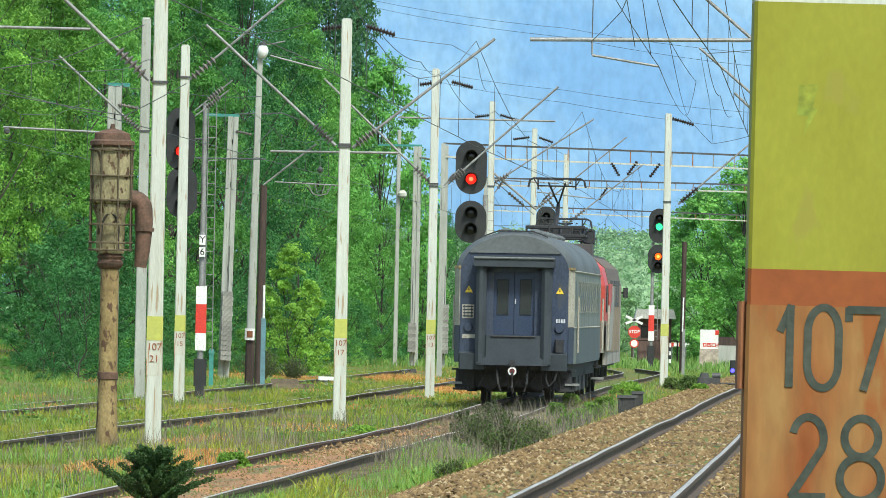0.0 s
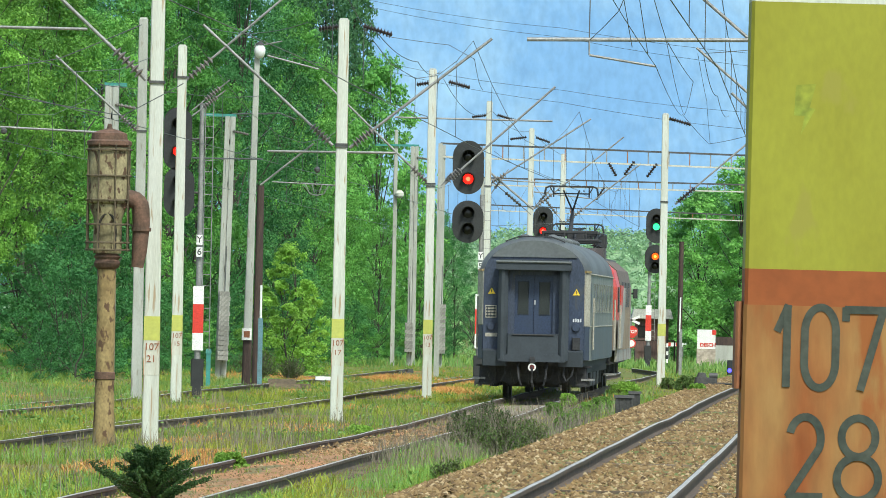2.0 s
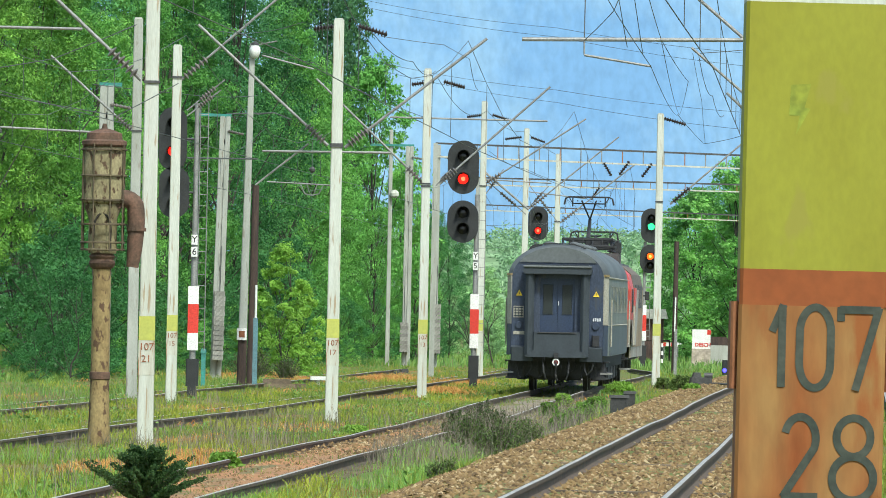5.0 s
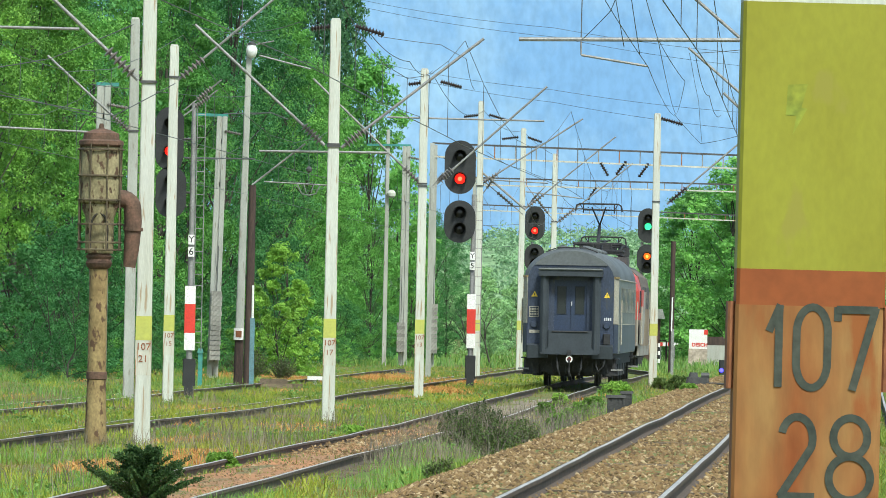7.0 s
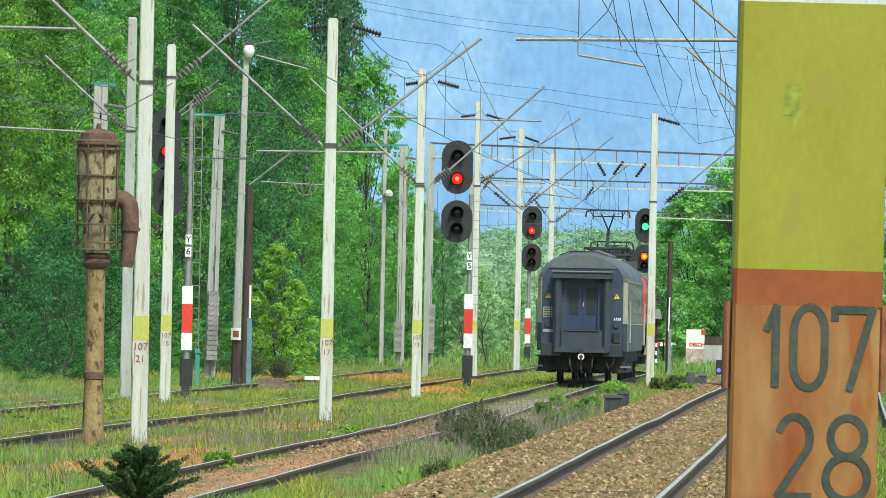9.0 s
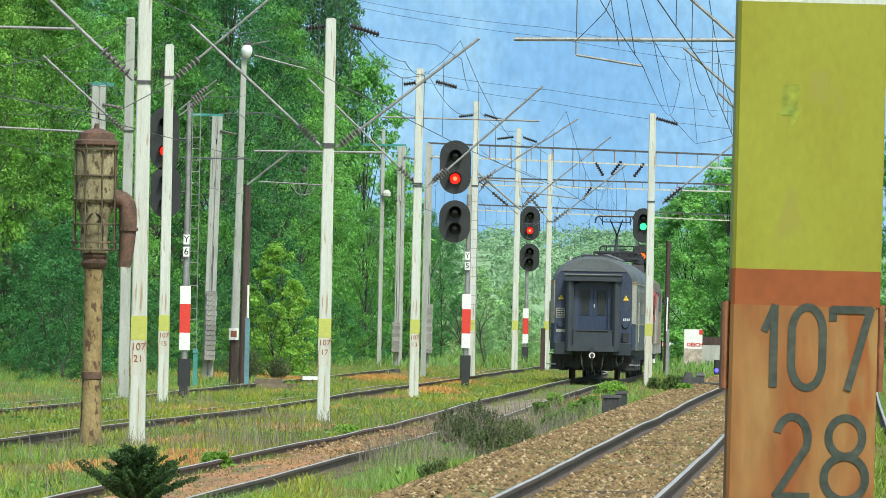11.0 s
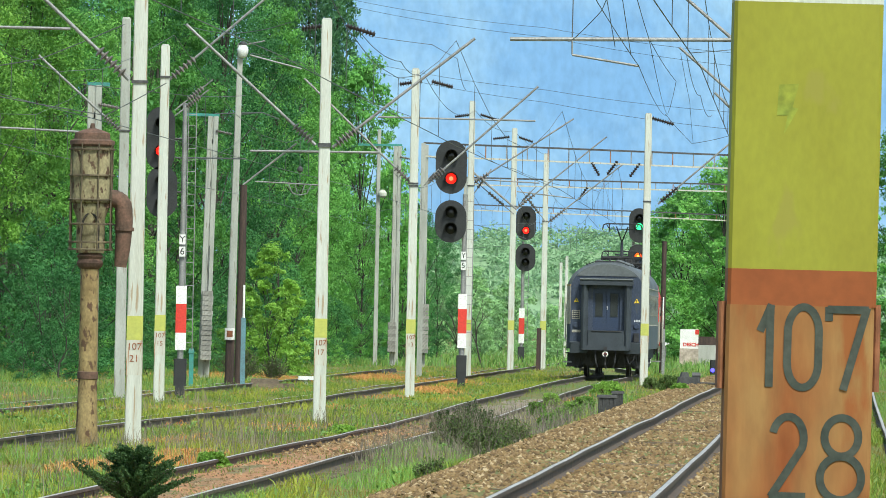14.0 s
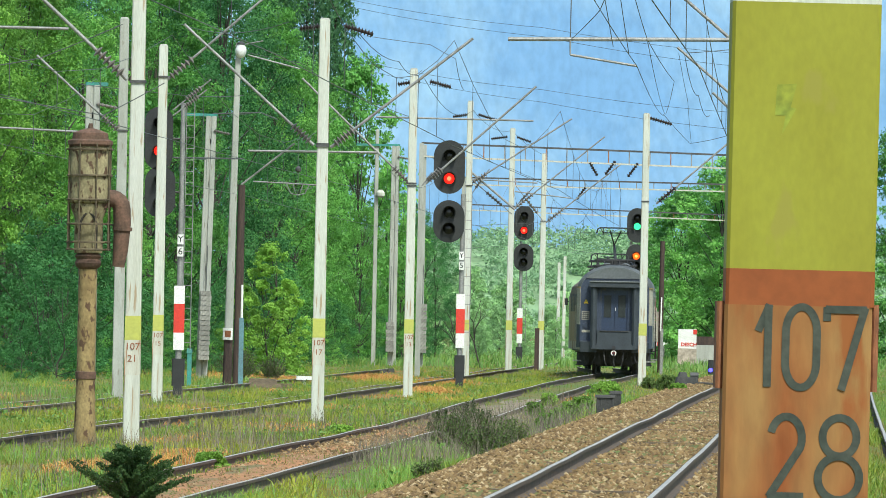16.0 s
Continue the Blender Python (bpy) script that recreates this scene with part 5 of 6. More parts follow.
STATIONS = ((0.0, 1.26), (0.3, 1.38), (1.5, 1.41), (22.9, 1.41), (24.1, 1.38), (24.4, 1.26))
part("roof", Geo().skin([shell(y, w, 0, top=4.05 - (0.10 if y in (0.0, 24.4) else 0.0)) for y, w in STATIONS]), COACH_ROOF, coach, "sooty grey arched roof", True)
for s in (-1, 1):
    rings = [[(s * a, y, z) for a, y, z in shell(y, w, 0.98, False)] + [(s * (w - 0.07), y, EAVE), (s * (w - 0.07), y, 0.98)] for y, w in STATIONS[1:-1]]
    part("side_wall", Geo().skin(rings), COACH_SIDE, coach, "grimy grey side wall")
    part("lower_side", Geo().box((s * 1.412, 12.2, 1.41), (0.016, 21.4, 0.82)), COACH_LOWER, coach, "dark grimy lower side")
    part("gutter", Geo().line([(s * (w + 0.012), y, EAVE + 0.02) for y, w in STATIONS], 0.022), COACH_CREAM, coach, "pale rain gutter")
    part("waist_strip", Geo().line([(s * (w + 0.004), y, 1.83) for y, w in STATIONS[1:-1]], 0.018), COACH_CREAM, coach, "pale waist strip")
    for k in range(11):
        w = part("window", Geo().box((s * 1.412, 3.4 + 1.77 * k, 2.55), (0.012, 0.95, 0.68), cut=0.0), WINDOW, coach, "dark side window")
        part("window_frame", Geo().line([(s * 1.414, 3.4 + 1.77 * k + a * 0.5, 2.55 + b * 0.36) for a, b in ((-1, -1), (1, -1), (1, 1), (-1, 1), (-1, -1))], 0.02), COACH_SIDE, w)
    for y in (0.92, 23.5):
        d = part("side_door", Geo().box((s * 1.372, y, 2.05), (0.02, 0.78, 2.0), Matrix.Rotation(-s * 0.096 * (1 if y < 5 else -1), 4, "Z")), COACH_SIDE, coach, "grey side door")
        part("door_window", Geo().box((s * 1.386, y, 2.55), (0.012, 0.48, 0.75), Matrix.Rotation(-s * 0.096 * (1 if y < 5 else -1), 4, "Z")), WINDOW, d)
        part("handrail", Geo().tube((s * 1.46, y + 0.5, 1.25), (s * 1.46, y + 0.5, 2.55), 0.022), COACH_CREAM, coach, "pale handrail", True)
        part("step", Geo().box((s * 1.36, y, 0.50), (0.32, 0.9, 0.05)), STEEL_GREY, coach, "worn grey step board")
        part("step", Geo().box((s * 1.30, y, 0.82), (0.28, 0.9, 0.04)), BLACK_GEAR, coach)
    part("corner_panel", Geo().box((s * 1.328, 0.15, 2.50), (0.03, 0.31, 1.32), Matrix.Rotation(-s * 0.38, 4, "Z")), COACH_CREAM, coach, "dirty cream corner panel")
    part("lower_corner", Geo().box((s * 1.322, 0.15, 1.41), (0.03, 0.31, 0.84), Matrix.Rotation(-s * 0.38, 4, "Z")), COACH_BLUE, coach, "dark blue lower corner")
    part("corner_cap", Geo().box((s * 1.33, 0.14, 3.20), (0.07, 0.30, 0.06), Matrix.Rotation(-s * 0.38, 4, "Z")), BRASS, coach, "dull brass corner cap")


def end_outline(w, z0, top):
    pts = [(w, z0)]
    for k in range(25):
        a = math.pi * k / 24
        c, s = math.cos(a), math.sin(a)
        pts.append((w * math.copysign(abs(c) ** 0.95, c), EAVE + (top - EAVE) * s ** 1.0))
    return pts + [(-w, z0)]


for y in (0.03, 24.4):
    part("end_wall", Geo().prism(end_outline(1.255, 0.98, 3.93), 0.06, pose(0, y, 0, 90)), COACH_BLUE, coach, "dark blue end wall")
# the roof's lip over the end wall
part("end_lip", Geo().prism([(x, z) for x, z in end_outline(1.22, EAVE, 3.96) if z > 3.50], 0.05, pose(0, -0.012, 0, 90)), COACH_ROOF, coach, "sooty grey roof end")
for s in (-1, 1):
    part("bellows_column", Geo().box((s * 0.76, -0.24, 2.15), (0.24, 0.46, 2.36), cut=0.08), RUBBER, coach, "grey rubber gangway column", True)
part("bellows_hood", Geo().prism([(-0.93, 0.0), (0.93, 0.0), (0.95, 0.12), (0.86, 0.26), (-0.86, 0.26), (-0.95, 0.12)], 0.58, pose(0, 0.04, 3.22, 90)), RUBBER, coach, "grey rubber gangway hood")
part("hood_edge", Geo().tube((-0.94, -0.55, 3.42), (0.94, -0.55, 3.42), 0.03), COACH_ROOF, coach, "", True)
part("inner_frame", Geo().box((-0.56, -0.1, 2.2), (0.16, 0.14, 2.0)).box((0.56, -0.1, 2.2), (0.16, 0.14, 2.0)).box((0, -0.1, 3.17), (1.28, 0.14, 0.14)), COACH_BLUE, coach)
for s in (-1, 1):
    leaf = part("gangway_door", Geo().box((s * 0.243, -0.06, 2.20), (0.475, 0.05, 1.86), cut=0.0), DOOR_BLUE, coach, "blue gangway door leaf")
    part("door_pane", Geo().box((s * 0.265, -0.088, 2.52), (0.24, 0.012, 0.80)), WINDOW, leaf, "dark door pane")
    part("pane_rim", Geo().line([(s * 0.265 + a * 0.13, -0.09, 2.52 + b * 0.41) for a, b in ((-1, -1), (1, -1), (1, 1), (-1, 1), (-1, -1))], 0.014), RUBBER, leaf)
part("door_handle", Geo().box((0.03, -0.11, 2.42), (0.025, 0.05, 0.12)), LABEL, coach, "pale door handle")
part("fall_plate", Geo().box((0, -0.42, 1.36), (1.28, 0.06, 0.54), cut=0.02).prism([(-0.64, 1.12), (0.64, 1.12), (0.86, 0.97), (0.80, 0.93), (-0.80, 0.93), (-0.86, 0.97)], 0.10, pose(0, -0.36, 0, 90)), RUBBER, coach, "raised dark fall plate")
part("fall_plate_rim", Geo().tube((-0.52, -0.46, 1.60), (0.52, -0.46, 1.60), 0.02), BLACK_GEAR, coach)
for s in (-1, 1):
    tri = part("warning_sign", Geo().prism([(-0.092, -0.07), (0.092, -0.07), (0, 0.09)], 0.006, pose(s * 1.06, -0.035, 2.68, 90)), WARN, coach, "yellow warning triangle")
    part("bolt", Geo().prism([(-0.012, 0.05), (0.016, 0.05), (0.002, 0.01), (0.016, 0.01), (-0.012, -0.06), (-0.002, -0.01), (-0.016, -0.01)], 0.003, pose(s * 1.06, -0.043, 2.67, 90)), BLACK_GEAR, tri)
    part("lamp_cover", Geo().lathe([(0.105, 0.0), (0.105, 0.03), (0.09, 0.05)], 18, pose(s * 1.06, -0.03, 1.80, 90)), COACH_BLUE, coach, "", True)
grille = part("louvre_panel", Geo().box((-1.07, -0.04, 2.17), (0.28, 0.02, 0.32)), COACH_CREAM, coach, "grey louvre panel")
for k in range(4):
    part("louvre", Geo().box((-1.07, -0.055, 2.06 + 0.075 * k), (0.24, 0.012, 0.03)), RUBBER, grille)
for k in range(3):
    part("louvre_bar", Geo().box((-1.15 + 0.08 * k, -0.062, 2.17), (0.015, 0.008, 0.28)), RUBBER, grille)
part("data_plate", Geo().box((-1.05, -0.04, 1.59), (0.30, 0.012, 0.09)), COACH_CREAM, coach, "faded data plate")
for k in range(4):
    part("stencil_bar", Geo().box((1.0 + 0.058 * k, -0.036, 1.98 + 0.005 * (k % 2)), (0.04, 0.006, 0.085)), LABEL, coach, "pale stencilled mark")
part("socket_box", Geo().box((1.07, -0.10, 1.40), (0.2, 0.16, 0.30), cut=0.02), BLACK_GEAR, coach, "black cable socket box")
part("socket_pipe", Geo().line([(1.07, -0.14, 1.3), (1.08, -0.2, 1.0), (0.98, -0.22, 0.6), (0.85, -0.2, 0.45), (0.78, -0.15, 0.6), (0.78, -0.1, 0.95)], 0.025), BLACK_GEAR, coach)
part("headstock", Geo().box((0, 0.08, 1.0), (2.5, 0.24, 0.34), cut=0.03), BLACK_GEAR, coach)
for s in (-1, 1):
    part("buffer_guard", Geo().box((s * 0.95, -0.16, 1.03), (0.62, 0.30, 0.38), Matrix.Rotation(0.16, 4, "X"), cut=0.03), RUBBER, coach, "sloping grey guard plate")
    part("buffer_plate", Geo().lathe([(0.22, 0), (0.235, 0.02), (0.22, 0.05), (0.10, 0.07), (0.10, 0.55)], 20, pose(s * 0.875, -0.27, 1.03, -90) @ Matrix.Diagonal((0.7, 0.7, 1, 1))), BLACK_GEAR, coach, "round black buffer", True)
    part("bracket", Geo().prism([(0, 0), (0.2, 0.3), (0.5, 0.3), (0.5, 0.22), (0.26, 0.2)], 0.05, pose(s * 0.5 - (0.5 if s > 0 else 0) + (0.5 if s > 0 else 0), -0.3, 0.92, 90) @ Matrix.Diagonal((s * 0.7, 1, 1, 1))), BLACK_GEAR, coach)
    part("brake_hose", Geo().line([(s * 0.35, -0.1, 0.95), (s * 0.36, -0.3, 0.8), (s * 0.33, -0.36, 0.5), (s * 0.28, -0.3, 0.34)], 0.03), BLACK_GEAR, coach)
disc = part("tail_disc", Geo().lathe([(0.10, 0), (0.10, 0.02)], 22, pose(0.0, -0.56, 0.80, 90)), PAINT_WHITE, coach, "white-rimmed tail disc", True)
part("disc_centre", Geo().lathe([(0.062, 0), (0.062, 0.01)], 22, pose(0.0, -0.582, 0.80, 90)), DISC_RED, disc, "dull red centre", True)
part("coupling", Geo().box((0, -0.4, 0.98), (0.12, 0.4, 0.16)).line([(0, -0.5, 0.98), (0, -0.6, 0.7), (0, -0.56, 0.42), (0.03, -0.5, 0.3)], 0.035), BLACK_GEAR, coach, "hanging screw coupling")
for k in range(12):
    rg = random.Random(40 + k)
    part("hanging_pipe", Geo().line([(-1.1 + 0.2 * k, 0.1, 0.9), (-1.1 + 0.2 * k + rg.uniform(-0.05, 0.05), 0.0, 0.65), (-1.1 + 0.2 * k + rg.uniform(-0.1, 0.1), 0.1, rg.uniform(0.35, 0.6))], 0.022), BLACK_GEAR, coach)
# Black blocks added across the end for the shade underneath.
part("brake_gear", Geo().box((0, 0.7, 0.62), (2.1, 0.3, 0.4), cut=0.03).box((0, 1.2, 0.45), (1.3, 0.3, 0.3), cut=0.03), BLACK_GEAR, coach)
part("underframe", Geo().box((0, 12.2, 0.82), (2.5, 23.6, 0.35)), BLACK_GEAR, coach)
for s in (-1, 1):
    part("step_well", Geo().box((s * 1.12, 0.75, 0.60), (0.5, 0.5, 0.46), taper=0.9, cut=0.05).box((s * 1.2, 0.5, 0.36), (0.42, 0.34, 0.05)), BLACK_GEAR, coach, "black step well")
    part("air_tank", Geo().tube((s * 0.55, 0.5, 0.52), (s * 0.55, 1.6, 0.52), 0.17, n=14), BLACK_GEAR, coach, "black air tank", True)
for k, (y, w) in enumerate(((8.5, 1.8), (11.5, 2.4), (15.0, 1.6))):
    for s in (-1, 1):
        part("underfloor_box", Geo().box((s * 0.85, y, 0.55), (0.8, w, 0.5), cut=0.03), BLACK_GEAR, coach)
for k, x in enumerate((-0.35, 0.35)):
    for y in (3, 7, 11, 15, 19, 22):
        part("roof_vent", Geo().lathe([(0.16, 0), (0.17, 0.06), (0.10, 0.12), (0.03, 0.14)], 12, pose(x, y, 4.0)), COACH_ROOF, coach, "", True)
part("roof_rail", Geo().line([(-0.75, 0.2, 3.93), (-0.4, 0.22, 4.06), (0.4, 0.22, 4.06), (0.75, 0.2, 3.93)], 0.018), BLACK_GEAR, coach)

WHEEL_ROWS = [(0.30, -0.07), (0.46, -0.07), (0.49, -0.06), (0.49, -0.035), (0.46, -0.03), (0.455, 0.06), (0.38, 0.065), (0.36, 0.03), (0.15, 0.01), (0.12, 0.09), (0.03, 0.09)]


def bogie(parent, y, base, frame_w=1.95, wheel=0.46):
    b = part("bogie", Geo().box((-0.98, y, 0.62), (0.16, base + 1.0, 0.24), cut=0.02).box((0.98, y, 0.62), (0.16, base + 1.0, 0.24), cut=0.02).box((0, y, 0.66), (2.0, 0.5, 0.2)), BLACK_GEAR, parent, "black bogie frame")
    k = wheel / 0.46
    for dy in (-base / 2, base / 2):
        for s in (-1, 1):
            part("wheel", Geo().lathe([(r * k, h) for r, h in WHEEL_ROWS], 26, pose(s * 0.75, y + dy, wheel, 0, 90 * s, 0)), TYRE, b, "worn steel wheel", True)
            part("axle_box", Geo().box((s * 1.03, y + dy, wheel), (0.24, 0.34, 0.34), cut=0.04), BLACK_GEAR, b)
            part("spring", Geo().lathe([(0.10, 0), (0.12, 0.03), (0.10, 0.08), (0.12, 0.13), (0.10, 0.18), (0.12, 0.23)], 12, pose(s * 1.03, y + dy + 0.35, 0.42)), BLACK_GEAR, b, "", True)
        part("axle", Geo().tube((-0.75, y + dy, wheel), (0.75, y + dy, wheel), 0.08), TYRE, b)


bogie(coach, 3.6, 2.5)
bogie(coach, 20.8, 2.5)

# ---- the locomotive ----
loco = thing("electric_locomotive", (2.7, 248.5, 0, 0, 0, -2.41), "red and grey electric locomotive with raised pantograph", "locomotive")
OUT = [(-1.48, 1.15), (1.48, 1.15), (1.5, 2.9), (1.38, 3.35), (1.05, 3.62), (-1.05, 3.62), (-1.38, 3.35), (-1.5, 2.9)]


def loco_ring(y, inset=0.0, ring=OUT):
    return [(x * (1 - inset), y, z - inset * 0.6 * (z > 3)) for x, z in ring]


UPPER = [(-1.487, 1.98), (1.487, 1.98)] + OUT[2:]
LOWER = [(-1.48, 1.15), (1.48, 1.15), (1.487, 1.98), (-1.487, 1.98)]
for nm, ring, mat, text in (("cab", UPPER, LOCO_RED, "red driver's cab"), ("cab_skirt", LOWER, LOCO_GREY, "dusty pale lower cab")):
    part(nm, Geo().skin([loco_ring(0.25, 0.10, ring), loco_ring(0.7, 0.02, ring), loco_ring(2.9, 0.0, ring)]), mat, loco, text)
part("body", Geo().skin([loco_ring(2.9), loco_ring(16.4)]), LOCO_BROWN, loco, "brake-dust brown machine room side")
for s in (-1, 1):
    part("roof_edge", Geo().prism([(1.505, 2.93), (1.40, 3.37), (1.07, 3.64), (1.0, 3.64), (1.3, 3.3), (1.4, 2.93)], 13.5, Matrix.Translation((0, 16.4, 0)) @ Matrix(((s, 0, 0, 0), (0, 0, -1, 0), (0, 1, 0, 0), (0, 0, 0, 1)))), LOCO_SOOT, loco, "sooty brown roof edge")
part("cab", Geo().skin([loco_ring(16.4), loco_ring(18.6, 0.02), loco_ring(19.05, 0.10)]), LOCO_GREY, loco, "grey driver's cab")
for s in (-1, 1):
    flank = Matrix.Translation((s * 1.515 - 0.006, 0, 0)) @ Matrix(((0, 0, 1, 0), (1, 0, 0, 0), (0, 1, 0, 0), (0, 0, 0, 1)))
    if s > 0:
        part("red_flank", Geo().prism([(2.9, 2.0), (4.4, 2.15), (5.6, 2.5), (6.4, 2.95), (2.9, 2.95)], 0.012, flank), LOCO_RED, loco, "red curved flank panel")
        part("swoosh", Geo().prism([(0.7, 1.2), (6.2, 1.2), (8.6, 2.2), (9.4, 2.9), (6.6, 2.9), (5.6, 2.42), (4.2, 2.08), (2.9, 1.95), (0.7, 1.95)], 0.009, flank), LOCO_GREY, loco, "dusty pale swoosh")
    else:
        part("tan_flank", Geo().prism([(0.72, 1.2), (2.9, 1.2), (2.9, 2.88), (0.72, 2.88)], 0.012, flank), LOCO_BROWN, loco, "dusty tan flank panel")
    part("lower_skirt", Geo().box((s * 1.44, 9.8, 1.02), (0.06, 16.6, 0.38)), LOCO_GREY, loco, "pale grey lower skirt")
    part("handrail", Geo().tube((s * 1.56, 0.75, 1.2), (s * 1.56, 0.75, 2.4), 0.022), COACH_CREAM, loco, "pale handrail")
    part("handrail", Geo().tube((s * 1.56, 1.5, 1.2), (s * 1.56, 1.5, 2.4), 0.022), COACH_CREAM, loco, "pale handrail")
    part("cab_window", Geo().box((s * 1.49, 1.9, 2.55), (0.03, 0.8, 0.7)), WINDOW, loco, "dark cab window")
    for k in range(5):
        part("louvre", Geo().box((s * 1.5, 5.8 + 2.0 * k, 2.7), (0.02, 1.2, 0.7)), STEEL_DARK, loco, "dark side louvre")
    part("mirror", Geo().box((s * 1.60, 17.9, 2.75), (0.13, 0.1, 0.28), cut=0.02).box((s * 1.5, 17.95, 2.75), (0.2, 0.05, 0.05)), BLACK_GEAR, loco, "black mirror")
    part("windscreen", Geo().box((s * 0.62, 0.32, 2.75), (0.95, 0.05, 0.8), Matrix.Rotation(-0.1, 4, "X")), WINDOW, loco, "dark windscreen")
    part("buffer_plate", Geo().lathe([(0.22, 0), (0.235, 0.02), (0.22, 0.05), (0.10, 0.07), (0.10, 0.5)], 20, pose(s * 0.875, -0.35, 1.05, -90)), BLACK_GEAR, loco, "round black buffer", True)
part("roof_deck", Geo().box((0, 9.65, 3.66), (2.0, 17.0, 0.1)), COACH_ROOF, loco, "sooty roof deck")
part("underframe", Geo().box((0, 9.65, 0.95), (2.6, 18.2, 0.4)), BLACK_GEAR, loco)
bogie(loco, 4.5, 3.9, wheel=0.6)
bogie(loco, 14.8, 3.9, wheel=0.6)
for k, (x, y) in enumerate(((-0.7, 5.2), (0.7, 5.2), (-0.7, 8.2), (0.7, 8.2), (-0.7, 12.5), (0.7, 12.5), (-0.7, 15.5), (0.7, 15.5), (0.75, 9.6), (0.75, 10.4), (-0.75, 10.0))):
    g = Geo()
    insulator(g, (x, y, 3.7), (x, y, 4.12), 0.11, 4)
    part("roof_insulator", g, INSULATOR, loco, "brown roof insulator", True)
part("roof_breaker", Geo().box((0.75, 10.0, 4.2), (0.35, 1.2, 0.3), cut=0.05), BLACK_GEAR, loco, "black main breaker")
part("resistor_housing", Geo().box((0.55, 1.8, 3.8), (1.1, 1.6, 0.34), cut=0.06), STEEL_DARK, loco, "dark roof housing")
part("busbar", Geo().line([(0.7, 5.2, 4.2), (0.75, 9.6, 4.4), (0.7, 12.5, 4.2)], 0.03), BLACK_GEAR, loco)


def pantograph(y, raised):
    """Base frame, lower and upper arms, and the bow with its horns."""
    p = part("pantograph", Geo().line([(-0.75, y - 1.5, 4.42), (0.75, y - 1.5, 4.42), (0.75, y + 1.5, 4.42), (-0.75, y + 1.5, 4.42), (-0.75, y - 1.5, 4.42)], 0.045), BLACK_GEAR, loco, "dark pantograph base frame")
    hz, ky, kz = (5.72, y + 1.0, 5.05) if raised else (4.72, y + 1.45, 4.6)
    hy = y - 0.5 if raised else y - 1.0
    part("lower_arm", Geo().tube((0, y - 0.9, 4.42), (0, ky, kz), 0.065, 0.05), BLACK_GEAR, p, "dark lower arm")
    part("upper_arm", Geo().tube((0, ky, kz), (-0.22, hy, hz - 0.12), 0.026).tube((0, ky, kz), (0.22, hy, hz - 0.12), 0.026), BLACK_GEAR, p, "dark upper arm")
    part("base_rail", Geo().line([(-0.8, y - 1.6, 4.2), (0.8, y - 1.6, 4.2), (0.8, y + 1.6, 4.2), (-0.8, y + 1.6, 4.2), (-0.8, y - 1.6, 4.2)], 0.04), BLACK_GEAR, p)
    for q in range(6):
        part("cross_bar", Geo().tube((-0.75 + 0.3 * q, y - 1.5, 4.2), (-0.75 + 0.3 * q, y - 1.5 + 0.5 * (q % 2), 4.45), 0.03), BLACK_GEAR, p)
    part("drive_box", Geo().box((0.15, y - 0.6, 4.3), (0.5, 0.7, 0.26), cut=0.04), BLACK_GEAR, p, "dark drive box")
    for dy in (-0.16, 0.16):
        part("collector_bow", Geo().line([(-0.76, hy + dy, hz - 0.24), (-0.72, hy + dy, hz - 0.05), (-0.62, hy + dy, hz), (0.62, hy + dy, hz), (0.72, hy + dy, hz - 0.05), (0.76, hy + dy, hz - 0.24)], 0.026), BLACK_GEAR, p, "dark collector bow")
    part("bow_frame", Geo().line([(-0.5, hy, hz - 0.2), (0.5, hy, hz - 0.2)], 0.02).line([(-0.5, hy, hz - 0.2), (-0.62, hy, hz)], 0.016).line([(0.5, hy, hz - 0.2), (0.62, hy, hz)], 0.016), BLACK_GEAR, p)
    for s in (-1, 1):
        part("bow_stay", Geo().tube((s * 0.35, hy - 0.16, hz - 0.12), (s * 0.35, hy + 0.16, hz - 0.12), 0.02).tube((s * 0.5, hy, hz - 0.3), (s * 0.5, hy, hz), 0.02), BLACK_GEAR, p)


pantograph(6.6, True)
pantograph(14.0, False)


# ---- ballast, track beds, plants ----
def strip(name, line, u0, u1, z, d0, d1, mat, label, wob=0.25):
    g = Geo()
    rings, d = [], d0
    while d <= d1:
        a = u0 + wob * noise.noise((d * 0.13, u0, 5.0))
        b = u1 + wob * noise.noise((d * 0.13, u1, 8.0))
        rings.append([(line(d) + a + (b - a) * k / 8, d, z + 0.02 * noise.noise((d * 0.5, k * 0.9, 2.0)) - (0.10 if k in (0, 8) else 0.0)) for k in range(9)])
        d += 1.5
    ob = part(name, g.skin(rings, closed=False, caps=False), mat, smooth=True)
    return tagged(ob, label, "ballast", kind="structure")


RUST_SOIL = material("rust_red_track_soil", (0.40, 0.185, 0.075), (0.25, 0.145, 0.07), 1.1, 1.0, fine=9, bump=0.6, stretch=(1, 0.12, 1), stain=(0.14, 0.13, 0.05), stain_at=0.56, stain_scale=2.2, fine_amount=0.18)
PALE_SOIL = material("dry_gravelly_soil", (0.27, 0.22, 0.16), (0.19, 0.16, 0.11), 1.0, 1.0, fine=12, bump=0.6, stretch=(1, 0.4, 1))
strip("ballast_bed", line_a, -1.9, 2.1, 0.235, 70, 420, BALLAST_BED, "brown crushed-stone ballast bed")
strip("track_bed", line_b, -0.72, 0.72, -0.10, 95, 205, RUST_SOIL, "rust-red soil between the rails", 0.1)
strip("track_bed", line_b, -1.3, 1.6, -0.06, 205, 345, PALE_SOIL, "dry gravelly soil under the train's track", 0.3)


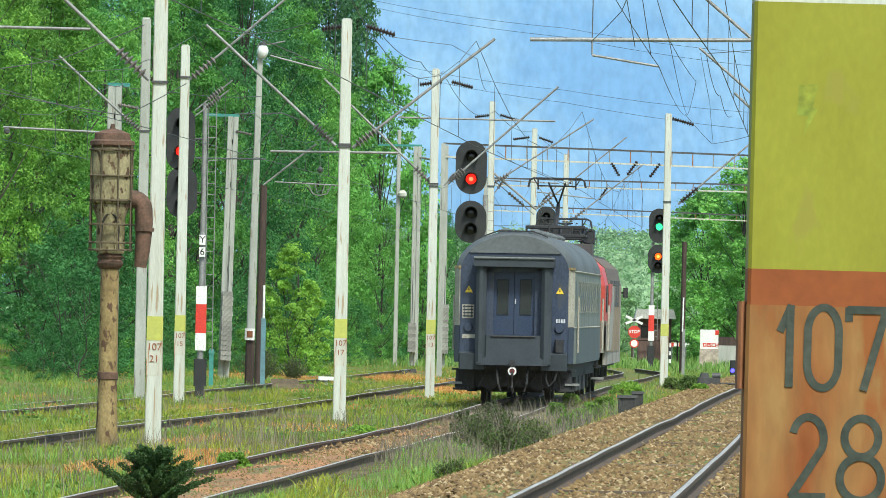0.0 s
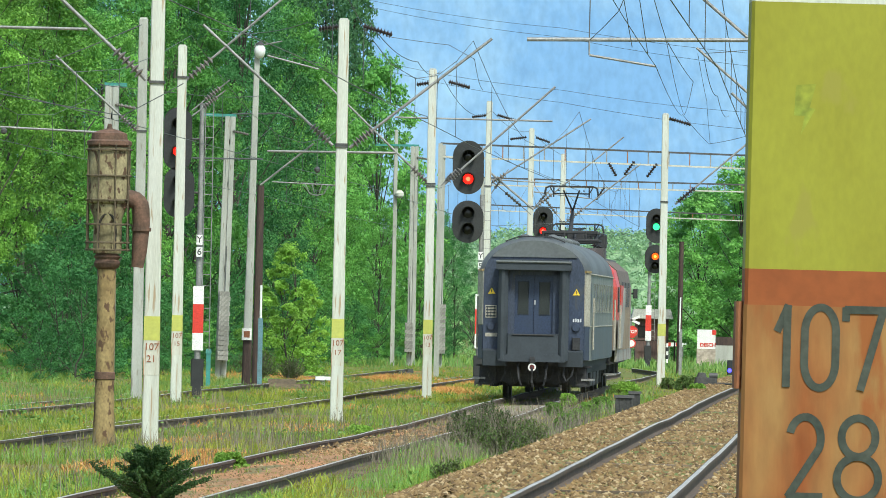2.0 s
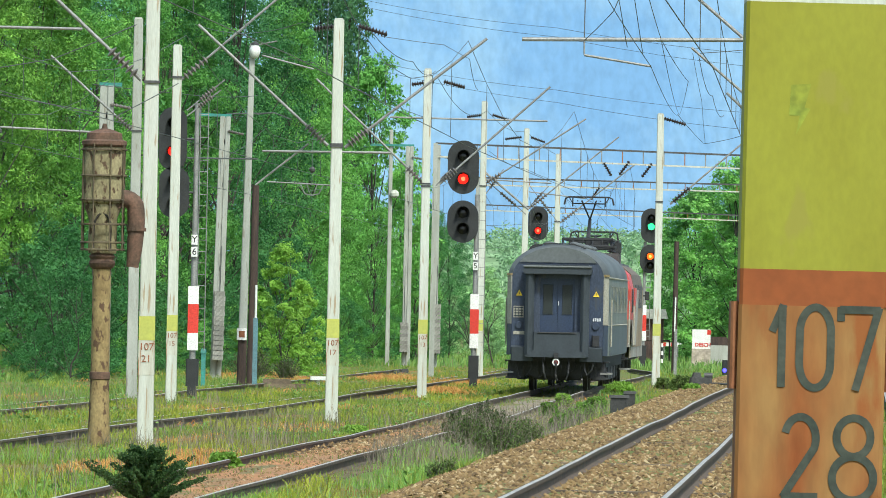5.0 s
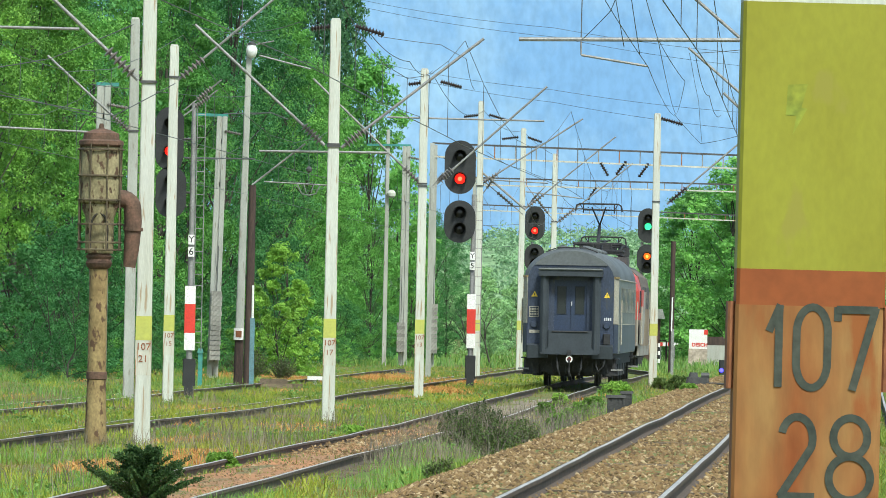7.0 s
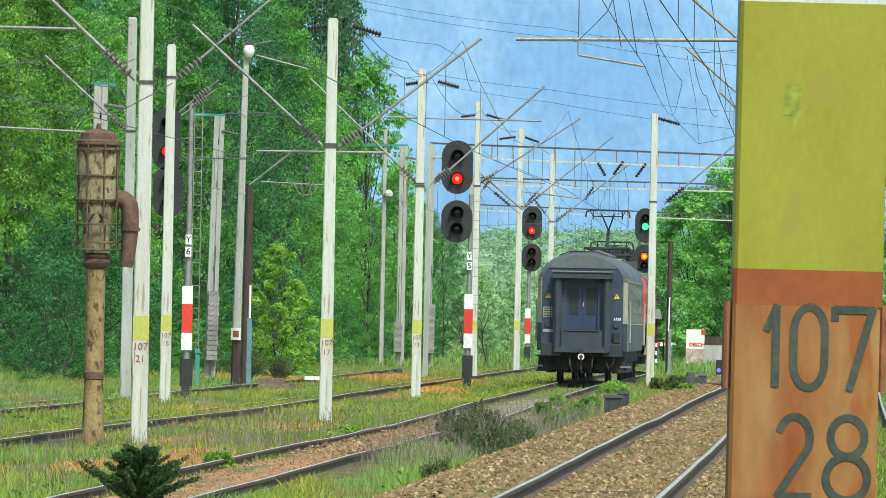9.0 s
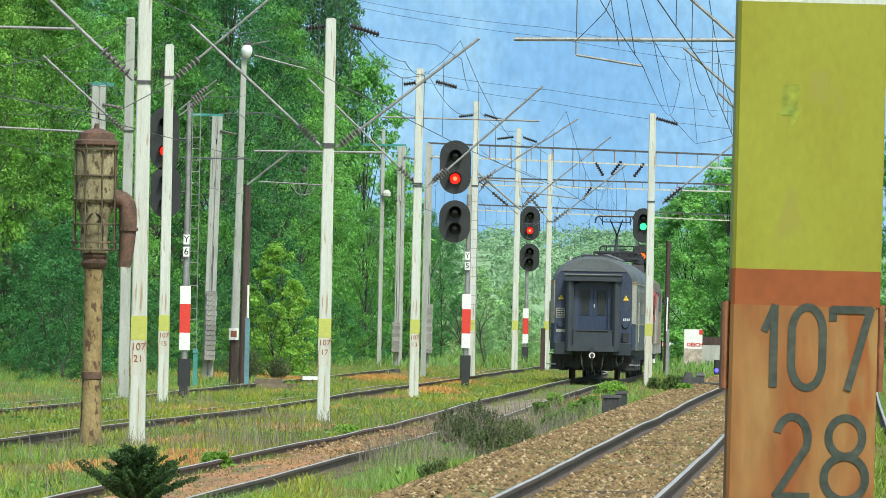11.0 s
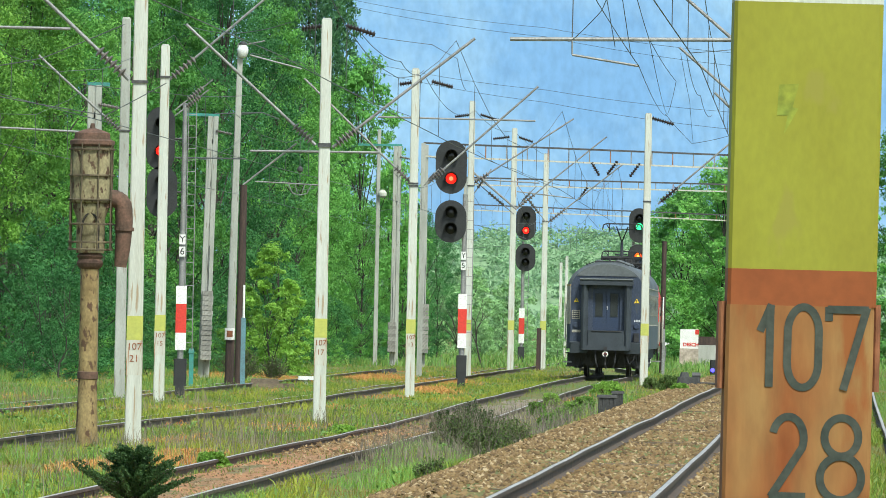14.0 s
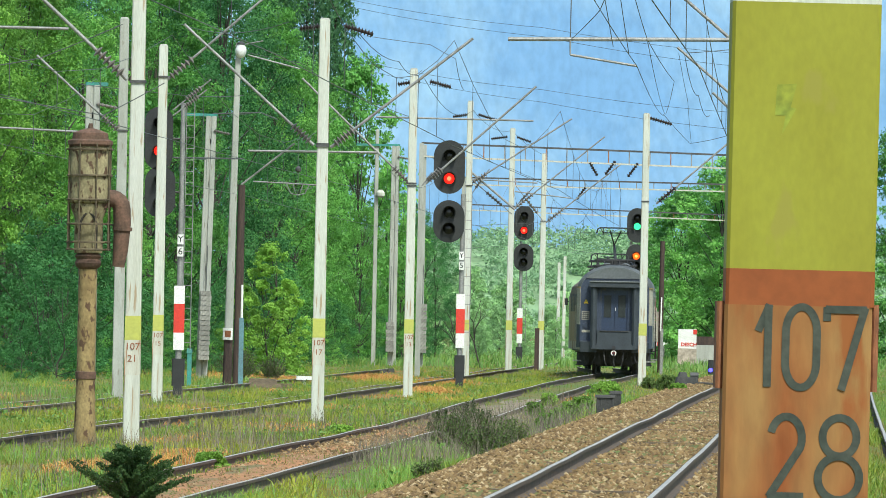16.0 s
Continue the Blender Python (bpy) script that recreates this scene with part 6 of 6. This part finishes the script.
def sleepers(parent, line, z, d0, count, step, proud=()):
    me = Geo().box((0, 0, 0), (2.5, 0.24, 0.16), taper=0.94).mesh("sleeper", SLEEPER)
    for k in range(count):
        d = d0 + step * k
        up = 0.045 if any(abs(d - q) < step / 2 for q in proud) else 0.0
        part("sleeper", me, SLEEPER, parent, at=pose(line(d), d, z + up, 0, 0, -2.45))


sleepers(track_a, line_a, 0.155, 92, 290, 0.62, (102.7, 122.6, 144.5, 162, 178, 196, 220, 245))
sleepers(track_b, line_b, -0.225, 110, 240, 0.64)

rng = np.random.default_rng(5)


def mesh_of(name, v, f, mat):
    me = bpy.data.meshes.new(name)
    k = f.shape[1]
    me.vertices.add(len(v))
    me.vertices.foreach_set("co", v.astype(np.float32).ravel())
    me.loops.add(f.size)
    me.loops.foreach_set("vertex_index", f.astype(np.int32).ravel())
    me.polygons.add(len(f))
    me.polygons.foreach_set("loop_start", np.arange(0, f.size, k, dtype=np.int32))
    me.update(calc_edges=True)
    me.materials.append(mat)
    return me


def on_ground(x, d):
    return np.array([ground_z(a, b) for a, b in zip(x, d)])


def stones(n, line, u0, u1, z, d0, d1, size, mat, label):
    d = d0 * (d1 / d0) ** rng.random(n)
    u = rng.uniform(u0, u1, n)
    x = np.array([line(q) for q in d]) + u
    over = np.clip((-1.5 - u) / 0.9, 0, 1) + np.clip((u - 1.6) / 0.7, 0, 1)
    zz = np.where(over > 0, on_ground(x, d) + 0.03, z) + rng.uniform(-0.02, 0.025, n)
    base = np.array([[1, 0, 0], [-1, 0, 0], [0, 1, 0], [0, -1, 0], [0, 0, 1], [0, 0, -1]], float)
    v = base[None] * rng.uniform(0.55, 1.25, (n, 6, 1)) + rng.normal(0, 0.22, (n, 6, 3))
    v = v * (size * rng.uniform(0.6, 1.5, (n, 1, 1))) * np.array([1, 1, 0.75])
    v += np.stack([x, d, zz], 1)[:, None]
    f = np.array([[0, 2, 4], [2, 1, 4], [1, 3, 4], [3, 0, 4], [0, 3, 5]])
    f = (f[None] + 6 * np.arange(n)[:, None, None]).reshape(-1, 3)
    ob = new("ballast_stones", mesh_of("ballast_stones", v.reshape(-1, 3), f, mat))
    return tagged(ob, label, "ballast", kind="stuff")


def island_material(name, cols, rough=0.9, bump=0.0):
    """Loose pieces, each with its own colour out of a range."""
    m = bpy.data.materials.new(name)
    m.use_nodes = True
    n, l = m.node_tree.nodes, m.node_tree.links
    g, r, b = n.new("ShaderNodeNewGeometry"), n.new("ShaderNodeValToRGB"), n["Principled BSDF"]
    e = r.color_ramp.elements
    while len(e) < len(cols):
        e.new(0.5)
    for k, c in enumerate(cols):
        e[k].position, e[k].color = k / (len(cols) - 1), (*c, 1)
    l.new(g.outputs["Random Per Island"], r.inputs[0])
    l.new(r.outputs[0], b.inputs["Base Color"])
    b.inputs["Roughness"].default_value = rough
    return m


STONE = island_material("crushed_stone", [(0.070, 0.043, 0.018), (0.18, 0.112, 0.045), (0.26, 0.175, 0.075), (0.11, 0.068, 0.028), (0.22, 0.14, 0.058), (0.42, 0.33, 0.19)])
stones(64000, line_a, -3.1, 2.4, 0.248, 88, 330, 0.029, STONE, "brown crushed-stone ballast of the main track")
stones(5000, line_b, -1.2, 1.3, -0.09, 150, 330, 0.03, STONE, "scattered stones between the weeds")
stones(3200, line_b, -0.68, 0.68, -0.10, 98, 190, 0.018, STONE, "small gravel on the rust-red soil")


def blades(n, place, h, w, mat, label, lean=0.35, name="grass"):
    """Tapered, bent blades where place(n) puts them: x, distance, height share."""
    x, d, s = place(n)
    n = len(x)
    z = on_ground(x, d) - 0.02
    a = rng.uniform(0, 2 * np.pi, n)
    hh = h * s * rng.uniform(0.5, 1.3, n)
    ww = w * rng.uniform(0.7, 1.4, n)
    side = np.stack([np.cos(a), np.sin(a) * 0.4, np.zeros(n)], 1) * ww[:, None] / 2
    tip = np.stack([rng.normal(0, lean, n), rng.normal(0, lean, n), np.ones(n)], 1) * hh[:, None]
    p = np.stack([x, d, z], 1)
    mid = p + tip * np.array([0.35, 0.35, 0.6])
    v = np.stack([p - side, p + side, mid + side * 0.75, mid - side * 0.75, p + tip], 1).reshape(-1, 3)
    o = 5 * np.arange(n)[:, None]
    f3 = np.concatenate([o + np.array([[0, 1, 2]]), o + np.array([[0, 2, 3]]), o + np.array([[3, 2, 4]])])
    ob = new(name, mesh_of(name, v, f3, mat))
    return tagged(ob, label, "grass", kind="stuff")


def field(d0, d1, keep, near=1.0):
    """Picks spots over the strip of land before the camera; keep(x, d, u_b, u_a) gives the chance and height share."""
    def place(n):
        d = d0 * (d1 / d0) ** rng.random(n * 3)
        x = rng.uniform(-0.052, 0.052, n * 3) * d
        b = np.array([line_b(q) for q in d])
        aa = np.array([line_a(q) for q in d])
        patch = np.array([noise.noise((p * 0.45, q * 0.10, 4.0)) for p, q in zip(x, d)])
        c, s = keep(x, d, x - b, x - aa, patch)
        k = rng.random(len(x)) < c
        return x[k][:n], d[k][:n], np.broadcast_to(s, x.shape)[k][:n]
    return place


RUST_PATCHES = ((-4.46, 136, 0.5, 6), (-3.62, 147, 0.45, 5), (-2.0, 350, 1.6, 18), (0.4, 292, 0.7, 14), (-6.8, 350, 1.6, 16), (-4.7, 330, 0.8, 10), (0.9, 330, 0.8, 14))


def rust_spot(x, d):
    """Where the grass has died back to rust-brown."""
    s = np.array([noise.noise((p * 0.6 + 20, q * 0.07, 7.0)) for p, q in zip(x, d)])
    n = np.clip((s - 0.30) * 9, 0, 1)
    for px, pd, rx, rd in RUST_PATCHES:
        n = np.maximum(n, np.clip(2.2 - 2.2 * np.hypot((x - px) / rx, (d - pd) / rd) + 1.2 * s, 0, 1))
    return n


def green_keep(x, d, ub, ua, patch):
    c = np.clip((-2.3 - ua) / 0.9, 0, 1) * np.where((np.abs(ub) < 0.9), np.where((d > 178) & (d < 219), 0.6, np.where(np.abs(ub) > 0.5, 0.4, 0.10)), 1.0) * np.where(np.abs(ub + 5.45) < 0.8, 0.35, 1.0)
    c = np.where((ua > 2.6), 1.0, c)
    return c * (1 - 0.9 * rust_spot(x, d)) * np.clip(0.5 + 1.3 * patch, 0.06, 1), np.clip(0.75 + 0.8 * patch, 0.35, 1.4)


def tall_keep(x, d, ub, ua, patch):
    c = ((ub > 1.0) & (ua < -2.9) & (d > 138)) * 1.0 + ((ub < -1.2) & (ub > -4.8) & (d > 152) & (d < 215)) * 1.0 + ((ub < -6.9) & (d > 170) & (d < 260)) * 0.7
    return c * (1 - 0.9 * rust_spot(x, d)) * np.clip(0.35 - 1.6 * patch, 0.0, 1), np.clip(0.9 - 0.5 * patch, 0.5, 1.3)


def dry_keep(x, d, ub, ua, patch):
    c = np.where((ua > -2.6) & (ua < 2.6), 0.0, 1.0) * np.where(np.abs(ub) < 0.85, np.where(d < 200, 0.28, 0.3), 1.0)
    return c * (1 - 0.8 * rust_spot(x, d)) * np.clip(0.5 - 1.2 * patch, 0.05, 1), 0.8


GRASS = island_material("fresh_grass", [(0.052, 0.12, 0.008), (0.12, 0.20, 0.012), (0.205, 0.24, 0.016), (0.088, 0.17, 0.010)], 0.6)
DRY = island_material("dry_grass", [(0.19, 0.165, 0.035), (0.14, 0.155, 0.024), (0.20, 0.135, 0.03), (0.165, 0.17, 0.028)], 0.8)
STALK = island_material("grey_dead_stalks", [(0.165, 0.135, 0.10), (0.24, 0.20, 0.15), (0.115, 0.10, 0.06), (0.18, 0.16, 0.09)], 0.9)
blades(130000, field(95, 460, green_keep), 0.15, 0.014, GRASS, "fresh green grass between the tracks")


def lush_keep(x, d, ub, ua, patch):
    c = ((ub > 1.0) & (ua < -2.9) & (d < 168)) * 1.0 + ((ub < -1.2) & (ub > -5.0) & (d < 150)) * 0.5
    return c * np.clip(0.6 + patch, 0.1, 1), np.clip(0.9 + 0.8 * patch, 0.5, 1.4)


LUSH = island_material("lush_spring_grass", [(0.075, 0.20, 0.022), (0.14, 0.29, 0.035), (0.21, 0.34, 0.045), (0.10, 0.24, 0.03)], 0.55)
blades(30000, field(95, 172, lush_keep), 0.25, 0.008, LUSH, "long lush grass beside the rails", 0.3)
blades(30000, field(95, 460, dry_keep), 0.14, 0.012, DRY, "dry straw-coloured grass between the tracks")
blades(13000, field(105, 330, tall_keep), 0.36, 0.010, STALK, "tall grey dead weed stalks", 0.25, "weeds")
RUSTY = island_material("rust_brown_dead_grass", [(0.50, 0.20, 0.055), (0.40, 0.17, 0.05), (0.55, 0.29, 0.09), (0.42, 0.30, 0.08)], 0.9)


def rusty_keep(x, d, ub, ua, patch):
    c = (ua < -3.0) * (np.abs(ub) > 0.9) * rust_spot(x, d) * ((ub < 0) | (d > 190))
    return c, 0.9


blades(26000, field(105, 400, rusty_keep), 0.13, 0.022, RUSTY, "rust-brown patches of dead grass", 0.6)


def patches(n):
    """Spots in the withered patches, thinning out from their middles."""
    k = np.array(RUST_PATCHES)[rng.choice(len(RUST_PATCHES), n, p=(0.28, 0.28, 0.09, 0.08, 0.10, 0.09, 0.08))]
    return k[:, 0] + rng.normal(size=n) * k[:, 2] * 0.55, k[:, 1] + rng.normal(size=n) * k[:, 3] * 0.5, np.full(n, 0.9)


blades(24000, patches, 0.14, 0.024, RUSTY, "low withered orange-brown grass", 0.7)
WEED = island_material("leafy_weeds", [(0.06, 0.16, 0.025), (0.12, 0.24, 0.04), (0.17, 0.28, 0.05)], 0.6)


def verge(x, d, ub, ua, patch):
    c = ((ub < -9.5) | ((ub > 1.2) & (ua < -3.2) & (d > 190)) | (ub > 9.0)) * 1.0
    return c * np.clip(0.6 + patch, 0.1, 1), np.clip(0.9 + patch, 0.5, 1.6)


blades(36000, field(190, 520, verge), 0.20, 0.018, WEED, "lush green weeds along the verge", 0.3, "weeds")


def clump_keep(x, d, ub, ua, patch):
    c = (ua < -3.1) * (np.abs(ub) > 1.1) * (np.abs(ub + 5.45) > 1.0)
    return c * np.clip(0.1 + 1.4 * patch, 0, 1) * (1 - rust_spot(x, d)), 1.0


def low_clumps(n, mat, label):
    """Low leafy tufts that break the grass."""
    x, d, _ = field(110, 420, clump_keep)(n)
    r = rng.uniform(0.08, 0.26, len(x))
    c = np.stack([x, d, on_ground(x, d) + r * 0.4], 1)
    tagged(new("weeds", leaf_mesh("weeds", leaves(c, r, 26, 0.035, rng), mat)), label, "weeds", kind="stuff")


low_clumps(1500, WEED, "low leafy green tufts between the tracks")


def far_keep(x, d, ub, ua, patch):
    return np.where(x / d > -0.03, 1.0, 0.0), np.clip(0.9 + patch, 0.5, 1.5)


blades(16000, field(430, 700, far_keep), 0.32, 0.06, WEED, "rough green grass beyond the signals", 0.3)


def shrub(at, r, h, mat, label, name="shrub", per=30, clumps=90, size=0.022, spiky=0.0):
    q = np.random.default_rng(int(abs(at[0] * 100) + at[1]))
    t = thing(name, at, label, "shrub", "shrubs by the track")
    g = Geo()
    cs = []
    for k in range(clumps):
        a, rr, hz = q.uniform(0, 6.28), r * math.sqrt(q.random()), h * q.uniform(0.0, 1.0) ** 0.8
        rr *= 1.05 - 0.5 * (hz / h) ** 2
        c = (math.cos(a) * rr, math.sin(a) * rr, hz)
        cs.append(c)
        if k % 2 == 0:
            g.tube((c[0] * 0.25, c[1] * 0.25, 0), c, 0.008, 0.003, 4)
    part("stems", g, BARK, t, "thin brown stems")
    part("foliage", leaf_mesh("foliage", leaves(np.array(cs), np.full(clumps, r * 0.2), per, size, q, spiky), mat), mat, t)
    return t


SHRUB_DARK = leaf_material("dark_juniper_leaves", (0.055, 0.10, 0.025), (0.11, 0.155, 0.045), 0.2)
SHRUB_OLIVE = leaf_material("olive_shrub_leaves", (0.10, 0.17, 0.045), (0.16, 0.23, 0.07))
SHRUB_GREEN = leaf_material("bright_weed_leaves", (0.16, 0.31, 0.04), (0.25, 0.42, 0.08))
for at, r, h in (((2.524, 188.74, -0.120), 0.22, 0.36), ((3.017, 203.49, -0.120), 0.26, 0.32), ((3.468, 218.56, -0.100), 0.28, 0.3), ((2.604, 214.00, -0.120), 0.24, 0.34), ((4.067, 237.17, -0.100), 0.3, 0.28), ((3.235, 237.55, -0.120), 0.26, 0.36), ((-2.967, 137.77, -0.150), 0.25, 0.22), ((-1.430, 176.97, -0.150), 0.3, 0.2), ((5.270, 270.63, 0.000), 0.5, 0.35), ((7.128, 262.85, 0.100), 0.3, 0.3)):
    shrub(at, r, h, SHRUB_GREEN, "bright green leafy weed clump", size=0.03)


for at, r, h in (((7.7, 296.0, 0.0), 0.36, 0.42), ((7.2, 300.0, 0.0), 0.26, 0.32)):
    shrub(at, r, h, SHRUB_OLIVE, "olive green leafy shrub beside the ballast", size=0.03)


def thicket(at, r, h, n, mat, label):
    """Fanning twigs, each set with small narrow leaves."""
    q = np.random.default_rng(int(at[1] * 10))
    t = thing("scrub", at, label, "shrub", "scrub by the track")
    g, cs = Geo(), []
    for k in range(n):
        a, b = q.uniform(0, 6.28), q.uniform(0.1, 1.0)
        e = Vector((math.cos(a) * r * b, math.sin(a) * r * b, h * q.uniform(0.5, 1.05) * (1.15 - 0.45 * b)))
        p = Vector((e.x * 0.35, e.y * 0.35, 0))
        m = p.lerp(e, 0.55) + Vector((q.normal() * 0.03, q.normal() * 0.03, 0.04))
        g.line([p, m, e], 0.0045, 3)
        for f in np.linspace(0.25, 1.0, 7):
            c = p.lerp(m, f / 0.55) if f < 0.55 else m.lerp(e, (f - 0.55) / 0.45)
            cs.append(tuple(c))
    part("brushwood", g, TWIG, t, "grey-brown twigs")
    part("foliage", leaf_mesh("foliage", leaves(np.array(cs), np.full(len(cs), 0.04), 5, 0.02, q, -0.8), mat), mat, t)


TWIG = material("grey_brown_twig", (0.15, 0.12, 0.10), (0.10, 0.085, 0.07), 6, 0.9)
for at, r, h, n in (((1.077, 148.26, -0.150), 0.55, 0.62, 120), ((0.631, 157.35, -0.150), 0.45, 0.66, 100), ((1.477, 158.93, -0.100), 0.4, 0.55, 90), ((0.178, 123.41, -0.150), 0.3, 0.42, 60), ((0.993, 182.66, -0.120), 0.5, 0.6, 90), ((0.451, 179.92, -0.150), 0.35, 0.5, 60), ((-6.1, 322.0, -0.15), 0.9, 1.1, 170), ((-5.0, 326.0, -0.15), 0.6, 0.8, 110)):
    thicket(at, r, h, n, SHRUB_DARK, "dark twiggy scrub between the tracks")


def twig_keep(x, d, ub, ua, patch):
    c = ((ub > np.where((d > 178) & (d < 219), -0.4, 0.78)) & (ua < -2.7) & (d > 142) & (d < 222)) * 1.0 + ((ub < -1.0) & (ub > -4.6) & (d < 210)) * 0.12
    return c * np.clip(0.5 + 0.8 * patch, 0.1, 1), np.clip(0.9 + 0.6 * patch, 0.6, 1.4)


BRUSH = island_material("bare_grey_brushwood", [(0.13, 0.11, 0.085), (0.24, 0.205, 0.17), (0.085, 0.08, 0.045), (0.18, 0.16, 0.11)], 0.9)
blades(26000, field(110, 230, twig_keep), 0.48, 0.009, BRUSH, "bare grey-brown brushwood beside the rails", 0.3, "brushwood")


def sunny_keep(x, d, ub, ua, patch):
    s = np.array([noise.noise((p * 0.5 + 60, q * 0.06, 2.0)) for p, q in zip(x, d)])
    return (ua < -3.0) * (np.abs(ub) > 0.95) * np.clip((s + 0.02) * 6, 0, 1) * (1 - 0.95 * rust_spot(x, d)), 1.0


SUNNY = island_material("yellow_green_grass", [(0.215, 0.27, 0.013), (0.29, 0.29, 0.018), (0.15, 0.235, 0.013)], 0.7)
blades(52000, field(100, 420, sunny_keep), 0.17, 0.014, SUNNY, "yellow-green tufts of young grass", 0.45)


SPRIG = leaf_material("dark_spruce_sprigs", (0.028, 0.075, 0.02), (0.06, 0.12, 0.03), 0.15)


def sapling(at, h):
    """A young spruce: whorls of drooping twigs with needles."""
    q = np.random.default_rng(3)
    t = thing("spruce_sapling", at, "small dark green spruce sapling in the grass", "sapling")
    g, cs = Geo().tube((0, 0, 0), (0.04, 0, h), 0.015, 0.004, 6), []
    cs += [(0.04 * f, 0, h * f) for f in np.linspace(0.5, 1.0, 14)]
    for k in range(11):
        z = h * (0.03 + 0.082 * k)
        for j in range(9):
            a = 6.28 * j / 9 + k * 0.9 + q.uniform(-0.3, 0.3)
            L = (h - z) * 0.95 * q.uniform(0.4, 1.25) + 0.07
            e = (math.cos(a) * L, math.sin(a) * L, z + q.uniform(0.35, 0.75) * L)
            g.tube((0.04 * z / h, 0, z), e, 0.006, 0.002, 4)
            cs += [(e[0] * f, e[1] * f, z + (e[2] - z) * f) for f in np.linspace(0.2, 1.0, 12)]
    part("trunk", g, BARK, t, "thin brown trunk and twigs")
    part("needles", leaf_mesh("needles", leaves(np.array(cs), np.full(len(cs), 0.034), 30, 0.013, q, -0.3), SPRIG), SPRIG, t)


sapling((-3.230, 109.22, -0.170), 0.72)


def bare_shrub(at, seed, h):
    """A leafless shrub: limbs that fork and thin out."""
    q = random.Random(seed)
    t = thing("bare_shrub", at, "dark leafless shrub before pale willows", "shrub")

    def grow(p, way, length, r, depth):
        e = p + way * length
        part("limb", Geo().tube(p, e, r, r * 0.7, 5), BARK, t)
        if depth:
            for k in range(2 + (depth > 2)):
                turn = Vector((q.uniform(-0.75, 0.75), q.uniform(-0.4, 0.4), q.uniform(-0.1, 0.5)))
                grow(e, (way + turn).normalized(), length * q.uniform(0.6, 0.85), r * 0.65, depth - 1)
    grow(Vector((0, 0, 0)), Vector((-0.25, 0, 1)).normalized(), h * 0.34, 0.045, 3)


bare_shrub((2.8, 440, -0.2), 5, 3.4)
bare_shrub((2.0, 455, -0.2), 8, 2.8)


# ---- movement ----
def rail_pose(d, length):
    a, b = line_b(d), line_b(d + length)
    za, zb = rise_b(d + 2), rise_b(d + length - 2)
    return pose(a, d, za, math.degrees(math.atan2(zb - za, length - 4)), 0, -math.degrees(math.atan2(b - a, length)))


def motions():
    rows_coach, rows_loco = [], []
    for k in range(33):
        t = k * 0.5
        d = 223.6 + 8.16 * t
        rows_coach.append((t, rail_pose(d, 24.4)))
        rows_loco.append((t, rail_pose(d + 24.9, 19.3)))
    walk(coach, rows_coach)
    walk(loco, rows_loco)


motions()
